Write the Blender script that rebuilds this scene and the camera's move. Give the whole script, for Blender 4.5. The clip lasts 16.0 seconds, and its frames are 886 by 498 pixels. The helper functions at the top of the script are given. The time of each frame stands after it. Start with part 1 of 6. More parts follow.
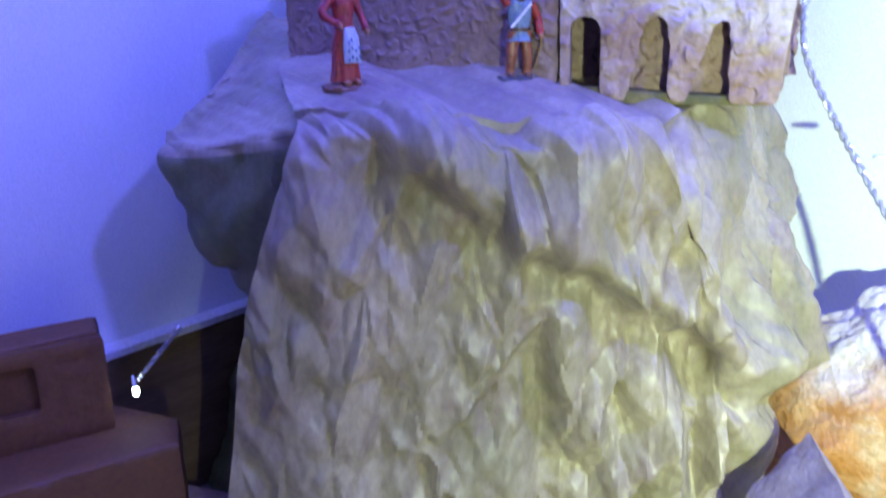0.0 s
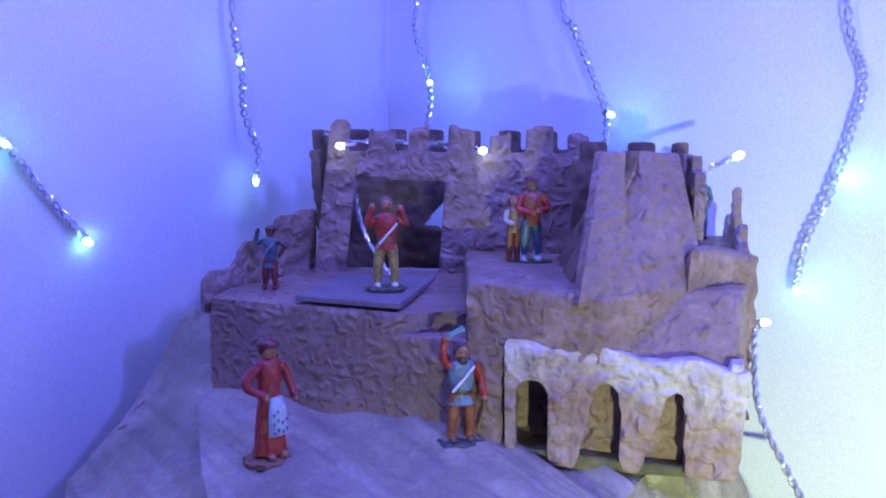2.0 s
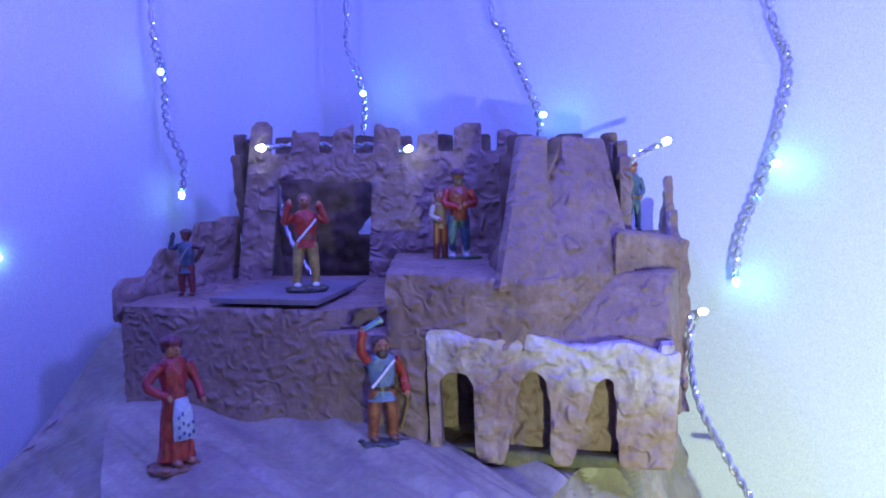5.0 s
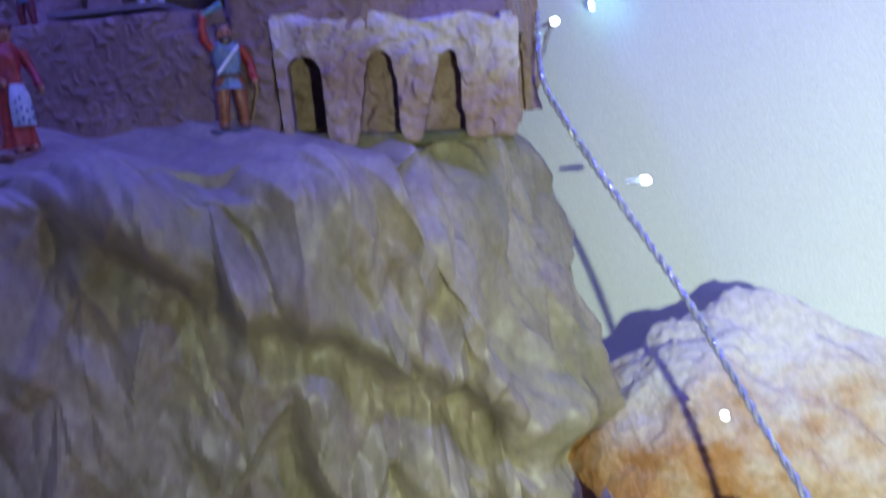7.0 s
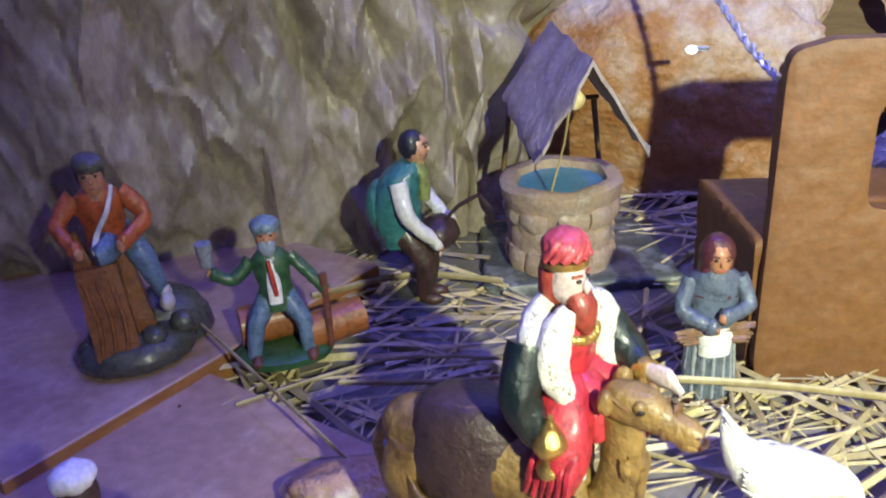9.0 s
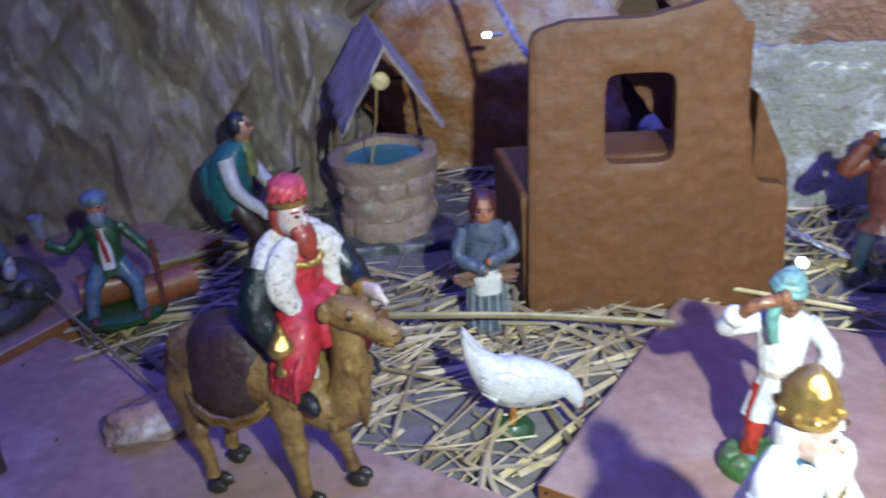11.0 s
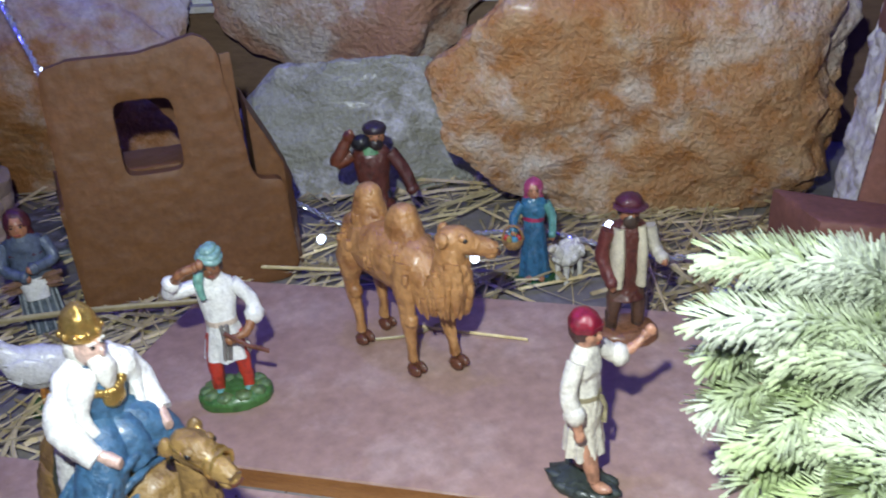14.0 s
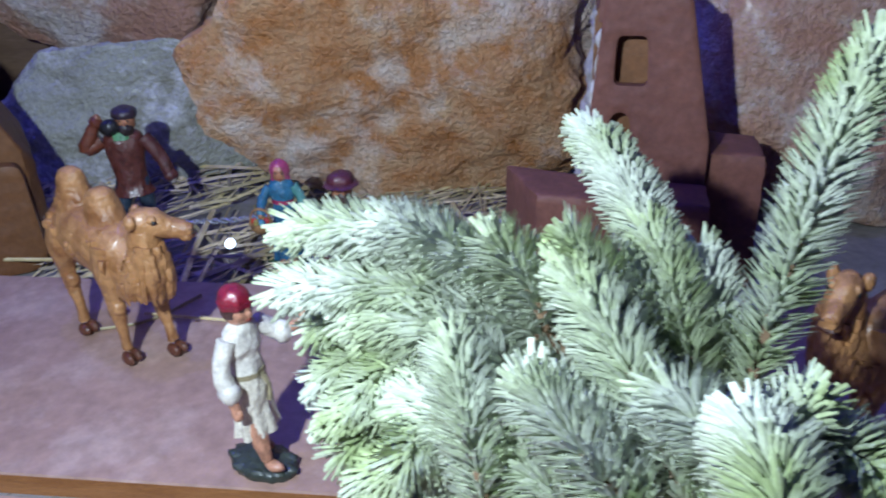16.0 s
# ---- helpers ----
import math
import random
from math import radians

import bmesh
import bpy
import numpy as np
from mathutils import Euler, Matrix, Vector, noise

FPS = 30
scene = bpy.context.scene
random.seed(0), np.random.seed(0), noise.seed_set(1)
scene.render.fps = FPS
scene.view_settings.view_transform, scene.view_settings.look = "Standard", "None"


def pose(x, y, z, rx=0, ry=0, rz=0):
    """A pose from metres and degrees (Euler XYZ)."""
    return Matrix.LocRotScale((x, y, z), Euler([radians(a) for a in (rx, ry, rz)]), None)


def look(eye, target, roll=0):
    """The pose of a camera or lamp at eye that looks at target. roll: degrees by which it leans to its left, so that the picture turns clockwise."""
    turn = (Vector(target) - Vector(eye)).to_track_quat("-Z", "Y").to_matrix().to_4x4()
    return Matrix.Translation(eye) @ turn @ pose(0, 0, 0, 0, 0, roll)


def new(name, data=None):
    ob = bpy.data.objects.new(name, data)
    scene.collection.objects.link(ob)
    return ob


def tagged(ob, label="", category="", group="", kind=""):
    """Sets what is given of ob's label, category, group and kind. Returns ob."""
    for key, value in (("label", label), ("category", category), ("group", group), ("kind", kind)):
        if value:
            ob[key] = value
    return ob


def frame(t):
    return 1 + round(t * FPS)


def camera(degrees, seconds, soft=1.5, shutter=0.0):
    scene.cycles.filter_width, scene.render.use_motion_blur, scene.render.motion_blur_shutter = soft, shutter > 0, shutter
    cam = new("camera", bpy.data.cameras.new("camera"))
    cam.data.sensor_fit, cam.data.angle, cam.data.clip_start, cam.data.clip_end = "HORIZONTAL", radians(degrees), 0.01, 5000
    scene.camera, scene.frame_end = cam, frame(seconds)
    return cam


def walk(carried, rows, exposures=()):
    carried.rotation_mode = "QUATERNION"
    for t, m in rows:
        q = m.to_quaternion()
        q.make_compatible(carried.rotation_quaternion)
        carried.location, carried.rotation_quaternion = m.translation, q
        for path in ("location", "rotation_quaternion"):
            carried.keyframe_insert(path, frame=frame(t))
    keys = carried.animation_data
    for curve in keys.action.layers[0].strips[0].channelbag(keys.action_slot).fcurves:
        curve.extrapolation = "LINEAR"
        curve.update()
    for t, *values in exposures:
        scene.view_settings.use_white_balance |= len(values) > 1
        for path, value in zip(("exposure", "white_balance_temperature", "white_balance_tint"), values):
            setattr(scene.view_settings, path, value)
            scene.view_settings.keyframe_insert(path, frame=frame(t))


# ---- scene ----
cam = camera(56.4, 16.0, soft=1.9, shutter=0.5)
PATH = [
    (0, (0.152, 0.000, 0.469), (-0.074, 1.893, -0.137), -0.7),
    (0.5, (0.139, 0.027, 0.505), (-0.090, 1.945, -0.013), 0.1),
    (1, (0.128, 0.049, 0.543), (-0.073, 2.002, 0.162), 2.1),
    (1.5, (0.137, 0.067, 0.581), (-0.010, 2.043, 0.305), 1.8),
    (2, (0.145, 0.074, 0.594), (0.063, 2.056, 0.341), 0.7),
    (2.5, (0.149, 0.076, 0.600), (0.089, 2.058, 0.342), 1.3),
    (3, (0.158, 0.071, 0.597), (0.096, 2.058, 0.383), 1.3),
    (3.5, (0.166, 0.072, 0.589), (0.130, 2.060, 0.372), 0.1),
    (3.7, (0.178, 0.074, 0.579), (0.136, 2.061, 0.348), -0.8),
    (5.8, (0.180, 0.102, 0.520), (0.193, 2.100, 0.427), -1.4),
    (6, (0.186, 0.103, 0.502), (0.218, 2.100, 0.390), -1.7),
    (6.5, (0.219, 0.098, 0.462), (0.321, 2.084, 0.255), -3.7),
    (7, (0.216, 0.065, 0.424), (0.366, 2.023, 0.042), -4.7),
    (7.5, (0.21, 0.012, 0.361), (0.333, 1.94, -0.154), -6.7),
    (8, (0.207, -0.03, 0.301), (0.331, 1.833, -0.416), -4.5),
    (8.2, (0.207, -0.039, 0.295), (0.33, 1.801, -0.481), -4.5),
    (10.3, (0.241, -0.131, 0.28), (0.362, 1.67, -0.581), -4.7),
    (10.5, (0.253, -0.139, 0.282), (0.396, 1.662, -0.576), -4.4),
    (11, (0.277, -0.158, 0.289), (0.562, 1.624, -0.574), -4.7),
    (11.5, (0.285, -0.178, 0.297), (0.687, 1.587, -0.553), -4.6),
    (12, (0.289, -0.199, 0.312), (0.742, 1.561, -0.522), -5.0),
    (12.5, (0.313, -0.233, 0.317), (0.873, 1.491, -0.529), -4.6),
    (13, (0.331, -0.264, 0.324), (0.977, 1.437, -0.505), -4.3),
    (13.5, (0.358, -0.298, 0.325), (1.151, 1.333, -0.517), -3.3),
    (14, (0.387, -0.318, 0.318), (1.233, 1.262, -0.569), -3.6),
    (14.5, (0.405, -0.327, 0.312), (1.249, 1.247, -0.59), -3.9),
    (15, (0.443, -0.35, 0.312), (1.337, 1.2, -0.583), -3.7),
    (15.5, (0.47, -0.369, 0.307), (1.434, 1.131, -0.598), -2.8),
    (16, (0.489, -0.385, 0.304), (1.511, 1.071, -0.61), -2.3),
]
EXPOSURES = [(0, 2.0, 7900, -24), (1, 2.2, 8800, -27), (2, 1.68, 8600, -26), (3.7, 1.45, 8300, -25), (6, 1.25, 7700, -20), (7, 0.85, 7700, -15), (8.2, 1.2, 8500, -6), (10.3, 0.1, 6000, 12), (12.5, -0.2, 5700, 14), (14, -0.8, 6000, 18), (16, -0.85, 5300, 20)]
walk(cam, [(t, look(eye, target, roll)) for t, eye, target, roll in PATH], EXPOSURES)

# ---- light ----
world = bpy.data.worlds.new("world")
scene.world = world
world.use_nodes = True
world.node_tree.nodes["Background"].inputs[0].default_value = (0.25, 0.25, 0.6, 1)
world.node_tree.nodes["Background"].inputs[1].default_value = 0.03


def lamp(name, place, watts, colour, radius):
    data = bpy.data.lights.new(name, "POINT")
    data.energy, data.color, data.shadow_soft_size = watts, colour, radius
    ob = new(name, data)
    ob.location = place
    return ob


# the hand torch that lights the crib from beside the lens
torch = bpy.data.lights.new("torch_light", "SPOT")
torch.energy, torch.color, torch.shadow_soft_size, torch.spot_size, torch.spot_blend = 26.0, (0.90, 1.0, 0.90), 0.008, radians(156), 1.0
new("torch_light", torch).matrix_world = look((0.372, -0.278, 0.395), (0.678, 0.005, 0.165))
# blue light chains that hang from above
for place, watts in (((-0.03, 0.40, 1.00), 4.4), ((0.20, 0.58, 1.06), 2.7), ((0.64, 0.06, 1.05), 12.5)):
    lamp("chain_light", place, watts, (0.09, 0.09, 1.0), 0.03)
for place in ((-0.186, 0.646, 0.588), (0.100, 0.925, 0.660), (0.272, 0.822, 0.618), (0.439, 0.721, 0.568), (0.413, 0.735, 0.478)):
    lamp("bulb_light", place, 0.006, (0.12, 0.5, 1.0), 0.004)
lamp("bulb_light", (0.768, 0.128, 0.055), 0.02, (0.85, 0.93, 1.0), 0.004)

# ---- materials ----


def material(name, colour, rough=0.6, second=None, scale=40.0, mix=(0.4, 0.65), grain=300.0, bump=0.3, bump_scale=120.0,
             metal=0.0, spec=0.5, cap=None, third=None, third_scale=12.0, stretch=(1, 1, 1), vary=0.0, distance=0.002, coat=0.0, ridged=False):
    mat = bpy.data.materials.new(name)
    mat.use_nodes = True
    tree = mat.node_tree
    nodes, links = tree.nodes, tree.links
    bsdf = nodes["Principled BSDF"]
    coord = nodes.new("ShaderNodeTexCoord")
    mapping = nodes.new("ShaderNodeMapping")
    mapping.inputs["Scale"].default_value = stretch
    links.new(coord.outputs["Object"], mapping.inputs[0])

    def noise_node(sc, detail=6.0, roughness=0.6):
        n = nodes.new("ShaderNodeTexNoise")
        n.inputs["Scale"].default_value = sc
        n.inputs["Detail"].default_value = detail
        n.inputs["Roughness"].default_value = roughness
        links.new(mapping.outputs[0], n.inputs["Vector"])
        return n

    def blend(a, b, fac, kind="MIX"):
        m = nodes.new("ShaderNodeMix")
        m.data_type, m.blend_type = "RGBA", kind
        for socket, value in ((m.inputs[6], a), (m.inputs[7], b), (m.inputs[0], fac)):
            if isinstance(value, bpy.types.NodeSocket):
                links.new(value, socket)
            else:
                socket.default_value = value
        return m.outputs[2]

    def ramp(value, lo, hi):
        r = nodes.new("ShaderNodeMapRange")
        r.inputs[1].default_value, r.inputs[2].default_value = lo, hi
        links.new(value, r.inputs[0])
        return r.outputs[0]

    base = (*colour, 1)
    if second:
        base = blend(base, (*second, 1), ramp(noise_node(scale).outputs["Fac"], *mix))
    if third:
        base = blend(base, (*third, 1), ramp(noise_node(third_scale, 8.0, 0.7).outputs["Fac"], 0.5, 0.66))
    if cap:
        colour2, low, high = cap
        axes = nodes.new("ShaderNodeSeparateXYZ")
        links.new(coord.outputs["Object"], axes.inputs[0])
        wobble = nodes.new("ShaderNodeMath")
        wobble.operation = "MULTIPLY_ADD"
        wobble.inputs[1].default_value = 0.22
        links.new(noise_node(13.0, 8.0, 0.65).outputs["Fac"], wobble.inputs[0])
        links.new(axes.outputs[2], wobble.inputs[2])
        base = blend(base, (*colour2, 1), ramp(wobble.outputs[0], low, high))
    fine = noise_node(grain, 4.0)
    shade = ramp(fine.outputs["Fac"], 0.25, 0.75)
    g = nodes.new("ShaderNodeMapRange")
    g.inputs[3].default_value, g.inputs[4].default_value = 0.78, 1.18
    links.new(shade, g.inputs[0])
    comb = nodes.new("ShaderNodeCombineColor")
    for i in range(3):
        links.new(g.outputs[0], comb.inputs[i])
    base = blend(base, comb.outputs[0], 1.0, "MULTIPLY")
    if vary:
        island = nodes.new("ShaderNodeNewGeometry")
        v = nodes.new("ShaderNodeMapRange")
        v.inputs[3].default_value, v.inputs[4].default_value = 1 - vary, 1 + vary
        links.new(island.outputs["Random Per Island"], v.inputs[0])
        c2 = nodes.new("ShaderNodeCombineColor")
        for i in range(3):
            links.new(v.outputs[0], c2.inputs[i])
        base = blend(base, c2.outputs[0], 1.0, "MULTIPLY")
    if isinstance(base, bpy.types.NodeSocket):
        links.new(base, bsdf.inputs["Base Color"])
    r = nodes.new("ShaderNodeMapRange")
    r.inputs[3].default_value, r.inputs[4].default_value = max(0.02, rough - 0.12), min(1, rough + 0.12)
    links.new(noise_node(scale * 2).outputs["Fac"], r.inputs[0])
    links.new(r.outputs[0], bsdf.inputs["Roughness"])
    bsdf.inputs["Metallic"].default_value = metal
    bsdf.inputs["Specular IOR Level"].default_value = spec
    bsdf.inputs["Coat Weight"].default_value = coat
    bsdf.inputs["Coat Roughness"].default_value = 0.25
    if bump:
        b = nodes.new("ShaderNodeBump")
        b.inputs["Strength"].default_value = bump
        b.inputs["Distance"].default_value = distance
        relief = noise_node(bump_scale, 5.0)
        if ridged:
            relief.noise_type = "RIDGED_MULTIFRACTAL"
            relief.inputs["Detail"].default_value = 2.5
            relief.inputs["Distortion"].default_value = 0.6
        links.new(relief.outputs["Fac"], b.inputs["Height"])
        links.new(b.outputs[0], bsdf.inputs["Normal"])
    return mat


def glowing(name, colour, strength):
    mat = bpy.data.materials.new(name)
    mat.use_nodes = True
    bsdf = mat.node_tree.nodes["Principled BSDF"]
    bsdf.inputs["Base Color"].default_value = (*colour, 1)
    bsdf.inputs["Emission Color"].default_value = (*colour, 1)
    bsdf.inputs["Emission Strength"].default_value = strength
    return mat


def clear_plastic(name):
    mat = bpy.data.materials.new(name)
    mat.use_nodes = True
    bsdf = mat.node_tree.nodes["Principled BSDF"]
    bsdf.inputs["Base Color"].default_value = (0.75, 0.76, 0.82, 1)
    bsdf.inputs["Roughness"].default_value = 0.16
    bsdf.inputs["Metallic"].default_value = 0.55
    bsdf.inputs["Transmission Weight"].default_value = 0.5
    bsdf.inputs["IOR"].default_value = 1.45
    return mat


WALL = material("white_plaster", (0.69, 0.71, 0.69), 0.75, (0.655, 0.68, 0.655), 5.0, grain=900, bump=0.3, bump_scale=160, distance=0.0015)
BOARD = material("brown_board", (0.17, 0.105, 0.06), 0.6, (0.12, 0.07, 0.04), 9.0, grain=90, stretch=(1, 1, 6))
BOARD_EDGE = material("pale_board_edge", (0.6, 0.58, 0.55), 0.7)
TABLE = material("grey_sheet", (0.24, 0.22, 0.20), 0.7, (0.16, 0.145, 0.13), 14.0, grain=160)
PAPER = material("rock_paper", (0.36, 0.305, 0.225), 0.46, (0.235, 0.205, 0.135), 14.0, (0.42, 0.62), 220, 0.30, 70, third=(0.25, 0.195, 0.165), third_scale=34, distance=0.004, ridged=True, stretch=(1, 1, 0.55))
# olive paper darkened in colour for the shade under the overhang
PAPER_SHADED = material("rock_paper_green_shaded", (0.13, 0.15, 0.07), 0.55, (0.2, 0.19, 0.12), 12.0, (0.42, 0.6), 220, 0.10, 60, distance=0.004, ridged=True)
PULP = material("castle_pulp", (0.285, 0.190, 0.145), 0.62, (0.215, 0.138, 0.105), 14.0, (0.35, 0.7), 200, 0.75, 120, third=(0.36, 0.25, 0.205), third_scale=30, distance=0.006, ridged=True)
# inner wall faces: pulp with the castle's interior shade put into its colour
PULP_SHADED = material("castle_pulp_shaded", (0.21, 0.135, 0.085), 0.85, (0.10, 0.07, 0.04), 30.0, grain=200, bump=0.5)
PLASTER = material("arcade_plaster", (0.38, 0.275, 0.225), 0.7, (0.29, 0.185, 0.14), 22.0, (0.42, 0.64), 240, 0.75, 120, distance=0.006, ridged=True, cap=((0.60, 0.53, 0.47), 0.535, 0.578))
MOSS = material("moss_paint", (0.10, 0.10, 0.035), 0.75, (0.20, 0.16, 0.06), 60.0, grain=400, bump=0.8)
CARD = material("dull_card", (0.20, 0.17, 0.18), 0.7, (0.16, 0.13, 0.13), 30.0)
CLAY = material("brown_clay", (0.165, 0.070, 0.020), 0.6, (0.12, 0.05, 0.015), 18.0, (0.35, 0.7), 240, 0.45, 100, third=(0.195, 0.082, 0.028), third_scale=9)
CLAY_RED = material("red_clay", (0.19, 0.075, 0.05), 0.7, (0.13, 0.05, 0.035), 18.0, (0.35, 0.7), 240, 0.3, 110)
RAW_EDGE = material("raw_foam_edge", (0.62, 0.60, 0.55), 0.85, (0.4, 0.38, 0.33), 120.0, bump=0.8)
TILE = material("terracotta_board", (0.40, 0.262, 0.20), 0.5, (0.325, 0.20, 0.148), 7.0, (0.35, 0.68), 110, 0.18, 260, third=(0.46, 0.325, 0.26), third_scale=16)
TILE_EDGE = material("wooden_edge", (0.34, 0.15, 0.05), 0.5, (0.25, 0.10, 0.03), 20.0, stretch=(1, 1, 5))
STRAW = material("straw", (0.54, 0.455, 0.25), 0.42, (0.34, 0.26, 0.11), 30.0, grain=200, bump=0.2, vary=0.5)
ROCK_ORANGE = material("orange_quartz", (0.36, 0.155, 0.045), 0.45, (0.46, 0.28, 0.14), 18.0, (0.42, 0.66), 170, 1.0, 110, third=(0.52, 0.40, 0.30), third_scale=16, distance=0.004, cap=((0.62, 0.57, 0.53), 0.155, 0.215))
ROCK_BIG = material("orange_quartz_veined", (0.45, 0.20, 0.066), 0.30, (0.58, 0.38, 0.21), 34.0, (0.38, 0.68), 260, 1.0, 190, third=(0.74, 0.66, 0.59), third_scale=9.5, distance=0.0055, coat=0.25, cap=((0.66, 0.62, 0.58), 0.19, 0.26))
ROCK_WHITE = material("pale_quartz", (0.42, 0.42, 0.34), 0.40, (0.34, 0.33, 0.25), 9.0, (0.42, 0.6), 230, 1.0, 180, third=(0.80, 0.80, 0.80), third_scale=15, distance=0.0055, coat=0.25)
ROCK_PINK = material("pink_quartz", (0.44, 0.24, 0.15), 0.5, (0.52, 0.40, 0.30), 14.0, (0.42, 0.6), 220, 1.0, 160, third=(0.66, 0.60, 0.54), third_scale=14, distance=0.005, coat=0.2)
BARK_ROOF = material("grey_roof_bark", (0.40, 0.34, 0.33), 0.8, (0.28, 0.23, 0.20), 40.0, grain=300, bump=0.8, bump_scale=160)
WELL_STONE = material("well_stone", (0.40, 0.285, 0.215), 0.6, (0.15, 0.10, 0.06), 60.0, (0.48, 0.66), 300, 0.8, 120, third=(0.55, 0.46, 0.40), third_scale=60)
WELL_BASE = material("well_base_paint", (0.075, 0.085, 0.080), 0.35, (0.22, 0.23, 0.23), 60.0, (0.47, 0.62), 260, 0.8, 90)
WATER = material("blue_water_paint", (0.06, 0.26, 0.40), 0.35, (0.05, 0.22, 0.36), 40.0, bump=0.1)
NEEDLE = material("fir_needle", (0.38, 0.46, 0.21), 0.55, (0.61, 0.65, 0.52), 24.0, (0.36, 0.60), grain=400, bump=0.0, vary=0.16, spec=0.12)
TWIG = material("fir_twig", (0.16, 0.10, 0.05), 0.8, (0.10, 0.06, 0.03), 200.0)
CABLE = clear_plastic("clear_cable")
BULB = glowing("cold_bulb", (0.75, 0.88, 1.0), 9.0)
BULB_BLUE = glowing("blue_bulb", (0.35, 0.75, 1.0), 9.0)
GOLD = material("gold_paint", (0.60, 0.40, 0.12), 0.3, (0.40, 0.25, 0.07), 120.0, metal=0.8, bump=0.3, bump_scale=300)
CAMEL = material("camel_paint", (0.42, 0.215, 0.078), 0.36, (0.24, 0.10, 0.03), 60.0, (0.45, 0.68), 300, 0.8, 150, coat=0.3, distance=0.003)
CAMEL_DARK = material("camel_paint_dark", (0.285, 0.175, 0.055), 0.42, (0.12, 0.065, 0.02), 50.0, (0.42, 0.66), 300, 0.8, 150, coat=0.2, distance=0.003)
ERMINE = material("spotted_fur_paint", (0.72, 0.69, 0.60), 0.75, (0.25, 0.21, 0.16), 420.0, (0.56, 0.66), 400, 0.8, 300)

PAINTS = {}


def paint(colour, rough=0.42):
    key = (colour, rough)
    if key not in PAINTS:
        dark = tuple(c * (0.84 if min(colour) > 0.35 else 0.55) for c in colour)
        PAINTS[key] = material("paint", colour, rough, dark, 210.0, (0.47, 0.66), 700, 0.7, 320, coat=0.35, distance=0.0014)
    return PAINTS[key]


SKIN, DARK_SKIN = (0.45, 0.20, 0.10), (0.06, 0.03, 0.02)
WHITE, CREAM, RED, BLUE = (0.75, 0.75, 0.72), (0.55, 0.5, 0.38), (0.42, 0.035, 0.02), (0.07, 0.14, 0.24)
BROWN, GREEN, BLACK = (0.13, 0.05, 0.025), (0.025, 0.09, 0.03), (0.012, 0.012, 0.014)
JEANS, GREYBLUE = (0.10, 0.17, 0.26), (0.10, 0.13, 0.18)
ORANGE, GRASS, STONE = (0.42, 0.09, 0.02), (0.05, 0.15, 0.03), (0.07, 0.075, 0.07)

# ---- mesh tools ----
# the hill with its castle and the houses' corner stand turned against the boards
HILL = Matrix.Translation((0.218, 0.0685, 0)) @ Matrix.Rotation(radians(7.5), 4, "Z") @ Matrix.Translation((-0.16, -0.10, 0))
HOME = {}


def hermite(rows, t):
    t = min(max(t, 0), len(rows) - 1.0001)
    i = int(t)
    f = t - i
    p = [rows[min(max(k, 0), len(rows) - 1)] for k in (i - 1, i, i + 1, i + 2)]
    return 0.5 * ((2 * p[1]) + (p[2] - p[0]) * f + (2 * p[0] - 5 * p[1] + 4 * p[2] - p[3]) * f * f + (3 * p[1] - p[0] - 3 * p[2] + p[3]) * f ** 3)


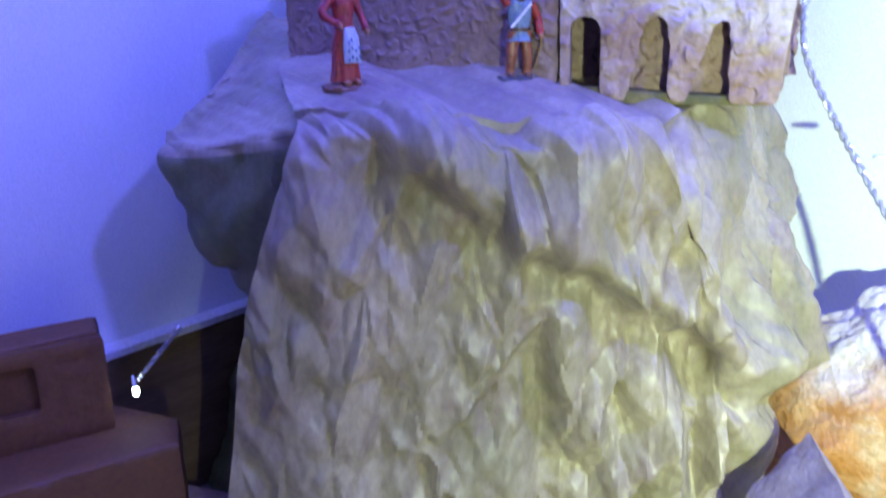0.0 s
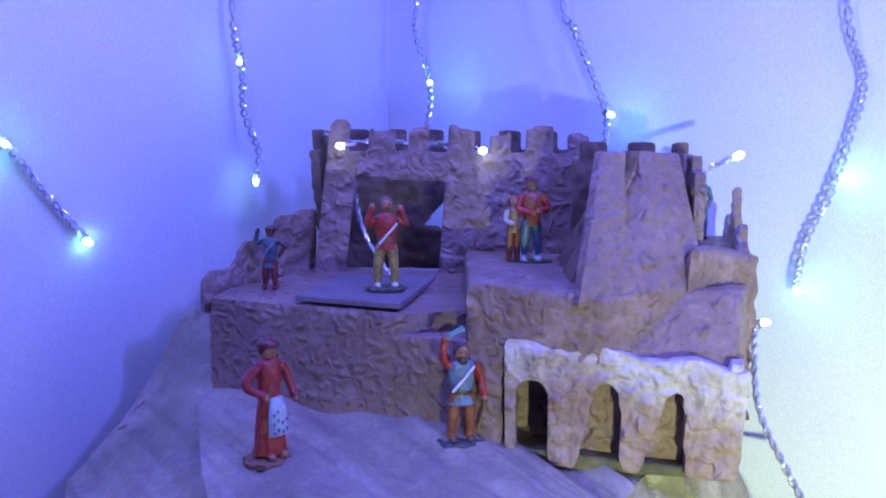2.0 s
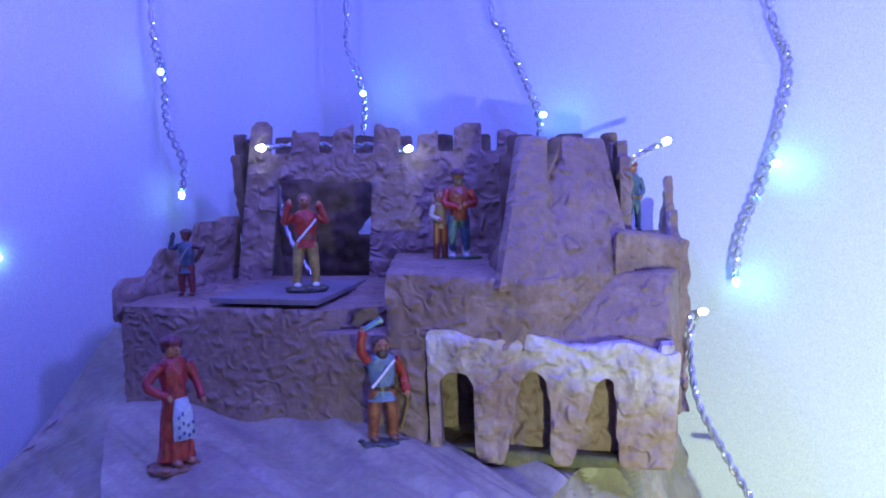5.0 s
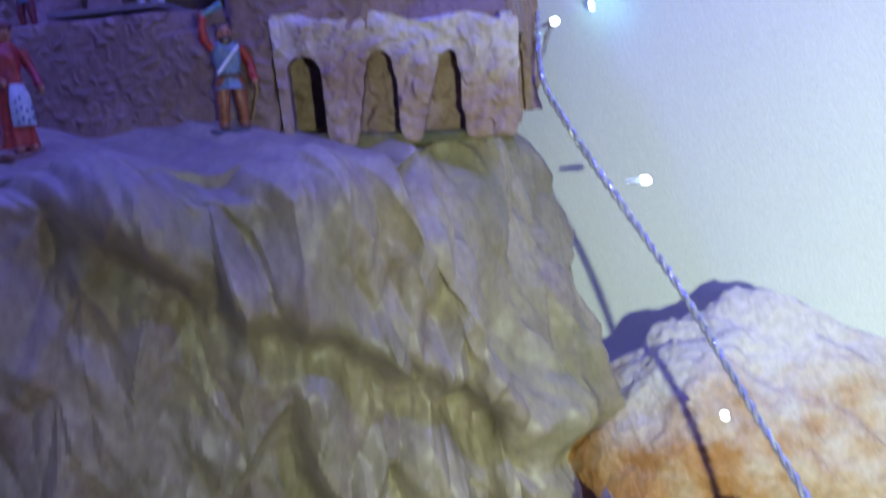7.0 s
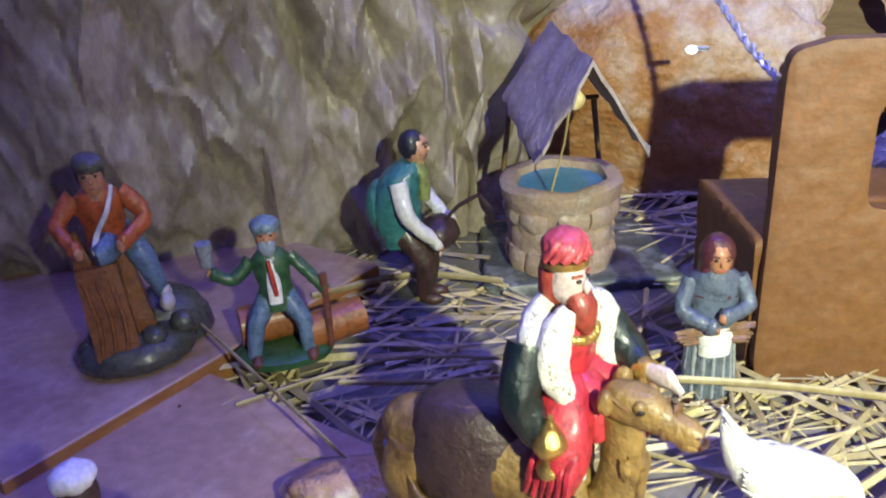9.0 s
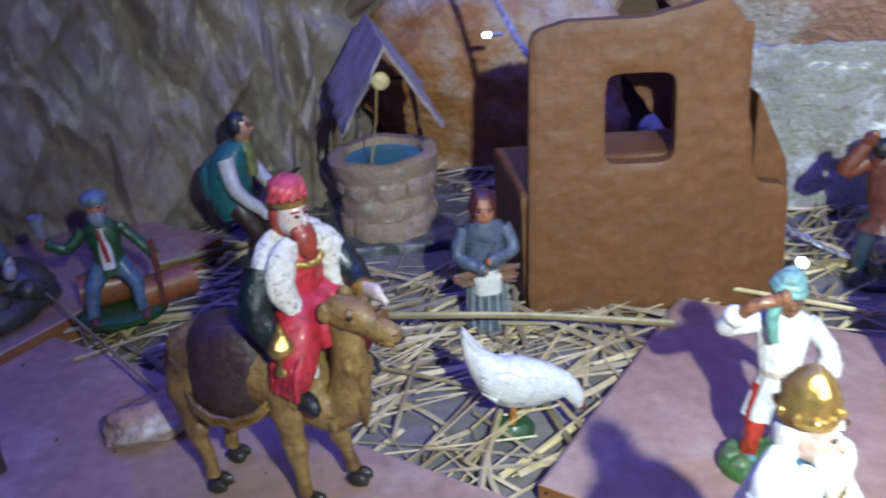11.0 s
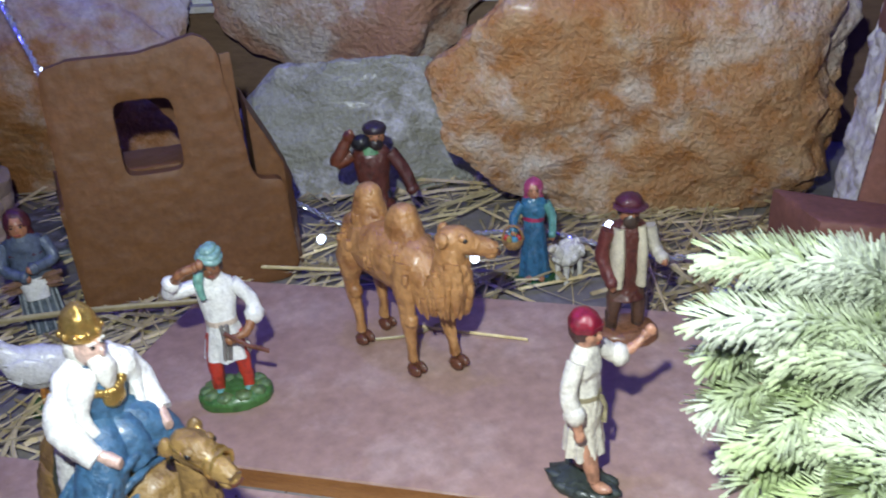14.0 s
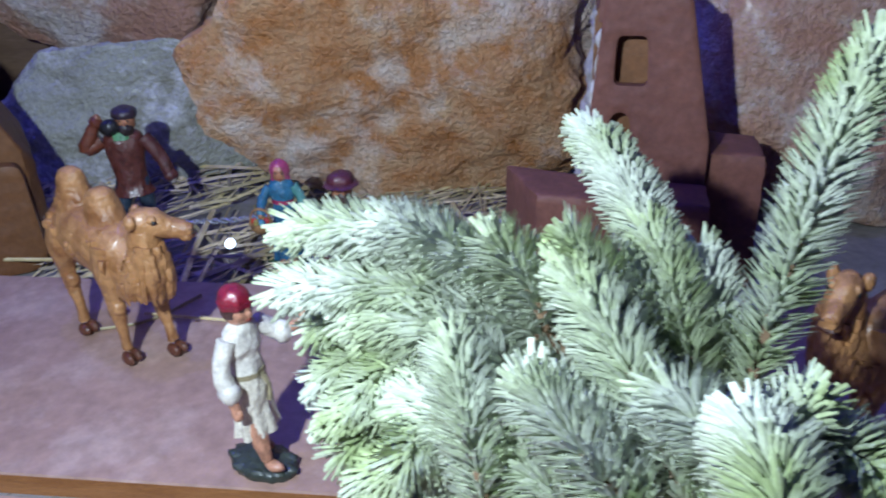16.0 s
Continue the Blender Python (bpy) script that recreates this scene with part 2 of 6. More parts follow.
class Shape:
    """Gathers points and faces of one mesh, each face with its material."""

    def __init__(self):
        self.points, self.faces, self.slots, self.mats = [], [], [], []

    def slot(self, mat):
        if mat not in self.mats:
            self.mats.append(mat)
        return self.mats.index(mat)

    def add(self, points, faces, mat):
        k, s = len(self.points), self.slot(mat)
        self.points += [tuple(p) for p in points]
        self.faces += [tuple(k + i for i in f) for f in faces]
        self.slots += [s] * len(faces)

    def rings(self, rings, mat, close=True):
        n = len(rings[0])
        pts = [p for r in rings for p in r]
        faces = [(i * n + j, i * n + (j + 1) % n, (i + 1) * n + (j + 1) % n, (i + 1) * n + j) for i in range(len(rings) - 1) for j in range(n)]
        if close:
            faces += [tuple(range(n - 1, -1, -1)), tuple(range((len(rings) - 1) * n, len(rings) * n))]
        self.add(pts, faces, mat)

    def tube(self, path, radii, mat, n=8, flat=1.0, fine=1):
        path = [Vector(p) for p in path]
        if not hasattr(radii, "__len__"):
            radii = [radii] * len(path)
        if fine > 1 and len(path) > 2:
            rows = [np.array((*p, r)) for p, r in zip(path, radii)]
            rows = [hermite(rows, i / fine) for i in range((len(path) - 1) * fine + 1)]
            path, radii = [Vector(q[:3]) for q in rows], [max(0.0005, q[3]) for q in rows]
        rings, side = [], None
        for i, p in enumerate(path):
            d = (path[min(i + 1, len(path) - 1)] - path[max(i - 1, 0)]).normalized()
            if side is None:
                side = d.cross(Vector((0, 1, 0.01)) if abs(d.y) < 0.9 else Vector((1, 0, 0))).normalized()
            side = (side - d * side.dot(d)).normalized()
            up = d.cross(side)
            rings.append([p + (side * math.cos(a) + up * math.sin(a) * flat) * radii[i] for a in (2 * math.pi * k / n for k in range(n))])
        self.rings(rings, mat)

    def loft(self, rows, mat, n=14, fine=1):
        """Rows of (z, half width, half depth, x, y)."""
        rings = []
        rows = [(*row, 0, 0)[:5] for row in rows]
        if fine > 1 and len(rows) > 2:
            rows = [hermite([np.array(q) for q in rows], i / fine) for i in range((len(rows) - 1) * fine + 1)]
        for z, a, b, x, y in rows:
            rings.append([(x + a * math.cos(t), y + b * math.sin(t), z) for t in (2 * math.pi * k / n for k in range(n))])
        self.rings(rings, mat)

    def ball(self, c, r, mat, n=12, m=8, turn=None):
        if not hasattr(r, "__len__"):
            r = (r, r, r)
        c, pts = Vector(c), []
        for i in range(m + 1):
            t = math.pi * min(max(i / m, 0.02), 0.98)
            for j in range(n):
                a = 2 * math.pi * j / n
                v = Vector((r[0] * math.sin(t) * math.cos(a), r[1] * math.sin(t) * math.sin(a), r[2] * math.cos(t)))
                if turn:
                    v = Euler([radians(q) for q in turn]).to_matrix() @ v
                pts.append(c + v)
        faces = [(i * n + j, (i + 1) * n + j, (i + 1) * n + (j + 1) % n, i * n + (j + 1) % n) for i in range(m) for j in range(n)]
        faces += [tuple(range(n)), tuple(range((m + 1) * n - 1, m * n - 1, -1))]
        self.add(pts, faces, mat)

    def box(self, lo, hi, mat, m=None):
        pts = [Vector((x, y, z)) for z in (lo[2], hi[2]) for y in (lo[1], hi[1]) for x in (lo[0], hi[0])]
        if m:
            pts = [m @ p for p in pts]
        self.add(pts, [(0, 2, 3, 1), (4, 5, 7, 6), (0, 1, 5, 4), (2, 6, 7, 3), (0, 4, 6, 2), (1, 3, 7, 5)], mat)

    def roughen(self, amount, scale):
        pts = []
        for p in self.points:
            v = Vector(p) * scale
            pts.append(tuple(Vector(p) + Vector((noise.noise(v), noise.noise(v + Vector((7, 1, 3))), noise.noise(v + Vector((2, 9, 5))))) * amount))
        self.points = pts
        return self

    def mesh(self, name, scale=1.0, smooth=True, sharp=50):
        data = bpy.data.meshes.new(name)
        data.from_pydata([tuple(c * scale for c in p) for p in self.points], [], self.faces)
        for m in self.mats:
            data.materials.append(m)
        data.polygons.foreach_set("material_index", self.slots)
        data.polygons.foreach_set("use_smooth", [smooth] * len(self.faces))
        data.update()
        bm = bmesh.new()
        bm.from_mesh(data)
        bmesh.ops.recalc_face_normals(bm, faces=bm.faces)
        bm.to_mesh(data)
        bm.free()
        if smooth:
            data.set_sharp_from_angle(angle=radians(sharp))
        return data


def thing(name, shape, m=None, label="", category="", group="", kind="", scale=1.0, smooth=True, on=Matrix()):
    ob = new(name, shape.mesh(name, scale, smooth) if shape else None)
    HOME[ob.name] = m or Matrix()
    ob.matrix_world = on @ HOME[ob.name]
    return tagged(ob, label, category, group, kind)


def part(name, shape, parent, label="", smooth=True, sharp=50):
    ob = new(name, shape.mesh(name, 1.0, smooth, sharp))
    ob.parent = parent
    ob.matrix_parent_inverse = HOME[parent.name].inverted() if parent.type == "EMPTY" and parent.parent is None else Matrix()
    return tagged(ob, label)


def lump(v, s):
    return noise.noise(Vector(v) * s)


def plate(p0, p1, thick, z0, z1, inside, mat, res=0.003, bump=0.0012, warp=None, back=None, ease=1):
    """An upright sheet of the outline inside(u, z), with thickness and an uneven face, from plan point p0 to p1."""
    p0, p1 = Vector(p0), Vector(p1)
    d = p1 - p0
    length = d.length
    d.normalize()
    n = Vector((-d.y, d.x))
    nu, nz = max(2, round(length / res)), max(2, round((z1 - z0) / res))
    keep = {(i, j) for i in range(nu) for j in range(nz) if inside((i + 0.5) / nu * length, z0 + (j + 0.5) / nz * (z1 - z0))}
    spot, near = {}, {}
    for i, j in keep:
        for a in ((i, j), (i + 1, j), (i + 1, j + 1), (i, j + 1)):
            spot[a] = Vector((a[0] / nu * length, z0 + a[1] / nz * (z1 - z0)))
        for a, b, other in (((i, j), (i + 1, j), (i, j - 1)), ((i + 1, j), (i + 1, j + 1), (i + 1, j)), ((i + 1, j + 1), (i, j + 1), (i, j + 1)), ((i, j + 1), (i, j), (i - 1, j))):
            if other not in keep:
                near.setdefault(a, []).append(b)
                near.setdefault(b, []).append(a)
    for _ in range(ease):
        spot.update({a: spot[a] * 0.5 + (spot[b[0]] + spot[b[1]]) * 0.25 for a, b in near.items() if len(b) == 2})
    index, pts = {}, []
    for a, q in spot.items():
        u, z = q
        du, dn = warp(u, z) if warp else (0, 0)
        for side in (0, 1):
            g = Vector((p0.x + d.x * (u + du), p0.y + d.y * (u + du)))
            h = (0.7 - 2.2 * abs(lump((g.x, g.y, z + side * 3), 85)) + 0.7 * lump((g.x, g.y, z), 130)) * bump
            edge = a in near
            g = g + n * (dn + (thick if side else 0) + (0 if edge else h) + (0.0012 * (1 - 2 * side) if edge else 0))
            index[a, side] = len(pts)
            pts.append((g.x, g.y, z + lump((g.x, g.y, z), 60) * bump * 0.6))
    front, rear = [], []
    for i, j in keep:
        c = [(i, j), (i + 1, j), (i + 1, j + 1), (i, j + 1)]
        front.append(tuple(index[a, 0] for a in c))
        rear.append(tuple(index[a, 1] for a in reversed(c)))
        for a, b, other in ((c[0], c[1], (i, j - 1)), (c[1], c[2], (i + 1, j)), (c[2], c[3], (i, j + 1)), (c[3], c[0], (i - 1, j))):
            if other not in keep:
                front.append((index[a, 0], index[a, 1], index[b, 1], index[b, 0]))
    s = Shape()
    s.add(pts, front, mat)
    k = s.slot(back or mat)
    s.faces += rear
    s.slots += [k] * len(rear)
    return s


def block(plan, z0, top, mat, res=0.004, bump=0.0012, edge=0.003, lean=0.0):
    """A solid on a convex plan with rounded upper edges. top: a height or a function of x and y."""
    f = top if callable(top) else (lambda x, y: top)
    ring = []
    for k, a in enumerate(plan):
        b = plan[(k + 1) % len(plan)]
        steps = max(2, round(math.dist(a, b) / res))
        ring += [Vector((a[0] + (b[0] - a[0]) * i / steps, a[1] + (b[1] - a[1]) * i / steps)) for i in range(steps)]
    c = sum(ring, Vector((0, 0))) / len(ring)
    height = f(*c) - z0
    rows = max(3, round(height / res))
    levels = [(i / rows, 0.0) for i in range(rows)] + [(1 - edge * 0.3 / max(height, 0.004), edge * 0.25), (1.0, edge)]
    rings = []
    for v, inset in levels:
        r = []
        for p in ring:
            q = p + (c - p).normalized() * (inset + lean * v * height)
            z = z0 + (f(*q) - z0) * v
            h = (0.7 - 2.2 * abs(lump((q.x, q.y, z), 85)) + 0.7 * lump((q.x, q.y, z), 130)) * bump
            q = q + (q - c).normalized() * h
            r.append((q.x, q.y, z))
        rings.append(r)
    last = rings[-1]
    for s_ in (0.8, 0.55, 0.3, 0.08):
        r = []
        for p in last:
            x, y = c.x + (p[0] - c.x) * s_, c.y + (p[1] - c.y) * s_
            r.append((x, y, f(x, y) + lump((x, y, 0), 120) * bump * 0.7))
        rings.append(r)
    s = Shape()
    s.rings(rings, mat)
    return s


def rock(centre, radii, turn, mat, seed, cut=0.55, boxy=2.6, sub=5, rough=0.16, fall=0.0):
    bm = bmesh.new()
    bmesh.ops.create_icosphere(bm, subdivisions=sub, radius=1)
    rnd = random.Random(seed)
    planes = [(Vector((rnd.gauss(0, 1), rnd.gauss(0, 1), rnd.gauss(0, 0.7))).normalized(), rnd.uniform(cut, 0.95)) for _ in range(14)]
    m = Euler((0, 0, radians(turn))).to_matrix()
    off = Vector((seed * 3.1, seed * 1.7, 0))
    s = Shape()
    pts = []
    for v in bm.verts:
        p = v.co.copy()
        p = p / (abs(p.x) ** boxy + abs(p.y) ** boxy + abs(p.z) ** boxy) ** (1 / boxy)
        for n, d in planes:
            k = p.dot(n) - d
            if k > 0:
                p -= n * k * 0.85
        p *= 1 + rough * noise.noise(p * 1.6 + off) + rough * 0.45 * noise.noise(p * 4.5 + off) + rough * 0.34 * (0.5 - abs(noise.noise(p * 6 + off))) + rough * 0.14 * noise.noise(p * 16 + off) + rough * 0.10 * noise.noise(p * 42 + off)
        q = m @ Vector((p.x * radii[0], p.y * radii[1], p.z * radii[2]))
        if q.z > 0:
            q.z *= 1 - fall * max(0, q.x / radii[0] + 0.15)
        pts.append((q.x, q.y, max(q.z, -centre[2] + 0.0005)))
    s.add(pts, [tuple(v.index for v in f.verts) for f in bm.faces], mat)
    bm.free()
    return s

# ---- room ----
CORNER, RIGHT, LEFT = Vector((0.043, 1.014)), Vector((0.824, -0.566)), Vector((-0.566, -0.824))


def room_point(a, b, z=0.0):
    """a metres along the one wall and b along the other, from the corner."""
    p = CORNER + RIGHT * a + LEFT * b
    return Vector((p.x, p.y, z))


def slab(name, a0, a1, b0, b1, z0, z1, mat, label, category):
    s = Shape()
    pts = [room_point(a, b, z) for z in (z0, z1) for a, b in ((a0, b0), (a1, b0), (a1, b1), (a0, b1))]
    s.add(pts, [(0, 3, 2, 1), (4, 5, 6, 7), (0, 1, 5, 4), (1, 2, 6, 5), (2, 3, 7, 6), (3, 0, 4, 7)], mat)
    return thing(name, s, None, label, category, "", "structure", smooth=False)


slab("wall_north", -0.12, 2.9, -0.12, 0.0, -0.75, 1.75, WALL, "white plastered wall washed in blue light behind the crib", "wall")
slab("wall_west", -0.12, 0.0, 0.0, 2.9, -0.75, 1.75, WALL, "white plastered wall meeting the other in a corner", "wall")
slab("wall_east", 2.9, 3.02, -0.12, 3.02, -0.75, 1.75, WALL, "plain white plastered wall of the room", "wall")
slab("wall_south", -0.12, 2.9, 2.9, 3.02, -0.75, 1.75, WALL, "plain white plastered wall closing the room", "wall")
slab("ceiling", -0.12, 3.02, -0.12, 3.02, 1.75, 1.85, WALL, "plain white ceiling of the dark room", "ceiling")
slab("floor", -0.12, 3.02, -0.12, 3.02, -0.87, -0.75, TABLE, "dark floor of the room under the table", "floor")
slab("tabletop", 0.0, 1.75, 0.0, 1.75, -0.04, -0.002, TABLE, "grey covered tabletop under the crib, strewn with straw", "tabletop")
for name, box in (("backboard_north", (0.014, 1.75, 0.002, 0.012)), ("backboard_west", (0.002, 0.012, 0.002, 1.75))):
    ob = slab(name, *box, -0.001, 0.165, BOARD, "brown wooden board standing along the foot of the wall", "board")
for name, box in (("trim_north", (0.02, 1.75, 0.0, 0.02)), ("trim_west", (0.0, 0.019, 0.0, 1.75))):
    slab(name, *box, 0.1655, 0.172, BOARD_EDGE, "pale strip along the top of the brown board", "trim")

# boards on which the figures stand


def board(name, corners, z0, z1, label):
    s = Shape()
    n = len(corners)
    top = [(x, y, z1) for x, y in corners]
    pts = [(x, y, z0) for x, y in corners] + [(x, y, z1 - 0.0012) for x, y in corners]
    cx, cy = sum(c[0] for c in corners) / n, sum(c[1] for c in corners) / n
    pts += [(x + (cx - x) * 0.006, y + (cy - y) * 0.006, z1) for x, y, _ in top]
    s.add(pts, [(i, (i + 1) % n, n + (i + 1) % n, n + i) for i in range(n)] + [tuple(range(n - 1, -1, -1))], TILE_EDGE)
    s.faces += [(n + i, n + (i + 1) % n, 2 * n + (i + 1) % n, 2 * n + i) for i in range(n)] + [tuple(range(2 * n, 3 * n))]
    s.slots += [s.slot(TILE)] * (n + 1)
    return thing(name, s, None, label, "board", "boards under the figures", smooth=False)


board("ground_board", [(0.362, 0.142), (0.505, 0.288), (1.02, -0.20), (0.88, -0.345)], -0.002, 0.012, "reddish terracotta-coloured board with worn surface, camels standing on it")
board("ground_board", [(0.057, 0.402), (0.357, 0.128), (0.87, -0.355), (0.60, -0.62), (-0.22, 0.13)], -0.002, 0.011, "reddish terracotta-coloured board with brown wooden edge, beside the straw")
board("ground_board", [(0.0, 0.278), (0.197, 0.487), (0.07, 0.60), (-0.22, 0.66), (-0.36, 0.55)], -0.002, 0.019, "dull purple-brown board with orange wooden edge before the paper mountain")

# ---- paper mountain ----


def sheet(control, nu, nv, wave, mat, thick=0.0015):
    """A crumpled paper sheet over a net of control points (rows upwards, columns along)."""
    grid = np.array(control, float)
    cols = len(grid[0])
    flat = np.zeros((nv + 1, nu + 1, 3))
    for a in range(nu + 1):
        column = [hermite([grid[r][c] for c in range(cols)], a / nu * (cols - 1)) for r in range(len(grid))]
        for b in range(nv + 1):
            flat[b, a] = hermite(column, b / nv * (len(grid) - 1))
    du, dv = np.gradient(flat, axis=1), np.gradient(flat, axis=0)
    n = np.cross(du, dv)
    n /= np.linalg.norm(n, axis=2, keepdims=True) + 1e-9
    s = Shape()
    out = []
    for b in range(nv + 1):
        for a in range(nu + 1):
            out.append(tuple(flat[b, a] + n[b, a] * wave(Vector(flat[b, a]), a / nu, b / nv)))
    s.add(out, [(b * (nu + 1) + a, b * (nu + 1) + a + 1, (b + 1) * (nu + 1) + a + 1, (b + 1) * (nu + 1) + a) for b in range(nv) for a in range(nu)], mat)
    return s


def crease(p, s, k=0.0):
    q = p * s + Vector((k, k * 0.7, -k))
    q += noise.noise_vector(q * 0.6) * 0.45
    return 1 - 2.2 * abs(noise.noise(q))


TABLE_RND = random.Random(14)
HEIGHTS = [TABLE_RND.uniform(-1, 1) for _ in range(4096)]


def flats(x, y, k):
    """Flat triangles between random heights: straight sharp creases."""
    i, j = math.floor(x), math.floor(y)
    f, g = x - i, y - j
    a, b, c, d = (HEIGHTS[(p * 71 + q * 397 + k * 911) % 4096] for p, q in ((i, j), (i + 1, j), (i, j + 1), (i + 1, j + 1)))
    if (i + j) % 2:
        return a + (b - a) * f + (c - a) * g if f + g < 1 else d + (c - d) * (1 - f) + (b - d) * (1 - g)
    return a + (b - a) * f + (d - b) * g if f > g else a + (c - a) * g + (d - c) * f


def crushed(p, rows):
    along, up = 0.9 * p.x + 0.55 * p.y, p.z
    h = 0.0
    for k, (wide, tall, turn, depth) in enumerate(rows):
        c, s_ = math.cos(turn), math.sin(turn)
        x, y = (along * c + up * s_) / wide, (up * c - along * s_) / tall
        x += 0.55 * noise.noise(Vector((x * 0.8, y * 0.8, k * 3.7)))
        y += 0.55 * noise.noise(Vector((x * 0.8, y * 0.8, k * 3.7 + 9)))
        h += depth * flats(x, y, k)
    return h


CREASES = ((0.050, 0.110, 0.25, 0.0120), (0.023, 0.075, -0.30, 0.0115), (0.015, 0.055, 0.12, 0.0090), (0.0100, 0.032, 0.4, 0.0048), (0.0065, 0.018, -0.15, 0.0022))
DEEP = ((0.026, 0.090, 0.12, 0.0260), (0.014, 0.045, -0.25, 0.0130))


def crumple(p, u, v):
    low = min(1, max(0, (p.x - 0.15) / 0.06)) * min(1, max(0, (0.29 - p.z) / 0.06)) * (v < 0.62)
    h = crushed(p, CREASES) * (0.75 + 0.7 * abs(noise.noise(p * 8)))
    if low:
        h += low * crushed(p, DEEP)
    if v < 0.62:
        ridge = p.z - (0.392 - 0.72 * (p.x - 0.04)) - 0.012 * noise.noise(p * 14)
        if p.x > 0.02:
            fade = min(1, (p.x - 0.02) / 0.06)
            h += fade * (0.012 * math.exp(-(ridge - 0.012) ** 2 / 0.0004) - 0.014 * math.exp(-(ridge + 0.018) ** 2 / 0.0003))
        h -= 0.016 * math.exp(-((p.x - 0.150 - 0.10 * (0.25 - p.z)) / 0.016) ** 2) * min(1, max(0, (0.27 - p.z) / 0.05))
    return h * (0.5 if v > 0.62 else 1)


mountain = thing("paper_mountain", None, Matrix.Translation((0.12, 0.62, 0)), "crumpled grey-green paper mountain carrying the toy castle", "mountain", on=HILL)
FRONT = [
    [(-0.095, 0.600, 0.0), (-0.02, 0.592, 0.0), (0.11, 0.588, 0.0), (0.20, 0.580, 0.0), (0.29, 0.575, 0.0), (0.405, 0.76, 0.0), (0.405, 0.84, 0.0)],
    [(-0.065, 0.555, 0.12), (0.00, 0.560, 0.12), (0.11, 0.565, 0.12), (0.21, 0.560, 0.12), (0.305, 0.575, 0.12), (0.412, 0.765, 0.12), (0.405, 0.84, 0.12)],
    [(-0.040, 0.538, 0.25), (0.03, 0.536, 0.25), (0.12, 0.540, 0.25), (0.21, 0.545, 0.25), (0.288, 0.555, 0.25), (0.409, 0.76, 0.25), (0.40, 0.84, 0.25)],
    [(-0.010, 0.530, 0.35), (0.04, 0.522, 0.35), (0.11, 0.520, 0.35), (0.18, 0.523, 0.35), (0.250, 0.533, 0.345), (0.388, 0.745, 0.335), (0.38, 0.83, 0.33)],
    [(0.004, 0.538, 0.395), (0.05, 0.528, 0.394), (0.11, 0.526, 0.39), (0.17, 0.530, 0.386), (0.228, 0.542, 0.383), (0.344, 0.69, 0.386), (0.352, 0.79, 0.40)],
    [(-0.012, 0.60, 0.408), (0.04, 0.595, 0.406), (0.11, 0.60, 0.405), (0.17, 0.60, 0.402), (0.22, 0.59, 0.396), (0.28, 0.63, 0.402), (0.30, 0.75, 0.415)],
    [(-0.030, 0.70, 0.414), (0.02, 0.74, 0.422), (0.10, 0.76, 0.425), (0.16, 0.78, 0.425), (0.20, 0.79, 0.425), (0.26, 0.80, 0.425), (0.29, 0.84, 0.425)],
    [(-0.01, 0.78, 0.40), (0.02, 0.86, 0.40), (0.08, 0.91, 0.40), (0.12, 0.95, 0.40), (0.16, 0.93, 0.40), (0.22, 0.88, 0.40), (0.28, 0.86, 0.40)],
]
# a firm fold where the front turns into the flank
FRONT = [row[:4] + [tuple(b + (a - b) * 0.36 for a, b in zip(row[3], row[4])), row[4], tuple(b + (a - b) * 0.22 for a, b in zip(row[5], row[4]))] + row[5:] for row in FRONT]
part("front_sheet", sheet(FRONT, 376, 330, crumple, PAPER), mountain, sharp=24)
LEFT_NET = [
    [(-0.16, 0.82, 0.0), (-0.13, 0.73, 0.0), (-0.09, 0.66, 0.0), (-0.05, 0.64, 0.0)],
    [(-0.11, 0.82, 0.12), (-0.085, 0.73, 0.12), (-0.060, 0.65, 0.12), (-0.03, 0.61, 0.12)],
    [(-0.08, 0.82, 0.22), (-0.065, 0.73, 0.22), (-0.050, 0.645, 0.22), (-0.01, 0.59, 0.22)],
    [(-0.075, 0.83, 0.31), (-0.085, 0.725, 0.30), (-0.088, 0.635, 0.29), (0.004, 0.575, 0.30)],
    [(-0.066, 0.84, 0.436), (-0.090, 0.725, 0.391), (-0.108, 0.640, 0.354), (0.002, 0.562, 0.372)],
    [(-0.055, 0.84, 0.444), (-0.076, 0.728, 0.400), (-0.088, 0.650, 0.369), (0.008, 0.566, 0.392)],
    [(-0.015, 0.84, 0.442), (-0.028, 0.735, 0.423), (-0.030, 0.665, 0.405), (0.03, 0.590, 0.407)],
    [(0.03, 0.83, 0.43), (0.03, 0.76, 0.422), (0.05, 0.69, 0.402), (0.07, 0.64, 0.390)],
]


def left_crumple(p, u, v):
    return crushed(p, CREASES) * (0.35 if v > 0.6 else 0.7)


s = sheet(LEFT_NET, 90, 150, left_crumple, PAPER_SHADED)
# above the lip the plain paper, below it the shade-darkened one
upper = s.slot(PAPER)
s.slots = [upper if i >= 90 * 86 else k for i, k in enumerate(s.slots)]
part("side_sheet", s, mountain, "olive-green paper with the shade under the overhang put into its darker colour", sharp=24)

# ---- toy castle ----
castle = thing("toy_castle", None, Matrix.Translation((0.17, 0.70, 0.40)), "grey-brown papier-mache toy castle with battlements and an arcade", "castle", on=HILL)


def deck(x, y):
    return 0.484 + 0.10 * max(0, y - 0.71)


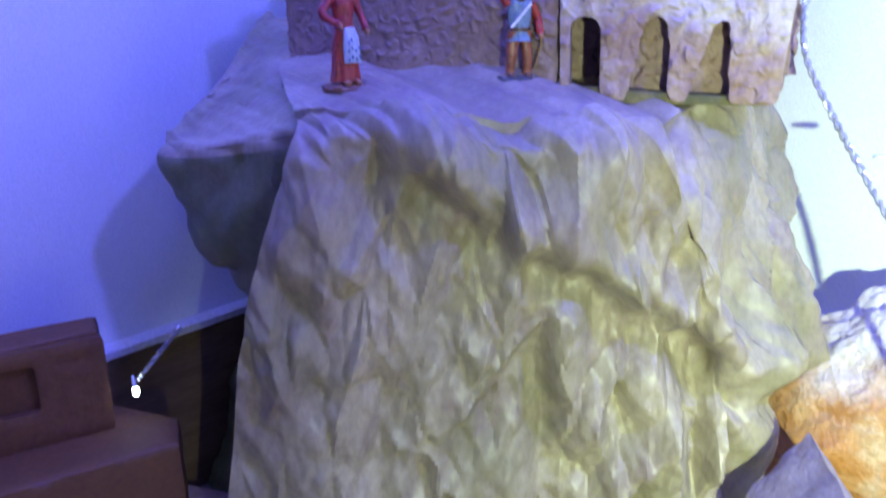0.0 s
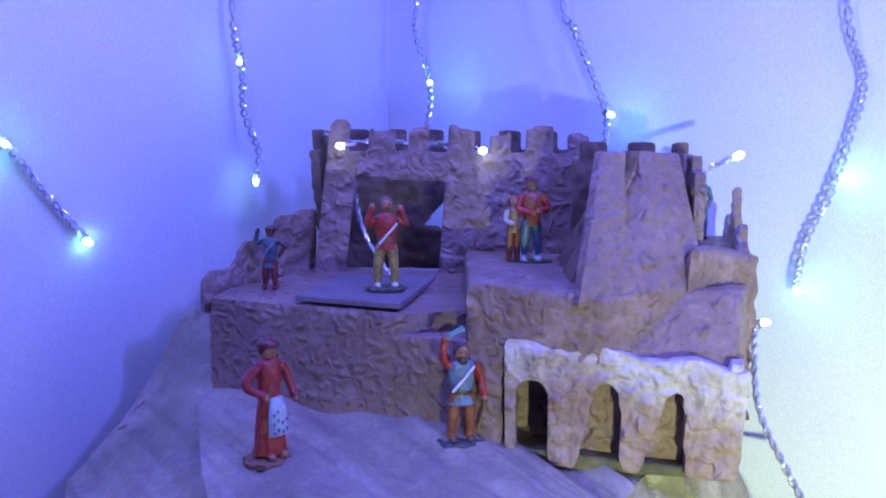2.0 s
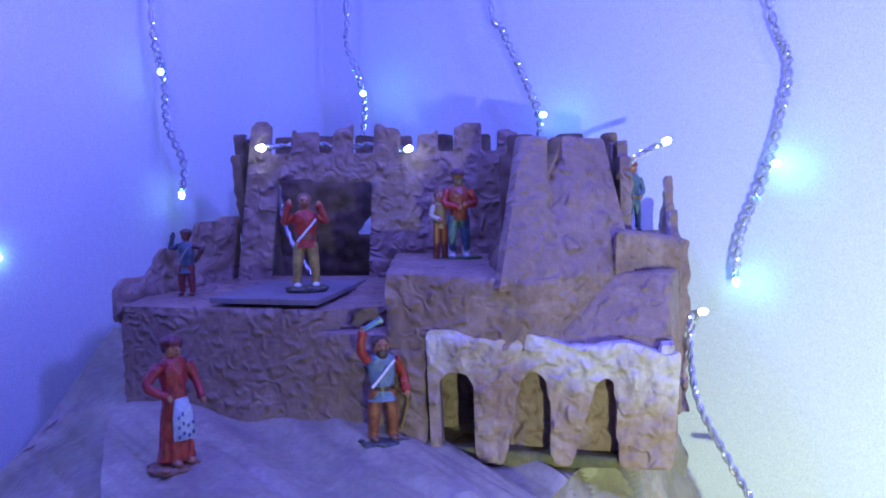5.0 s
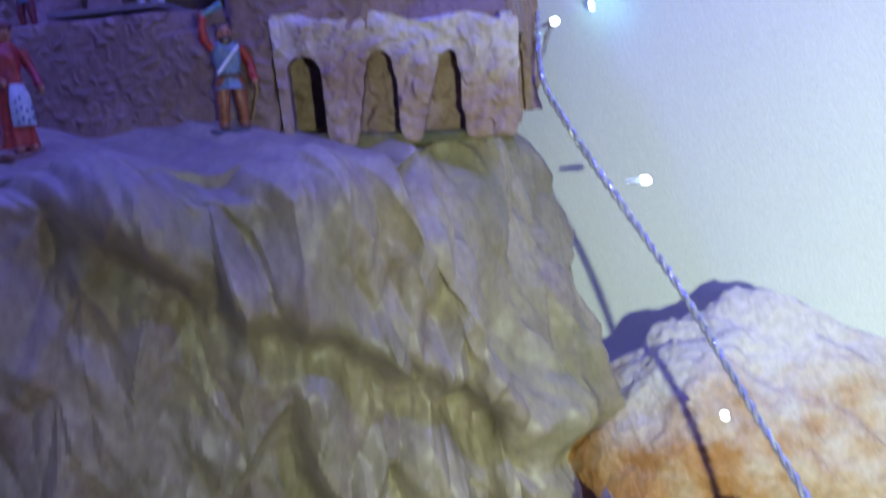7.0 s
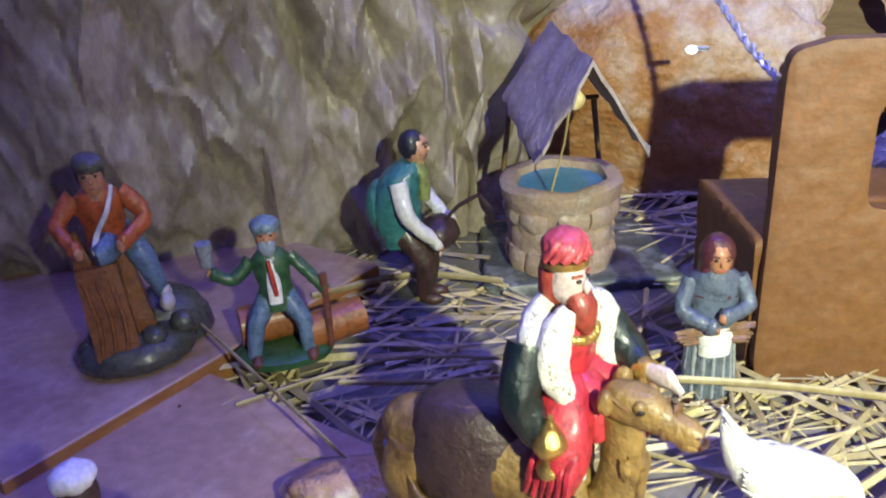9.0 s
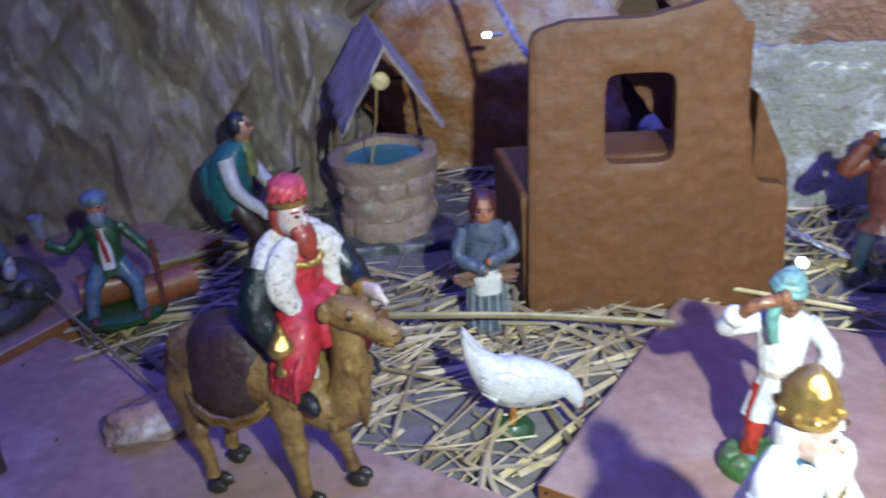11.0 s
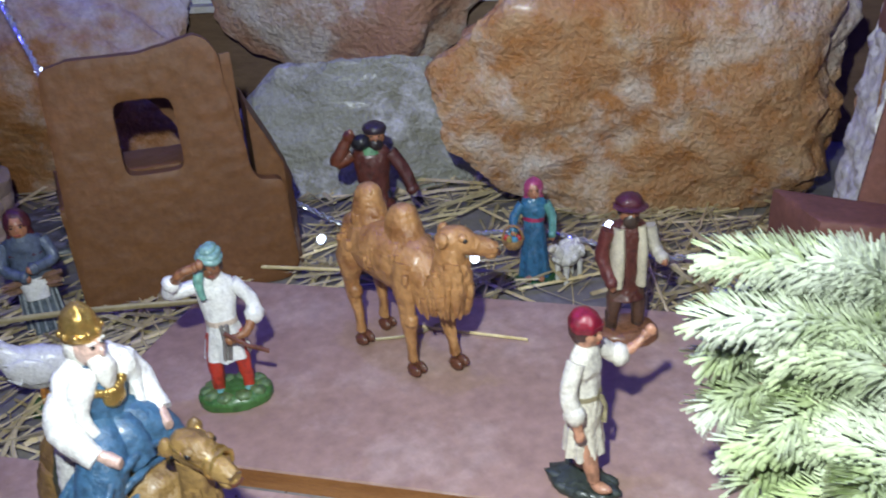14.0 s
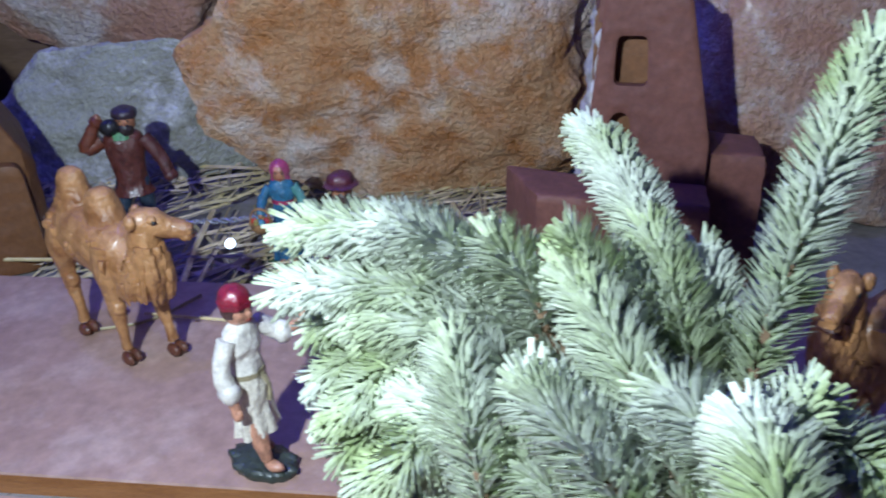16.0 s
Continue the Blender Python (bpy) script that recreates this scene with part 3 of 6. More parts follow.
part("low_wall", block([(-0.024, 0.704), (0.106, 0.645), (0.165, 0.66), (0.18, 0.775), (0.04, 0.80), (-0.005, 0.785)], 0.404, deck, PULP, bump=0.0016), castle)
part("notch_step", block([(0.1065, 0.643), (0.150, 0.623), (0.175, 0.64), (0.168, 0.659)], 0.404, 0.4705, PULP, bump=0.0016), castle)
part("terrace", block([(0.150, 0.6225), (0.228, 0.596), (0.30, 0.625), (0.352, 0.655), (0.352, 0.765), (0.166, 0.776)], 0.462, lambda x, y: 0.509 - 0.035 * max(0, x - 0.16) - 0.10 * max(0, 0.63 - y), PULP, bump=0.0016), castle)

part("terrace_foot", block([(0.150, 0.6225), (0.172, 0.615), (0.182, 0.650), (0.31, 0.645), (0.352, 0.655), (0.352, 0.765), (0.166, 0.776)], 0.404, 0.4635, PULP, bump=0.003), castle)


def keep_front(u, z):
    if 0.026 < u < 0.101 and 0.47 < z < 0.5675 - 0.05 * (u - 0.026):
        return False
    if z > 0.587:
        k = (u + 0.002 * math.sin(u * 90)) % 0.034
        return k < 0.019 and z < 0.607 - 0.012 * u + 0.004 * math.sin(u * 71 + 1)
    return True


part("keep_front", plate((0.043, 0.775), (0.264, 0.764), 0.010, 0.476, 0.612, keep_front, PULP, 0.0028, 0.0018, lambda u, z: (0.11 * (z - 0.48) * (1 - u / 0.22), 0.06 * (z - 0.48)), PULP_SHADED), castle)


def notched(k0, gap=0.017, period=0.034, crest=0.588):
    return lambda u, z: z < crest or (u + k0) % period > gap


part("keep_side", plate((0.262, 0.777), (0.275, 0.855), 0.009, 0.48, 0.602, notched(0.01), PULP, 0.0028, 0.0015, None, PULP_SHADED), castle)
part("keep_side", plate((0.066, 0.865), (0.050, 0.788), 0.009, 0.48, 0.604, notched(0.0), PULP_SHADED, 0.0028, 0.0015, lambda u, z: (0, -0.10 * (z - 0.48))), castle)


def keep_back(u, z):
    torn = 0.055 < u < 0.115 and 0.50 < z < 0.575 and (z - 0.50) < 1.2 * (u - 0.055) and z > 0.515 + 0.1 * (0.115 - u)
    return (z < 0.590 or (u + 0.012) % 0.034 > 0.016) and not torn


part("keep_back", plate((0.066, 0.868), (0.275, 0.857), 0.009, 0.48, 0.606, keep_back, PULP_SHADED, 0.0028, 0.0018, None, PULP), castle)
part("balcony", block([(0.038, 0.677), (0.108, 0.645), (0.142, 0.762), (0.066, 0.772)], 0.4865, 0.490, CARD, 0.006, 0.0003, 0.0008), castle, "thin grey card platform before the doorway")


def parapet(u, z):
    return z < 0.492 + 0.55 * u + 0.004 * math.sin(u * 190)


part("parapet", plate((-0.029, 0.712), (0.046, 0.792), 0.007, 0.47, 0.54, parapet, PULP, 0.003, 0.002), castle)


def tower_front(u, z):
    return z < 0.573 or u < 0.030 or u > 0.046


def tower_lean(u, z):
    z = max(z, 0.499)
    return ((-0.011 + 0.50 * (z - 0.50)) * (1 - u / 0.09) + (-0.008 + 0.14 * (z - 0.50)) * (u / 0.09), -0.0105 + 0.48 * max(0, z - 0.503) + 0.05 * max(0, z - 0.42) + 0.007 * math.exp(-((u - 0.038) / 0.006) ** 2) * min(1, max(0, (z - 0.515) / 0.03)))


part("tower_front", plate((0.222, 0.603), (0.312, 0.634), 0.010, 0.4975, 0.590, tower_front, PULP, 0.0026, 0.0022, tower_lean, PULP_SHADED), castle)
part("tower_side", plate((0.314, 0.648), (0.330, 0.728), 0.009, 0.47, 0.588, notched(0.004, 0.014, 0.036, 0.578), PULP, 0.0028, 0.002, lambda u, z: (0.1 * (z - 0.47), 0), PULP_SHADED), castle)
part("tower_side", plate((0.241, 0.732), (0.222, 0.618), 0.009, 0.47, 0.590, notched(0.004, 0.014, 0.036, 0.578), PULP_SHADED, 0.0028, 0.002, lambda u, z: (-(0.006 + 0.45 * max(0, z - 0.503)) * (u / 0.115), -0.012 + 0.50 * (z - 0.50)), PULP), castle)
part("tower_back", plate((0.243, 0.735), (0.331, 0.730), 0.009, 0.47, 0.597, notched(0.01, 0.016, 0.036, 0.582), PULP_SHADED, 0.0028, 0.002), castle)


def wing(u, z):
    return z < 0.518 + 0.010 * math.sin(u * 60) + (0.05 * max(0, 1 - abs(u - 0.075) / 0.012)) + 0.012 * (u > 0.02)


part("wing_wall", plate((0.345, 0.645), (0.385, 0.765), 0.007, 0.404, 0.582, wing, PULP, 0.003, 0.002, None, PLASTER), castle)
part("wing_deck", block([(0.318, 0.69), (0.358, 0.69), (0.384, 0.768), (0.33, 0.775)], 0.47, 0.5215, PULP, bump=0.001), castle)
part("flank_wall", block([(0.292, 0.6205), (0.3535, 0.6545), (0.358, 0.6895), (0.317, 0.6895), (0.296, 0.64)], 0.470, lambda x, y: 0.5285 - 0.16 * max(0, x - 0.308), PULP, 0.004, 0.0022, 0.006), castle)


def arcade(u, z):
    base = z - 0.400 + 0.05 * u
    if z > 0.4725 - 0.07 * u + 0.002 * math.sin(u * 130):
        return False
    for lo, hi, lo2, hi2, top in ((0.0075, 0.0275, 0.0075, 0.0255, 0.0505), (0.0445, 0.0715, 0.0525, 0.0690, 0.0520), (0.083, 0.110, 0.0945, 0.1065, 0.0515)):
        k = min(1, max(0, base / (top - 0.010)))
        a, b = lo + (lo2 - lo) * k, hi + (hi2 - hi) * k
        if base < top - 0.008 and a < u < b:
            return False
        r = (hi2 - lo2) / 2
        if base >= top - 0.008 and abs(u - (lo2 + hi2) / 2) < r * math.sqrt(max(0, 1 - ((base - top + 0.008) / 0.008) ** 2)):
            return False
    return True


part("arcade_front", plate((0.1735, 0.6095), (0.3095, 0.5735), 0.013, 0.394, 0.478, arcade, PLASTER, 0.0022, 0.0026, lambda u, z: (0.10 * (z - 0.40) * (u / 0.136 - 0.3), 0.0), None, 3), castle, "whitish plaster arcade with three rounded arches")
part("arcade_back", plate((0.211, 0.6165), (0.318, 0.588), 0.006, 0.398, 0.468, lambda u, z: True, PULP, 0.005, 0.0025), castle)
part("arcade_side", plate((0.312, 0.5765), (0.330, 0.628), 0.009, 0.398, 0.466, lambda u, z: True, PLASTER, 0.004, 0.002), castle)


def apron(x, y):
    behind = (x - 0.1735) * 0.2559 + (y - 0.6095) * 0.9668
    return min(0.503, 0.4670 - 0.085 * (x - 0.178) + 1.5 * max(0, behind - 0.011))


part("arcade_roof", block([(0.1785, 0.6135), (0.245, 0.5955), (0.306, 0.579), (0.340, 0.64), (0.20, 0.655)], 0.455, apron, PULP, bump=0.001), castle)
part("grass_strip", block([(0.180, 0.6135), (0.304, 0.5805), (0.314, 0.60), (0.205, 0.655)], 0.392, lambda x, y: 0.4035 - 0.05 * (x - 0.17), MOSS, bump=0.0015), castle, "mossy green strip under the arches")
part("moss_seam", block([(-0.015, 0.694), (0.15, 0.617), (0.165, 0.62), (0.0, 0.71)], 0.395, lambda x, y: 0.411 - 0.03 * (x + 0.015), MOSS, bump=0.002), castle, "mossy seam along the foot of the wall")

# ---- boulders ----
thing("boulder", rock((0.452, 0.634, 0.10), (0.165, 0.070, 0.188), -24, ROCK_ORANGE, 4, sub=6, fall=0.36), Matrix.Translation((0.452, 0.634, 0.10)), "orange-brown quartz boulder with whitish top behind the well", "boulder", "boulders behind the figures")
thing("boulder", rock((0.695, 0.448, 0.045), (0.160, 0.062, 0.120), -34, ROCK_WHITE, 9, sub=6, rough=0.2), Matrix.Translation((0.695, 0.448, 0.045)), "pale grey-white quartz boulder behind the clay house", "boulder", "boulders behind the figures")
thing("boulder", rock((0.715, 0.485, 0.205), (0.185, 0.045, 0.112), -38, ROCK_PINK, 12, rough=0.14), Matrix.Translation((0.715, 0.485, 0.205)), "pinkish brown quartz boulder resting on the pale one", "boulder", "boulders behind the figures")
thing("boulder", rock((0.872, 0.232, 0.135), (0.172, 0.075, 0.165), -29, ROCK_BIG, 21, sub=6, rough=0.19), Matrix.Translation((0.872, 0.232, 0.135)), "large orange quartz boulder standing behind the shepherds", "boulder", "boulders behind the figures")
thing("boulder", rock((1.13, -0.03, 0.13), (0.16, 0.08, 0.18), -44, ROCK_PINK, 33), Matrix.Translation((1.13, -0.03, 0.13)), "pinkish quartz boulder behind the brown tower", "boulder", "boulders behind the figures")

# ---- clay house ----
house = thing("clay_house", None, Matrix.Translation((0.49, 0.34, 0)), "brown clay toy house with a square window opening", "house")


def yard(u, w):
    """u metres along the front of the house from its left corner, w behind it."""
    return (0.4057 + 0.980 * u + 0.199 * w, 0.3077 - 0.199 * u + 0.980 * w)


def house_front(u, z):
    if 0.0505 < u < 0.0955 and 0.106 < z < 0.161:
        return False
    edge = 0.134 + 0.11 * (0.20 - z) - 12 * max(0, z - 0.194) ** 1.5
    return z < 0.1885 + 0.11 * u + 0.002 * math.sin(u * 60) and u < (edge if z > 0.088 else 0.1675) and u > 0.4 * max(0, z - 0.184) and (z > 0.006 or 0.004 < u < 0.163)


part("front_wall", plate(yard(0, 0), yard(0.172, 0), 0.013, 0.0, 0.208, house_front, CLAY, 0.0035, 0.0007, lambda u, z: (0.04 * z * (1 - u / 0.084), 0.085 * z * (1 - u / 0.172)), None, 6), house)
part("side_wall", plate(yard(0.142, 0.0165), yard(0.136, 0.085), 0.010, 0.0, 0.192, lambda u, z: z < 0.19 - 1.1 * u, CLAY, 0.005, 0.0012), house)
part("left_wing", block([yard(-0.001, 0.0145), yard(-0.014, 0.112), yard(0.045, 0.112), yard(0.045, 0.0165)], 0.0, lambda x, y: 0.087, CLAY, 0.005, 0.0012, 0.004), house)
part("right_wing", block([yard(0.1460, 0.0145), yard(0.1675, 0.0145), yard(0.174, 0.028), yard(0.168, 0.085), yard(0.1465, 0.085)], 0.0, lambda x, y: 0.084 + 2.2 * max(0, 0.1735 - (0.980 * (x - 0.4057) - 0.199 * (y - 0.3077))), CLAY, 0.004, 0.0012), house)
part("floor_block", block([yard(0.046, 0.018), yard(0.133, 0.0165), yard(0.133, 0.066), yard(0.046, 0.066)], 0.0, 0.108, CLAY, 0.006), house)
part("back_wall", plate(yard(0.02, 0.072), yard(0.134, 0.072), 0.008, 0.088, 0.170, lambda u, z: not (0.095 < z < 0.158 - 1.4 * abs(u - 0.046)), CLAY, 0.004, 0.0012, None, None, 2), house)

# ---- brown tower house and far house ----
tower = thing("clay_tower", None, Matrix.Translation((0.92, -0.02, 0)), "dark reddish-brown toy tower house with a pale raw edge", "tower")


def tower_wall(u, z):
    if 0.0163 < u < 0.0426 and 0.147 < z < 0.181:
        return False
    return not (0.014 < u < 0.030 and 0.10 < z < 0.128 - 60 * (u - 0.022) ** 2)


def taper(u, z):
    return 0.09 * max(0, z - 0.08) * (1 - u / 0.083) - 0.20 * max(0, z - 0.11) * u / 0.083, 0.0


part("front_wall", plate((0.878, -0.002), (0.9287, -0.0678), 0.011, 0.0, 0.2065, tower_wall, CLAY_RED, 0.003, 0.0006, taper, None, 3), tower)
part("window_back", plate((0.893, 0.006), (0.930, -0.042), 0.004, 0.08, 0.196, lambda u, z: True, CLAY, 0.01, 0.0004), tower)
part("side_wall", plate((0.925, 0.05), (0.884, 0.004), 0.012, 0.0, 0.204, lambda u, z: z < 0.203 + 0.002 * math.sin(u * 400), RAW_EDGE, 0.004, 0.003, lambda u, z: (0.004 * lump((u * 3, z * 2, 1), 40), 0.09 * max(0, z - 0.08) + 0.003 * lump((u, z, 0), 60))), tower, "pale raw cut edge")
part("side_wall", plate((0.931, -0.064), (0.975, -0.020), 0.011, 0.0, 0.204, lambda u, z: True, CLAY_RED, 0.005, 0.0006, lambda u, z: (0.0, 0.20 * max(0, z - 0.11))), tower)
part("roof", block([(0.8895, -0.002), (0.9205, -0.0435), (0.950, -0.012), (0.925, 0.036)], 0.186, 0.2055, CLAY_RED, 0.006), tower)
part("low_wing", block([(0.850, 0.045), (0.876, 0.0), (0.927, -0.072), (0.90, -0.095), (0.83, -0.01)], 0.0, 0.083, CLAY_RED, 0.006), tower)
part("rear_wing", block([(0.938, -0.062), (0.962, -0.09), (0.992, -0.06), (0.975, -0.03)], 0.0, 0.10, CLAY_RED, 0.006), tower)

far_house = thing("clay_house", None, Matrix.Translation((-0.2, 0.56, 0)), "brown clay toy house with small windows beside the wall", "house", on=HILL)


part("upper_room", plate((-0.268, 0.540), (-0.158, 0.603), 0.01, 0.15, 0.227, lambda u, z: not ((0.050 < u < 0.078 or 0.008 < u < 0.026) and 0.178 < z < 0.213), CLAY, 0.004, 0.001), far_house)
part("upper_side", plate((-0.163, 0.606), (-0.178, 0.645), 0.01, 0.15, 0.225, lambda u, z: True, CLAY, 0.005, 0.001), far_house)
part("upper_roof", block([(-0.270, 0.546), (-0.164, 0.607), (-0.176, 0.636), (-0.292, 0.575)], 0.2245, 0.230, CLAY, 0.006), far_house)
part("window_back", plate((-0.262, 0.556), (-0.170, 0.609), 0.004, 0.155, 0.222, lambda u, z: True, CLAY, 0.01, 0.0004), far_house)
part("lower_room", block([(-0.28, 0.470), (-0.104, 0.580), (-0.115, 0.618), (-0.18, 0.645), (-0.33, 0.57)], 0.019, lambda x, y: 0.151, CLAY, 0.006, 0.001), far_house)

# ---- well ----
well = thing("toy_well", None, Matrix.Translation((0.34, 0.49, 0)), "toy stone well with blue painted water and a gabled roof", "well")
part("base", block([(0.272, 0.452), (0.415, 0.436), (0.412, 0.548), (0.286, 0.572)], -0.002, 0.007, WELL_BASE, 0.005, 0.0022), well, "dark grey-green painted base")
s = Shape()
n = 28
rings = []
for r, z in ((0.0401, 0.004), (0.0380, 0.025), (0.0380, 0.05), (0.0446, 0.062), (0.0457, 0.071), (0.0418, 0.0735), (0.0341, 0.0725), (0.0324, 0.066), (0.0324, 0.058)):
    rings.append([(0.337 + (r + 0.0022 * lump((math.cos(a), math.sin(a), z * 20), 2.5)) * math.cos(a), 0.491 + (r + 0.0022 * lump((math.cos(a), math.sin(a), z * 20), 2.5)) * math.sin(a), z + 0.001 * math.sin(5 * a)) for a in (2 * math.pi * k / n for k in range(n))])
s.rings(rings, WELL_STONE)
shaft = part("shaft", s, well)
chip = random.Random(17)
for course, (z0, z1, count) in enumerate(((0.006, 0.024, 10), (0.0245, 0.042, 9), (0.0425, 0.058, 10))):
    for k in range(count):
        a0 = 2 * math.pi * (k + 0.5 * (course % 2) + chip.uniform(-0.12, 0.12)) / count
        a1 = a0 + 2 * math.pi * chip.uniform(0.86, 0.95) / count
        reach = 0.0395 + 0.002 * (course != 1) + chip.uniform(-0.0005, 0.0022)
        pts = []
        for i in range(4):
            for j in range(5):
                edge = (i in (0, 3)) + (j in (0, 4))
                r = reach - 0.0016 * edge - 0.0008 * (edge == 2) + 0.0009 * chip.uniform(-1, 1)
                a, z = a0 + (a1 - a0) * j / 4, z0 + (z1 - z0) * i / 3 + chip.uniform(-0.0006, 0.0006)
                pts.append((0.337 + r * math.cos(a), 0.491 + r * math.sin(a), z))
        for z, a in ((z0, a0), (z0, a1), (z1, a1), (z1, a0)):
            pts.append((0.337 + 0.034 * math.cos(a), 0.491 + 0.034 * math.sin(a), z))
        s = Shape()
        s.add(pts, [(i * 5 + j, i * 5 + j + 1, i * 5 + j + 6, i * 5 + j + 5) for i in range(3) for j in range(4)] + [(0, 1, 2, 3, 4, 21, 20), (15, 16, 17, 18, 19, 22, 23), (0, 5, 10, 15, 23, 20), (4, 9, 14, 19, 22, 21)], WELL_STONE)
        part("stone_block", s, shaft)
s = Shape()
s.loft([(0.060, 0.0335, 0.0335, 0.337, 0.491), (0.0668, 0.0332, 0.0332, 0.337, 0.491)], WATER, 28)
part("water", s, well, "flat blue painted water")


def roof_panel(side):
    s = Shape()
    pts = []
    for layer in (0, 1):
        for i in range(9):
            for j in range(13):
                u, v = i / 8, j / 12
                x = 0.337 + side * u * 0.036
                y = 0.400 + v * 0.118 + 0.010 * lump((u * 4.3, v * 9, side), 1.0) * (j in (0, 12))
                x += side * 0.005 * lump((v * 6.1, side, 4), 1.0) * (i == 8)
                z = 0.176 + 0.004 * v - u * (0.060 - 0.010 * v) - layer * 0.004 + 0.0032 * lump((x, y, 0.3), 70) + 0.0012 * lump((x, y, 0.9), 190) + (0.0015 * lump((u * 9, v * 3, 2), 2) if i == 8 else 0)
                pts.append((x, y, z))
    k = 9 * 13
    faces = [(a * 13 + b, a * 13 + b + 1, (a + 1) * 13 + b + 1, (a + 1) * 13 + b) for a in range(8) for b in range(12)]
    faces += [tuple(k + q for q in reversed(f)) for f in faces]
    rim = [a * 13 for a in range(8)] + [8 * 13 + b for b in range(12)] + [a * 13 + 12 for a in range(8, 0, -1)] + [b for b in range(12, 0, -1)]
    faces += [(rim[q], rim[(q + 1) % len(rim)], k + rim[(q + 1) % len(rim)], k + rim[q]) for q in range(len(rim))]
    s.add(pts, faces, BARK_ROOF)
    return s


part("roof_panel", roof_panel(-1), well)
part("roof_panel", roof_panel(1), well)
for x in (0.2995, 0.3745):
    s = Shape()
    s.tube([(x, 0.52, 0.068), (x + (0.337 - x) * 0.16, 0.515, 0.122)], 0.0022, TWIG)
    part("post", s, well)
s = Shape()
s.tube([(0.320, 0.45, 0.140), (0.337, 0.448, 0.141), (0.354, 0.45, 0.140)], 0.0016, TWIG)
s.ball((0.337, 0.444, 0.141), (0.007, 0.003, 0.007), STRAW)
part("pulley", s, well, "small wooden pulley on a bar")
s = Shape()
s.tube([(0.334, 0.442, 0.142), (0.331, 0.45, 0.11), (0.324, 0.468, 0.064)], 0.0008, STRAW)
part("rope", s, well)

# ---- figures ----


def carved(p):
    """Carved folds: upright grooves over a finer unevenness."""
    v = Vector((p.x * 20, p.y * 20, p.z * 7))
    w = Vector((p.x * 48, p.y * 48, p.z * 20))
    away = Vector((p.x, p.y, 0)) * 2.0
    away = away.normalized() if away.length > 0.02 else Vector((0, 0, 0))
    groove = 0.014 * (0.40 - abs(noise.noise(v))) + 0.007 * (0.40 - abs(noise.noise(w)))
    return p + away * groove + noise.noise_vector(v * 0.8) * 0.006 + noise.noise_vector(p * 60) * 0.0022


def refined(s):
    """The same shape with every edge halved and rounded."""
    bm = bmesh.new()
    spots = [bm.verts.new(p) for p in s.points]
    for f, k in zip(s.faces, s.slots):
        bm.faces.new([spots[i] for i in f]).material_index = k
    bmesh.ops.subdivide_edges(bm, edges=bm.edges[:], cuts=1, use_grid_fill=True, smooth=0.6)
    bm.verts.index_update()
    s.points = [tuple(v.co) for v in bm.verts]
    s.faces = [tuple(v.index for v in f.verts) for f in bm.faces]
    s.slots = [f.material_index for f in bm.faces]
    bm.free()


def merged(s, other, m=Matrix()):
    first = len(s.points)
    s.points += [tuple(m @ Vector(p)) for p in other.points]
    s.faces += [tuple(first + q for q in f) for f in other.faces]
    s.slots += [s.slot(other.mats[q]) for q in other.slots]


def figure(name, label, place, yaw, height, build, category="figurine", group="crib figurines", wide=0.90, on=Matrix()):
    s = Shape()
    build(s)
    s.points = [(p[0] * wide, p[1] * wide, p[2]) for p in s.points]
    refined(s)
    s.points = [carved(Vector(p)) for p in s.points]
    low = min(p[2] for p in s.points)
    s.points = [(p[0], p[1], p[2] - low) for p in s.points]
    return thing(name, s, pose(*place, 0, 0, yaw), label, category, group, scale=height, on=on)


def timber(s, x, y, z0, z1, w, d, taper, mat, lean=0.0):
    """A four-sided post that narrows upwards."""
    rings = []
    for i in range(6):
        k = i / 5
        a, b = w * (1 - taper * k), d * (1 - taper * k)
        rings.append([(x + lean * k + p * a, y + q * b, z0 + (z1 - z0) * k) for p, q in ((-1, -1), (0, -1.06), (1, -1), (1.06, 0), (1, 1), (0, 1.06), (-1, 1), (-1.06, 0))])
    s.rings(rings, mat)


def stand(s, colour=STONE, a=0.17, b=0.13):
    """A lumpy painted base."""
    mat = paint(colour, 0.5)
    s.loft([(0.0, a, b), (0.025, a * 1.04, b * 1.04), (0.05, a * 0.9, b * 0.9), (0.062, a * 0.5, b * 0.5)], mat, 18, 2)
    for k in range(9):
        q = k * 0.7 + a * 40
        s.ball((a * 0.82 * math.cos(q), b * 0.82 * math.sin(q), 0.035 + 0.008 * math.sin(k * 2.7)), (a * 0.30, b * 0.30, 0.022), mat, 8, 5)


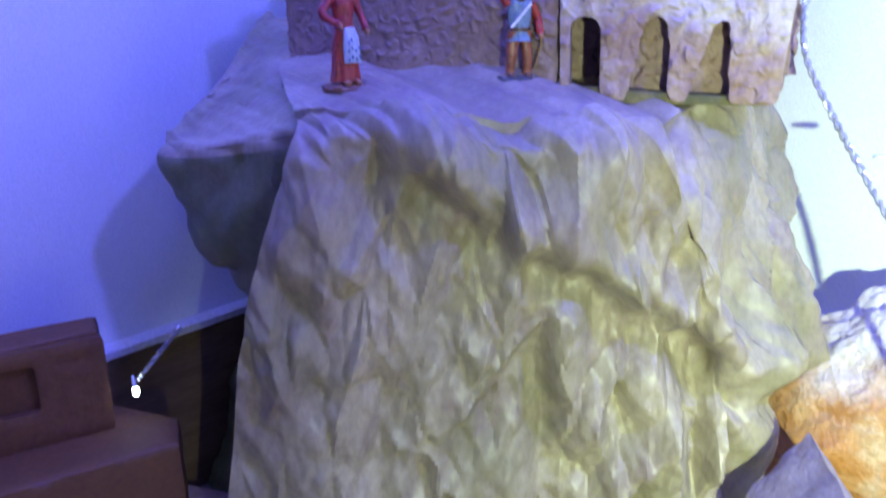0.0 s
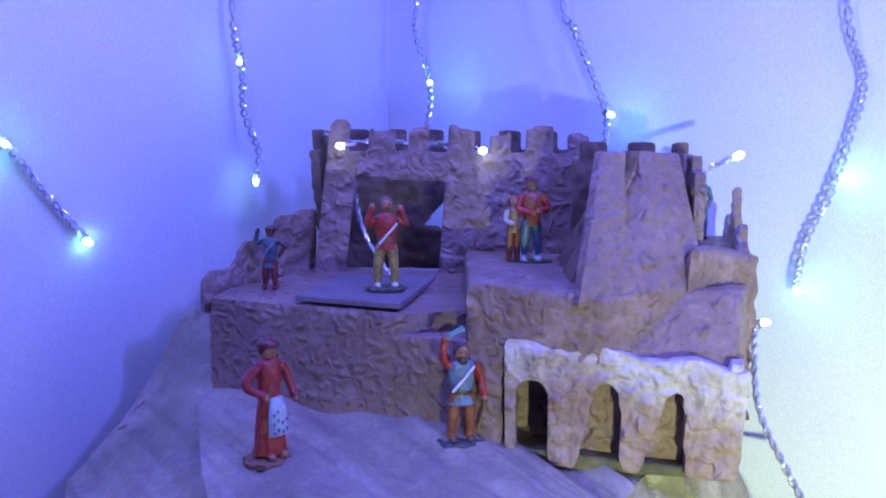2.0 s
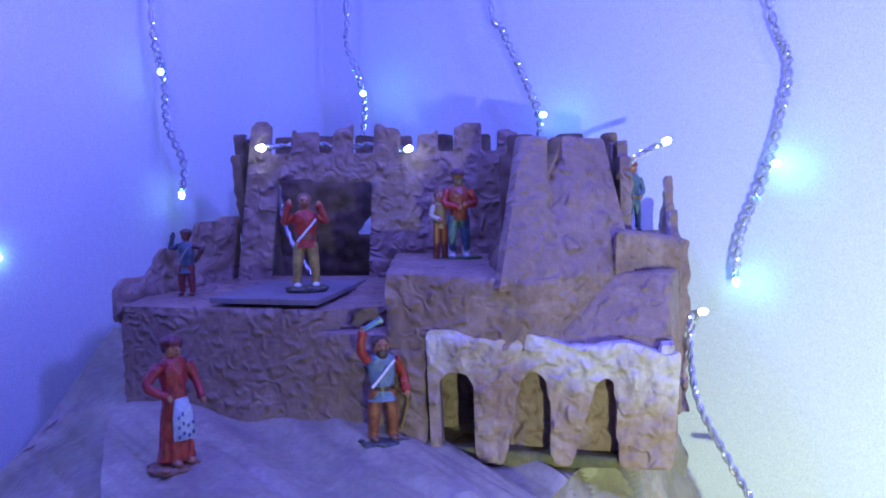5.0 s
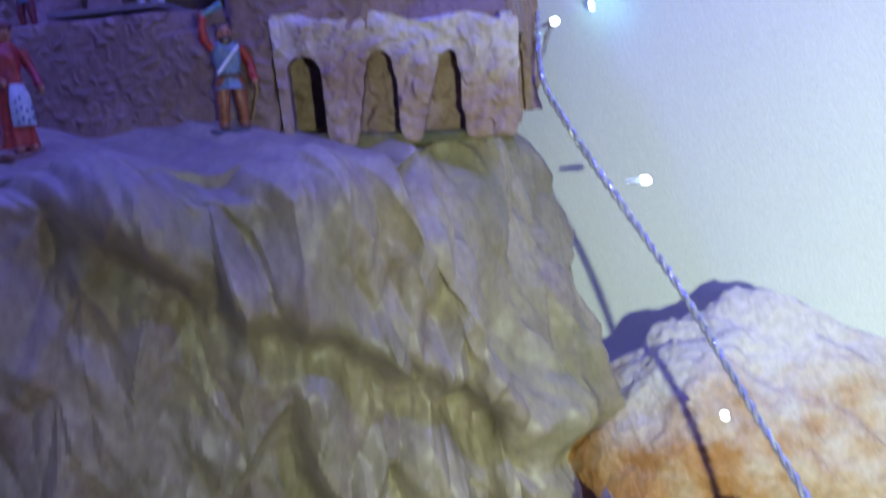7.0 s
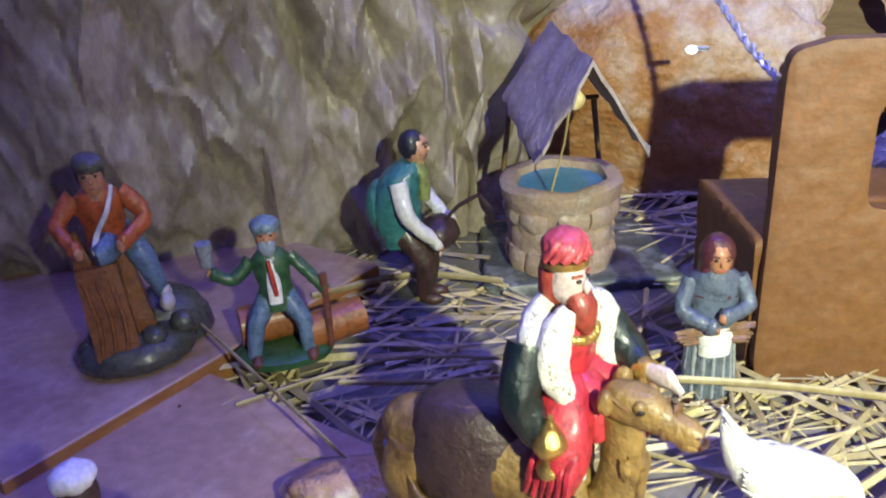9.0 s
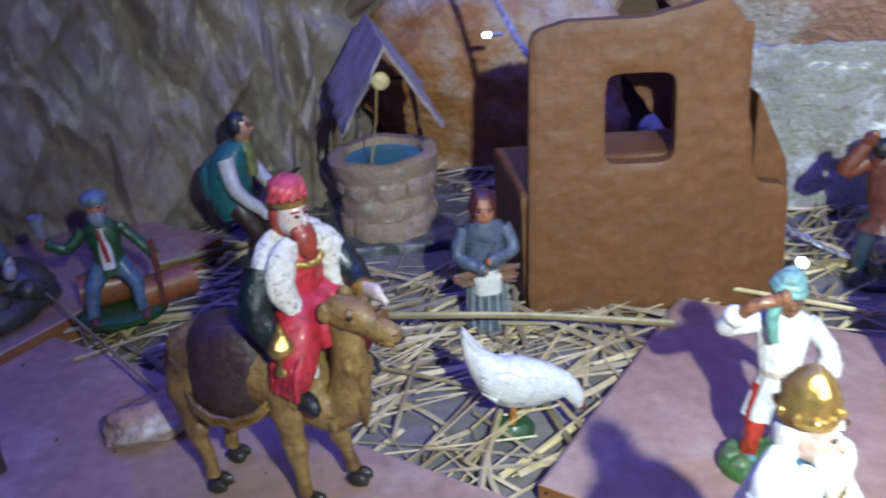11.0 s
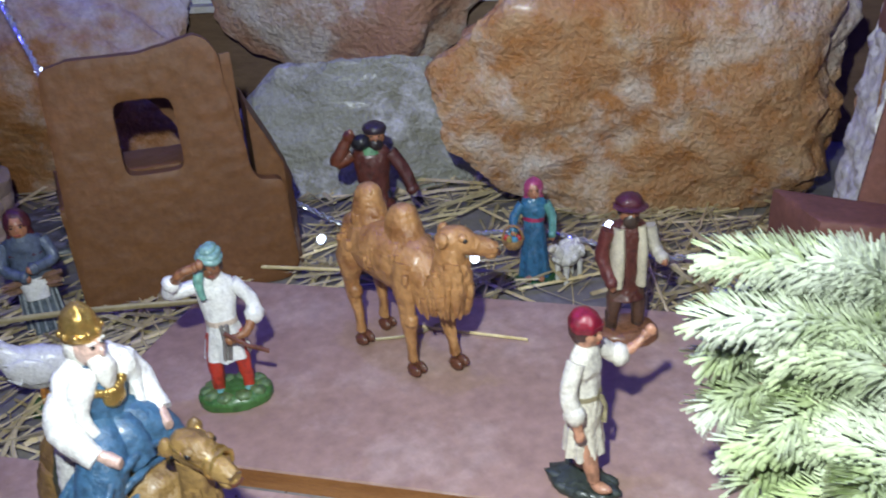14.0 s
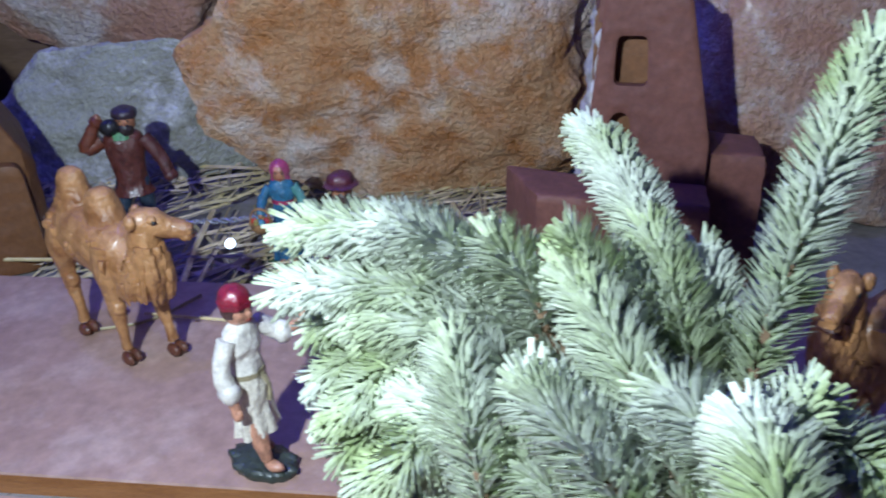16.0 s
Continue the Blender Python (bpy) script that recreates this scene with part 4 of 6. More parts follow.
def head(s, skin, hat=None, hair=None, beard=None, x=0.0, y=0.0, z=0.9, r=0.058, brim=False, scarf=None):
    r, z = r * 1.16, z - 0.012
    s.tube([(x, y, z - 0.10), (x, y, z - 0.03)], [r * 0.6, r * 0.55], paint(skin))
    s.ball((x, y, z), (r * 0.88, r * 0.98, r * 1.18), paint(skin))
    s.ball((x, y - r * 0.98, z - r * 0.1), (r * 0.16, r * 0.22, r * 0.22), paint(skin), 6, 4)
    for q in (-1, 1):
        s.ball((x + q * r * 0.36, y - r * 0.86, z + r * 0.16), (r * 0.15, r * 0.10, r * 0.09), paint(BLACK), 6, 4)
        s.tube([(x + q * r * 0.16, y - r * 0.92, z + r * 0.36), (x + q * r * 0.56, y - r * 0.76, z + r * 0.36)], r * 0.06, paint(hair or beard or BROWN), 5)
    if not beard:
        s.ball((x, y - r * 0.90, z - r * 0.52), (r * 0.28, r * 0.10, r * 0.08), paint((0.30, 0.06, 0.04)), 6, 4)
    if hair:
        s.ball((x, y + r * 0.2, z + r * 0.22), (r * 1.02, r * 1.0, r * 1.12), paint(hair))
    if beard:
        s.ball((x, y - r * 0.55, z - r * 0.75), (r * 0.7, r * 0.55, r * 0.75), paint(beard))
    if hat:
        s.ball((x, y + r * 0.1, z + r * 0.62), (r * 1.14, r * 1.16, r * 0.72), paint(hat))
        if brim:
            s.ball((x, y - r * 0.2, z + r * 0.42), (r * 1.5, r * 1.6, r * 0.16), paint(hat))
    if scarf:
        s.ball((x, y + r * 0.28, z + r * 0.12), (r * 1.2, r * 1.1, r * 1.38), paint(scarf))
        s.loft([(z - 2.6 * r, r * 1.6, r * 1.1, x, y + r * 0.35), (z - 1.2 * r, r * 1.25, r * 1.0, x, y + r * 0.35), (z - 0.2 * r, r * 1.1, r * 0.9, x, y + r * 0.4)], paint(scarf))


def limb(s, pts, colour, radii, skin=None):
    s.tube(pts, [r * 0.9 for r in radii], paint(colour), 14, 1.0, 6)
    s.ball(pts[-1], radii[-1] * 1.15, paint(colour), 8, 5)
    if skin:
        a, b = Vector(pts[-2]), Vector(pts[-1])
        tip = b + (b - a).normalized() * 0.03
        s.ball(tip, (0.026, 0.026, 0.032), paint(skin), 8, 6)


def legs(s, colour, shoe, hip=0.48, wide=0.06, foot=0.06, apart=0.075, boot=None):
    for q in (-1, 1):
        s.tube([(q * wide * 0.8, 0, hip), (q * apart * 0.9, -0.015, hip * 0.58), (q * apart, 0, 0.09)], [0.062, 0.05, 0.036], paint(colour), 12, 1.0, 4)
        if boot:
            s.tube([(q * apart, 0, 0.20), (q * apart, 0, 0.07)], [0.045, 0.040], paint(boot), 9)
        s.ball((q * apart, -0.035, 0.065), (0.036, foot, 0.03), paint(shoe), 9, 6)


def trunk(s, colour, lo=0.44, hi=0.80, w=0.095, belt=None, skirt=0.115):
    s.loft([(lo, skirt, skirt * 0.78), (lo + 0.10, w * 0.92, w * 0.72), (hi - 0.10, w * 1.10, w * 0.76), (hi - 0.01, w * 1.05, w * 0.62), (hi + 0.03, w * 0.45, w * 0.42)], paint(colour), 30, 6)
    if belt:
        s.loft([(lo + 0.085, w * 0.97, w * 0.77), (lo + 0.12, w * 0.97, w * 0.77)], paint(belt))


def gown(s, colour, lo=0.05, hi=0.5, wide=0.14, top=0.10, folds=0.008):
    rings, n = [], 40
    for i in range(14):
        v = i / 13
        r = wide + (top - wide) * v ** 0.8
        rings.append([((r + folds * (1 - v) * math.cos(9 * a)) * math.cos(a), (r + folds * (1 - v) * math.cos(9 * a)) * 0.8 * math.sin(a), lo + (hi - lo) * v) for a in (2 * math.pi * k / n for k in range(n))])
    s.rings(rings, paint(colour))


def sash(s, colour, a, b, y=-0.085):
    s.tube([(a[0], y, a[1]), ((a[0] + b[0]) / 2, y - 0.012, (a[1] + b[1]) / 2), (b[0], y, b[1])], 0.012, paint(colour), 6, 0.5)


def apron_woman(s):
    stand(s, (0.22, 0.10, 0.05), 0.20, 0.16)
    gown(s, RED, 0.08, 0.54, 0.135, 0.085)
    s.loft([(0.24, 0.080, 0.035, 0.01, -0.105), (0.40, 0.078, 0.035, 0.01, -0.095), (0.53, 0.052, 0.03, 0.01, -0.070)], paint((0.42, 0.48, 0.52)), 16, 3)
    for k in range(10):
        s.ball((-0.045 + 0.037 * (k % 4), -0.142 + 0.0025 * (k // 4), 0.27 + 0.07 * (k // 4) + 0.02 * (k % 2)), (0.012, 0.006, 0.016), paint((0.10, 0.16, 0.24)), 6, 4)
    trunk(s, (0.32, 0.02, 0.03), 0.50, 0.80, 0.092, None, 0.092)
    limb(s, [(-0.10, 0, 0.77), (-0.20, 0.0, 0.65), (-0.10, -0.06, 0.56)], (0.32, 0.02, 0.03), [0.045, 0.042, 0.032], SKIN)
    limb(s, [(0.10, 0, 0.77), (0.16, -0.02, 0.64), (0.17, -0.08, 0.52)], (0.32, 0.02, 0.03), [0.045, 0.04, 0.03], SKIN)
    head(s, SKIN, (0.16, 0.02, 0.03), (0.10, 0.03, 0.02), r=0.062)
    for q in (-1, 1):
        s.ball((q * 0.05, -0.10, 0.075), (0.032, 0.055, 0.028), paint(SKIN), 8, 5)


def archer(s):
    stand(s, STONE, 0.18, 0.15)
    legs(s, (0.30, 0.09, 0.03), (0.25, 0.12, 0.06), 0.46, boot=(0.35, 0.13, 0.05))
    trunk(s, (0.16, 0.24, 0.30), 0.38, 0.74, 0.095, (0.10, 0.05, 0.02), 0.12)
    sash(s, WHITE, (0.08, 0.72), (-0.10, 0.50))
    limb(s, [(-0.10, 0, 0.71), (-0.16, -0.02, 0.80), (-0.15, -0.03, 0.94)], RED, [0.042, 0.04, 0.032], SKIN)
    s.tube([(-0.15, -0.04, 0.97), (0.0, -0.05, 1.05)], [0.018, 0.03], paint((0.12, 0.30, 0.32)), 6)
    limb(s, [(0.10, 0, 0.71), (0.17, 0.02, 0.58), (0.18, -0.04, 0.46)], RED, [0.042, 0.04, 0.032], SKIN)
    s.tube([(0.17, -0.04, 0.52), (0.20, -0.02, 0.35), (0.13, -0.02, 0.12)], 0.012, paint((0.25, 0.15, 0.03)), 6)
    head(s, SKIN, None, (0.10, 0.06, 0.04), (0.06, 0.03, 0.02), z=0.83)


def door_guard(s):
    stand(s, (0.10, 0.09, 0.05), 0.19, 0.13)
    legs(s, (0.42, 0.30, 0.08), WHITE, 0.48, apart=0.085, boot=(0.42, 0.30, 0.1))
    trunk(s, RED, 0.44, 0.78, 0.10, (0.25, 0.12, 0.05), 0.11)
    sash(s, WHITE, (0.10, 0.72), (-0.08, 0.50))
    limb(s, [(-0.11, 0, 0.75), (-0.19, -0.02, 0.70), (-0.15, -0.05, 0.86)], RED, [0.045, 0.042, 0.034], SKIN)
    limb(s, [(0.11, 0, 0.75), (0.19, -0.01, 0.70), (0.14, -0.03, 0.84)], RED, [0.045, 0.042, 0.034], SKIN)
    head(s, SKIN, None, (0.16, 0.07, 0.03))


def terrace_pair(s):
    s.loft([(0.0, 0.26, 0.14), (0.05, 0.24, 0.13)], paint(GRASS, 0.6), 16)
    legs(s, (0.10, 0.20, 0.24), WHITE, 0.48, boot=WHITE)
    trunk(s, (0.30, 0.06, 0.04), 0.44, 0.78, 0.10, None, 0.105)
    limb(s, [(-0.11, 0, 0.75), (-0.15, -0.04, 0.62), (-0.04, -0.10, 0.58)], RED, [0.045, 0.042, 0.034], SKIN)
    limb(s, [(0.11, 0, 0.75), (0.17, -0.02, 0.62), (0.06, -0.09, 0.60)], RED, [0.045, 0.042, 0.034], SKIN)
    head(s, SKIN, (0.12, 0.03, 0.05), None, (0.20, 0.14, 0.07), brim=True)
    for q in (-1, 1):
        s.tube([(-0.19 + q * 0.035, -0.01, 0.40), (-0.19 + q * 0.045, 0, 0.05)], [0.042, 0.032], paint((0.30, 0.09, 0.02)), 8)
    s.loft([(0.36, 0.075, 0.055, -0.19), (0.5, 0.06, 0.05, -0.19), (0.60, 0.068, 0.05, -0.19), (0.63, 0.03, 0.03, -0.19)], paint((0.30, 0.20, 0.06)))
    limb(s, [(-0.25, 0, 0.60), (-0.28, -0.02, 0.50), (-0.22, -0.06, 0.46)], CREAM, [0.032, 0.03, 0.024], SKIN)
    head(s, SKIN, None, (0.28, 0.08, 0.03), x=-0.19, z=0.70, r=0.05)


def lookout(s):
    legs(s, (0.20, 0.03, 0.03), (0.20, 0.03, 0.03), 0.46)
    trunk(s, (0.08, 0.12, 0.16), 0.36, 0.77, 0.095, (0.14, 0.06, 0.03), 0.115)
    sash(s, (0.3, 0.33, 0.36), (0.07, 0.72), (-0.05, 0.54))
    limb(s, [(-0.10, 0, 0.74), (-0.22, 0, 0.72), (-0.17, -0.03, 0.88)], (0.07, 0.09, 0.13), [0.042, 0.04, 0.032], DARK_SKIN)
    limb(s, [(0.10, 0, 0.74), (0.22, 0, 0.70), (0.16, -0.02, 0.56)], (0.10, 0.04, 0.03), [0.042, 0.04, 0.032], DARK_SKIN)
    head(s, (0.20, 0.05, 0.03), (0.10, 0.03, 0.03), (0.04, 0.02, 0.02))


def watchman(s):
    legs(s, (0.10, 0.18, 0.20), (0.1, 0.1, 0.1), 0.48)
    trunk(s, (0.07, 0.13, 0.17), 0.40, 0.78, 0.09, (0.35, 0.22, 0.06), 0.10)
    limb(s, [(0.10, 0, 0.75), (0.14, -0.03, 0.6), (0.07, -0.09, 0.52)], (0.07, 0.13, 0.17), [0.042, 0.04, 0.032], SKIN)
    limb(s, [(-0.10, 0, 0.75), (-0.14, -0.03, 0.6), (-0.07, -0.09, 0.52)], (0.07, 0.13, 0.17), [0.042, 0.04, 0.032], SKIN)
    head(s, SKIN, (0.30, 0.10, 0.05))


def carver(s):
    rock_mat = paint((0.06, 0.062, 0.05), 0.25)
    s.loft([(0.0, 0.34, 0.27), (0.05, 0.36, 0.29), (0.11, 0.30, 0.24), (0.14, 0.2, 0.16)], rock_mat, 26, 4)
    s.loft([(0.0, 0.26, 0.24, 0.22, 0.20), (0.10, 0.25, 0.23, 0.22, 0.20), (0.20, 0.16, 0.15, 0.22, 0.20), (0.23, 0.06, 0.06, 0.22, 0.20)], rock_mat, 20, 3)
    for k in range(16):
        s.ball((0.27 * math.cos(k * 0.41) + 0.06, 0.21 * math.sin(k * 0.41) + 0.06, 0.09 + 0.05 * math.sin(k * 2.3)), (0.085, 0.075, 0.06), rock_mat, 8, 5)
    wood = paint((0.21, 0.075, 0.02), 0.28)
    timber(s, -0.09, -0.13, 0.08, 0.52, 0.125, 0.085, 0.12, wood)
    timber(s, -0.15, -0.10, 0.50, 0.66, 0.045, 0.05, 0.35, wood, -0.02)
    timber(s, 0.05, 0.0, 0.10, 0.54, 0.10, 0.10, 0.35, wood, -0.04)
    for x in (-0.17, -0.10, -0.03):
        s.tube([(x, -0.217, 0.12), (x + 0.02, -0.220, 0.28), (x - 0.005, -0.205, 0.46)], 0.013, wood, 6, 1.0, 2)
    s.tube([(0.08, 0.03, 0.58), (0.15, -0.10, 0.52), (0.20, -0.11, 0.40), (0.22, -0.08, 0.32)], [0.075, 0.07, 0.055, 0.042], paint(JEANS), 12, 1.0, 3)
    s.tube([(-0.04, 0.04, 0.58), (0.0, -0.12, 0.575), (-0.08, -0.18, 0.555)], [0.075, 0.065, 0.05], paint(JEANS), 12, 1.0, 3)
    s.ball((0.235, -0.14, 0.28), (0.045, 0.075, 0.045), paint((0.45, 0.42, 0.40)), 9, 6)
    s.ball((0.235, -0.10, 0.32), (0.04, 0.045, 0.035), paint((0.45, 0.42, 0.40)), 9, 6)
    s.loft([(0.55, 0.115, 0.09), (0.66, 0.11, 0.085, 0, -0.02), (0.79, 0.135, 0.09, 0, -0.05), (0.84, 0.06, 0.055, 0, -0.07)], paint(ORANGE), 18, 3)
    limb(s, [(-0.12, -0.05, 0.80), (-0.23, -0.10, 0.70), (-0.17, -0.20, 0.62)], ORANGE, [0.055, 0.05, 0.036], SKIN)
    limb(s, [(0.12, -0.05, 0.80), (0.22, -0.08, 0.68), (0.09, -0.19, 0.61)], ORANGE, [0.055, 0.05, 0.036], SKIN)
    s.tube([(0.09, -0.11, 0.84), (0.03, -0.155, 0.74), (-0.05, -0.14, 0.64), (-0.07, -0.19, 0.58)], [0.014, 0.014, 0.014, 0.022], paint((0.55, 0.55, 0.56)), 7, 0.6, 3)
    head(s, SKIN, (0.085, 0.08, 0.05), (0.07, 0.05, 0.03), y=-0.10, z=0.905, r=0.066)


def toper(s):
    s.loft([(0.0, 0.34, 0.24), (0.05, 0.36, 0.25), (0.07, 0.3, 0.2)], paint(GREEN, 0.5), 18)
    wood = paint((0.30, 0.10, 0.03), 0.35)
    s.tube([(-0.30, 0.12, 0.18), (0.10, 0.20, 0.18)], 0.14, wood, 14)
    s.tube([(0.16, -0.02, 0.14), (0.58, 0.10, 0.16)], 0.125, wood, 14)
    for q in (-1, 1):
        s.tube([(q * 0.06, 0.0, 0.42), (q * 0.16, -0.08, 0.28), (q * 0.19 - 0.02, -0.10, 0.06)], [0.085, 0.062, 0.05], paint(JEANS), 10)
        s.ball((q * 0.19, -0.15, 0.05), (0.05, 0.09, 0.04), paint(BROWN), 8, 5)
    s.loft([(0.36, 0.15, 0.11), (0.52, 0.11, 0.085), (0.70, 0.135, 0.09), (0.77, 0.06, 0.05)], paint(GREEN))
    s.loft([(0.42, 0.05, 0.03, 0, -0.085), (0.58, 0.045, 0.03, 0, -0.075), (0.72, 0.03, 0.03, 0, -0.06)], paint(WHITE))
    s.tube([(-0.01, -0.11, 0.72), (0.0, -0.12, 0.6), (0.01, -0.12, 0.48)], [0.012, 0.02, 0.016], paint(RED), 6)
    limb(s, [(-0.13, 0, 0.70), (-0.26, -0.04, 0.60), (-0.38, -0.06, 0.66)], GREEN, [0.052, 0.048, 0.04], SKIN)
    s.tube([(-0.41, -0.07, 0.72), (-0.41, -0.07, 0.88)], [0.04, 0.055], paint((0.22, 0.25, 0.28)), 12)
    limb(s, [(0.13, 0, 0.70), (0.24, -0.04, 0.58), (0.33, -0.08, 0.48)], GREEN, [0.052, 0.048, 0.04], SKIN)
    s.tube([(0.34, -0.10, 0.58), (0.33, -0.11, 0.06)], [0.028, 0.022], paint((0.15, 0.05, 0.03)), 7)
    head(s, SKIN, (0.16, 0.24, 0.27), (0.35, 0.36, 0.36), (0.25, 0.30, 0.36), z=0.87, r=0.075)


def piper(s):
    stand(s, (0.10, 0.11, 0.11), 0.22, 0.19)
    for q in (-1, 1):
        s.tube([(q * 0.05, 0.02, 0.44), (q * 0.06, -0.09, 0.30), (q * 0.05, -0.06, 0.10)], [0.075, 0.06, 0.042], paint((0.05, 0.025, 0.02)), 12, 1.0, 3)
        s.ball((q * 0.055, -0.11, 0.075), (0.038, 0.075, 0.035), paint((0.07, 0.03, 0.02)), 9, 6)
    vest = paint((0.03, 0.16, 0.16))
    s.loft([(0.38, 0.115, 0.10, 0, 0.06), (0.50, 0.135, 0.135, 0, 0.07), (0.64, 0.145, 0.145, 0, 0.055), (0.76, 0.125, 0.11, 0, 0.01), (0.83, 0.06, 0.06, 0, -0.04)], vest, 26, 4)
    s.ball((0.0, 0.15, 0.58), (0.12, 0.085, 0.15), paint((0.04, 0.19, 0.15)), 14, 9)
    for k in range(8):
        s.ball((0.12 * math.cos(k * 0.8), 0.09 + 0.13 * math.sin(k * 0.8), 0.52 + 0.03 * k), 0.014, paint((0.20, 0.22, 0.06)), 6, 4)
    s.tube([(0, -0.05, 0.82), (0, -0.10, 0.76), (0, -0.10, 0.62)], [0.06, 0.05, 0.045], paint((0.22, 0.26, 0.08)), 10, 0.7, 2)
    bag = paint((0.045, 0.02, 0.016))
    s.ball((0.0, -0.17, 0.44), (0.13, 0.115, 0.095), bag, 14, 9)
    s.tube([(-0.02, -0.20, 0.50), (-0.03, -0.30, 0.60), (-0.03, -0.42, 0.66)], [0.014, 0.012, 0.010], bag, 7)
    limb(s, [(-0.13, 0.0, 0.75), (-0.17, -0.05, 0.58), (-0.10, -0.18, 0.42)], (0.62, 0.61, 0.56), [0.055, 0.05, 0.038], SKIN)
    limb(s, [(0.13, 0.0, 0.75), (0.17, -0.06, 0.60), (0.10, -0.20, 0.48)], (0.62, 0.61, 0.56), [0.055, 0.05, 0.038], SKIN)
    head(s, (0.55, 0.28, 0.17), None, (0.02, 0.02, 0.03), y=-0.07, z=0.905, r=0.062)


def old_woman(s):
    stand(s, (0.12, 0.05, 0.03), 0.15, 0.14)
    gown(s, (0.12, 0.15, 0.18), 0.04, 0.52, 0.155, 0.13, 0.012)
    for k in range(7):
        a = math.pi * (1.1 + 0.8 * k / 6)
        s.tube([(0.152 * math.cos(a), 0.125 * math.sin(a), 0.07), (0.13 * math.cos(a), 0.108 * math.sin(a), 0.44)], 0.012, paint((0.32, 0.36, 0.38)), 5)
    s.loft([(0.44, 0.15, 0.13), (0.60, 0.14, 0.11, 0, -0.01), (0.78, 0.135, 0.10, 0, -0.03), (0.84, 0.06, 0.06, 0, -0.05)], paint(GREYBLUE))
    s.loft([(0.34, 0.09, 0.05, 0, -0.10), (0.46, 0.10, 0.05, 0, -0.10), (0.50, 0.08, 0.04, 0, -0.10)], paint(WHITE))
    limb(s, [(-0.13, -0.02, 0.76), (-0.18, -0.07, 0.60), (-0.04, -0.17, 0.54)], GREYBLUE, [0.055, 0.052, 0.042], SKIN)
    limb(s, [(0.13, -0.02, 0.76), (0.18, -0.07, 0.62), (0.04, -0.17, 0.60)], GREYBLUE, [0.055, 0.052, 0.042], SKIN)
    rnd = random.Random(3)
    for k in range(16):
        z = 0.44 + rnd.uniform(-0.03, 0.05)
        s.tube([(-0.20 + rnd.uniform(-0.03, 0.03), -0.10 + rnd.uniform(-0.04, 0.03), z), (0.19 + rnd.uniform(-0.03, 0.03), -0.11 + rnd.uniform(-0.03, 0.04), z + rnd.uniform(-0.03, 0.05))], 0.009, paint((0.22, 0.12, 0.07)), 5)
    head(s, SKIN, None, None, None, y=-0.06, z=0.90, r=0.072, scarf=(0.085, 0.018, 0.024))


def hen(s):
    s.loft([(0.0, 0.22, 0.18), (0.06, 0.22, 0.17), (0.12, 0.16, 0.12)], paint(GREEN, 0.5), 16, 2)
    for q in (-1, 1):
        s.tube([(0, q * 0.06, 0.08), (0.02, q * 0.06, 0.34)], 0.032, paint((0.5, 0.20, 0.04)), 6)
    white = paint((0.72, 0.72, 0.70))
    s.tube([(-0.44, 0, 0.98), (-0.40, 0, 0.88), (-0.30, 0, 0.70), (-0.10, 0, 0.52), (0.14, 0, 0.48), (0.36, 0, 0.46), (0.54, 0, 0.42), (0.64, 0, 0.30), (0.66, 0, 0.22)],
           [0.012, 0.06, 0.13, 0.215, 0.225, 0.175, 0.11, 0.08, 0.04], white, 18, 0.8, 5)
    s.tube([(0.66, 0, 0.24), (0.71, 0, 0.16)], [0.025, 0.008], paint((0.5, 0.25, 0.05)), 6)
    s.ball((0.68, 0, 0.24), (0.05, 0.022, 0.06), paint((0.30, 0.02, 0.03)), 8, 5)
    for q in (-1, 1):
        s.ball((-0.02, q * 0.165, 0.52), (0.26, 0.055, 0.14), white, 14, 8, (0, 14, 0))
        for k in range(5):
            s.tube([(-0.02 - 0.03 * k, q * 0.20, 0.60 - 0.045 * k), (-0.28, q * 0.15, 0.64 - 0.04 * k)], [0.022, 0.008], white, 6)
        for k in range(4):
            s.tube([(-0.26, q * 0.05, 0.68 + 0.03 * k), (-0.44, q * (0.02 + 0.012 * k), 0.84 + 0.05 * k)], [0.03, 0.008], white, 6)


def sheep(s):
    wool = paint((0.62, 0.60, 0.54), 0.8)
    for x in (-0.25, 0.25):
        for y in (-0.12, 0.12):
            s.tube([(x, y, 0), (x, y, 0.4)], [0.05, 0.07], wool, 6)
    rnd = random.Random(5)
    s.ball((0, 0, 0.6), (0.42, 0.24, 0.27), wool)
    for k in range(26):
        a, b = rnd.uniform(0, 6.28), rnd.uniform(-0.3, 1)
        s.ball((0.40 * math.cos(a) * math.cos(b), 0.22 * math.sin(a) * math.cos(b), 0.6 + 0.25 * math.sin(b)), 0.09, wool, 7, 5)
    s.tube([(0.36, 0, 0.72), (0.52, 0, 0.90)], [0.14, 0.10], wool, 8)
    s.ball((0.60, 0, 0.92), (0.14, 0.08, 0.09), paint(CREAM), 8, 6)


